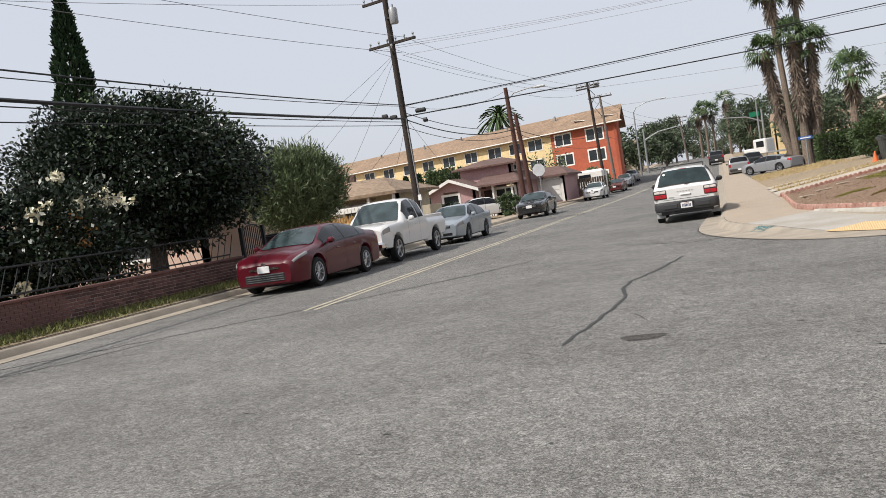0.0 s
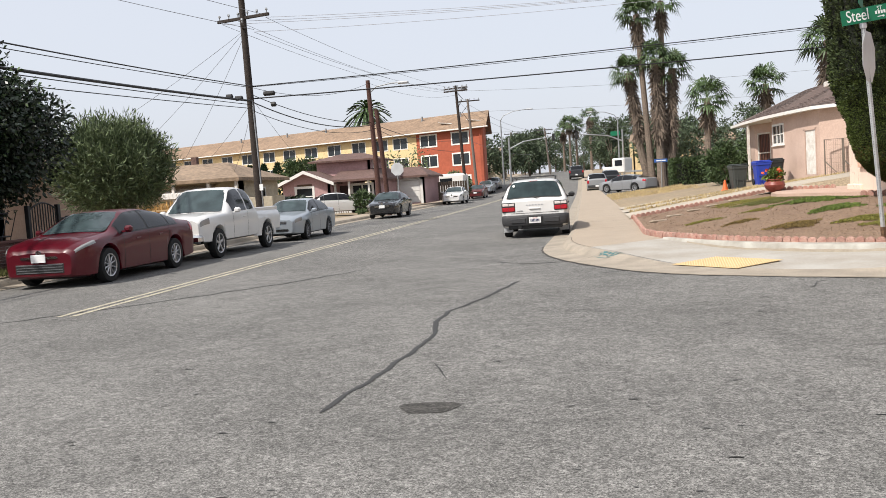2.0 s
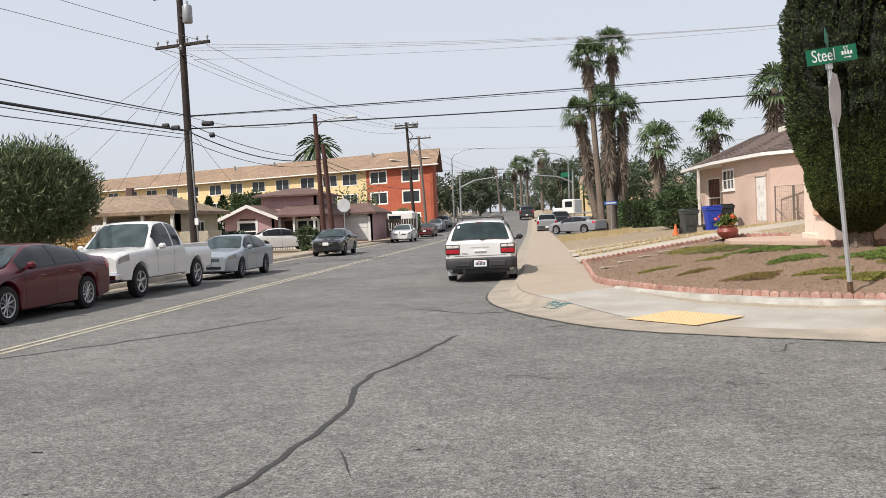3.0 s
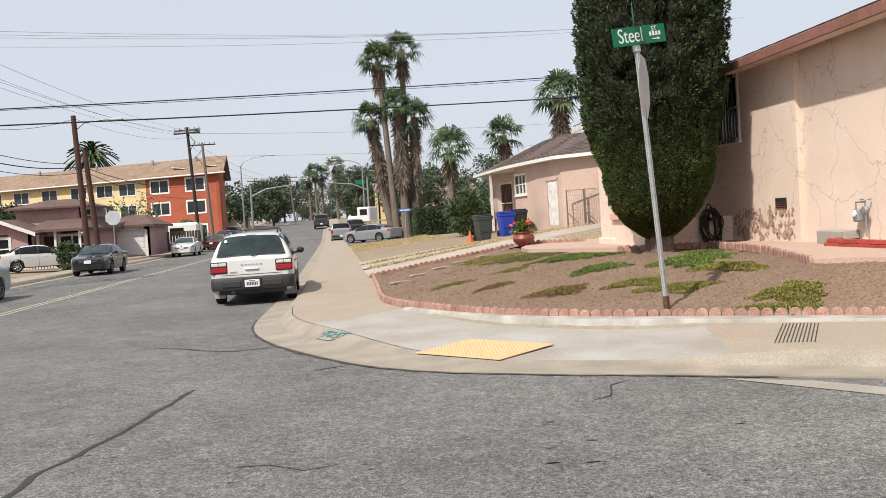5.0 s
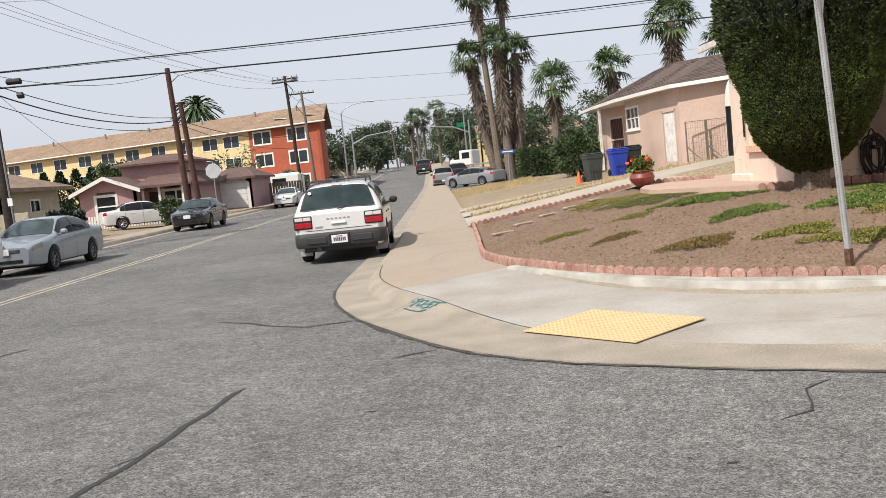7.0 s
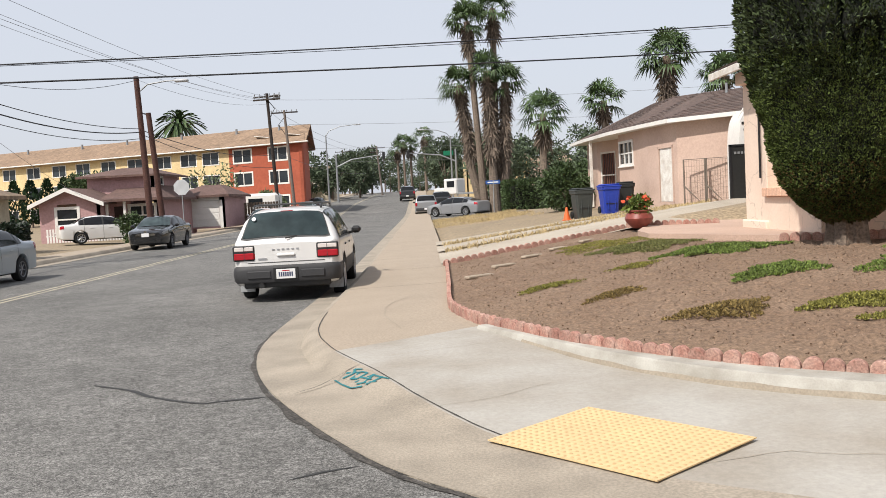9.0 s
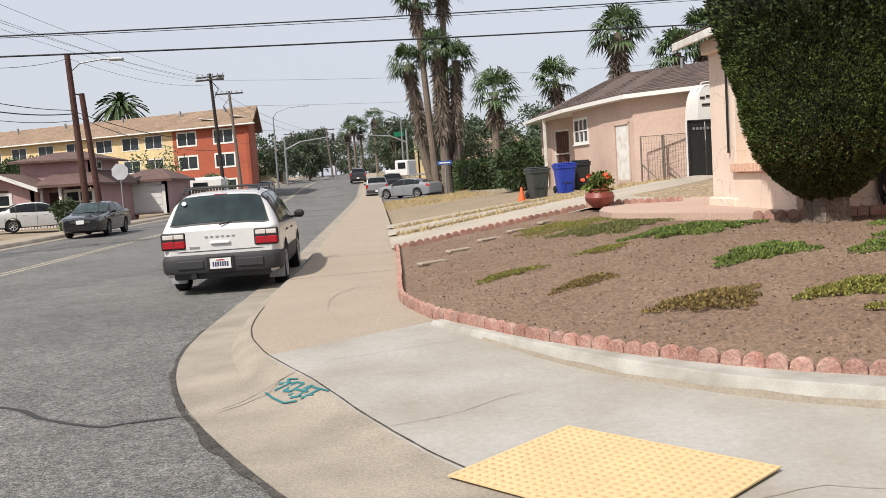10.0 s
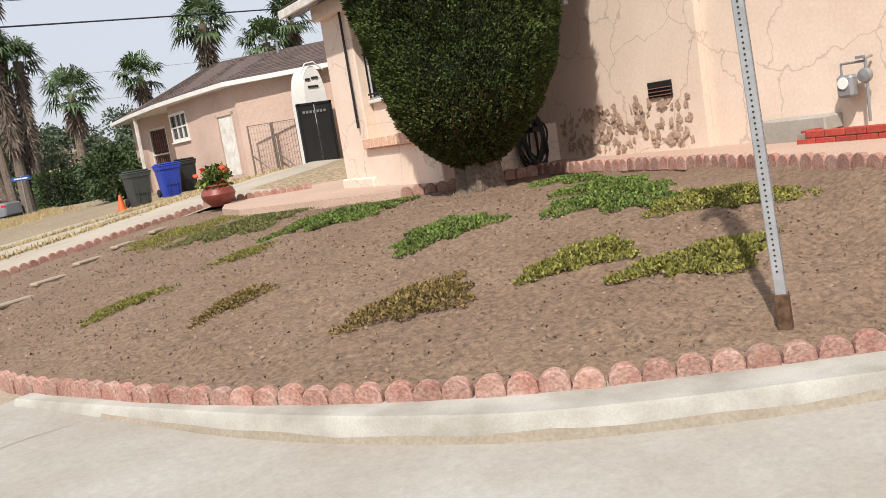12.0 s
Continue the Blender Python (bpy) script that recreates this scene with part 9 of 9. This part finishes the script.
# picket fence before the cream house
pf = thing("picket_fence", "tan wooden picket fence before the cream house", "fence")
pm = Shape().box(-0.045, -0.012, 0, 0.045, 0.012, 1.05, None, 0.004).mesh("picket", PICKET)
for i in range(52):
    ob = part("picket", pm, None, pf)
    ob.matrix_basis = Matrix.Translation((-18.6 + i * 0.125, 28.8 + i * 0.02, 0.38)) @ pose(0, 0, 0, rnd.uniform(-2, 2), rnd.uniform(-1.5, 1.5), 9)
for z in (0.6, 1.2):
    part("rail", Shape().box(-18.7, 28.80, z, -12.1, 28.84, z + 0.07, pose(0, 0, 0, 0, 0, 0)).mesh("rail", PICKET), None, pf)
bx_ = thing("cinder_block_wall", "plain tan block wall beside the wooden pole", "wall")
part("blockwork", Shape().box(-12.1, 30.0, 0.2, -10.4, 30.2, 1.55, None, 0.01), CREAM, bx_)
g_ = 2500
gx, gy = rng.uniform(-16, -12.2, g_), rng.uniform(28.9, 30.6, g_)
tagged(single("tall_dry_grass", leaf_mesh("tall_dry_grass", np.stack([gx, gy, np.full(g_, 0.4)], 1), np.tile([0, 0, 3.0], (g_, 1)), 0.95, mat("ochre_tall_grass", (0.45, 0.27, 0.09), 0.9, island=0.4), 0.08, 9, 0.6), None, "tall ochre dry grass behind the picket fence", "grass"), kind="stuff")
# board fence and white shed past the garage
wf = thing("board_fence", "dark weathered board fence beyond the garage", "fence")
bm3 = Shape().box(-0.09, -0.015, 0, 0.09, 0.015, 1.5, None, 0.004).mesh("board", WOOD_FENCE)
for i in range(30):
    ob = part("board", bm3, None, wf)
    ob.matrix_basis = pose(-13.6 + i * 0.19, 66 + i * 0.12, 0.4, 0, 0, 32)
sh = thing("white_shed", "small white camper trailer behind the board fence", "trailer", pose(-10.2, 73.5, 0.5))
part("body", Shape().box(-1.7, -1.1, 0.3, 1.7, 1.1, 2.1, None, 0.2), WHITE, sh)
part("window", Shape().box(-0.6, -1.12, 1.1, 0.5, -1.09, 1.7), WINDOW, sh)
for k in (-1, 1):
    part("wheel", Shape().lathe([(0.02, 0.08), (0.28, 0.08), (0.3, 0), (0.28, -0.08), (0.02, -0.08)], 16, Matrix.Translation((k * 0.6, -1.0, 0.1)) @ pose(0, 0, 0, 90, 0, 0)), RUBBER, sh)
wp = thing("white_picket_fence", "low white picket fence before the pink house", "fence")
bm4 = Shape().box(-0.05, -0.012, 0, 0.05, 0.012, 0.75, None, 0.004).mesh("picket", WHITE)
for i in range(26):
    ob = part("picket", bm4, None, wp)
    ob.matrix_basis = pose(-17.5 + i * 0.16, 51.3, 0.16)
part("rail", Shape().box(-17.6, 51.32, 0.5, -13.4, 51.35, 0.57).mesh("rail", WHITE), None, wp)
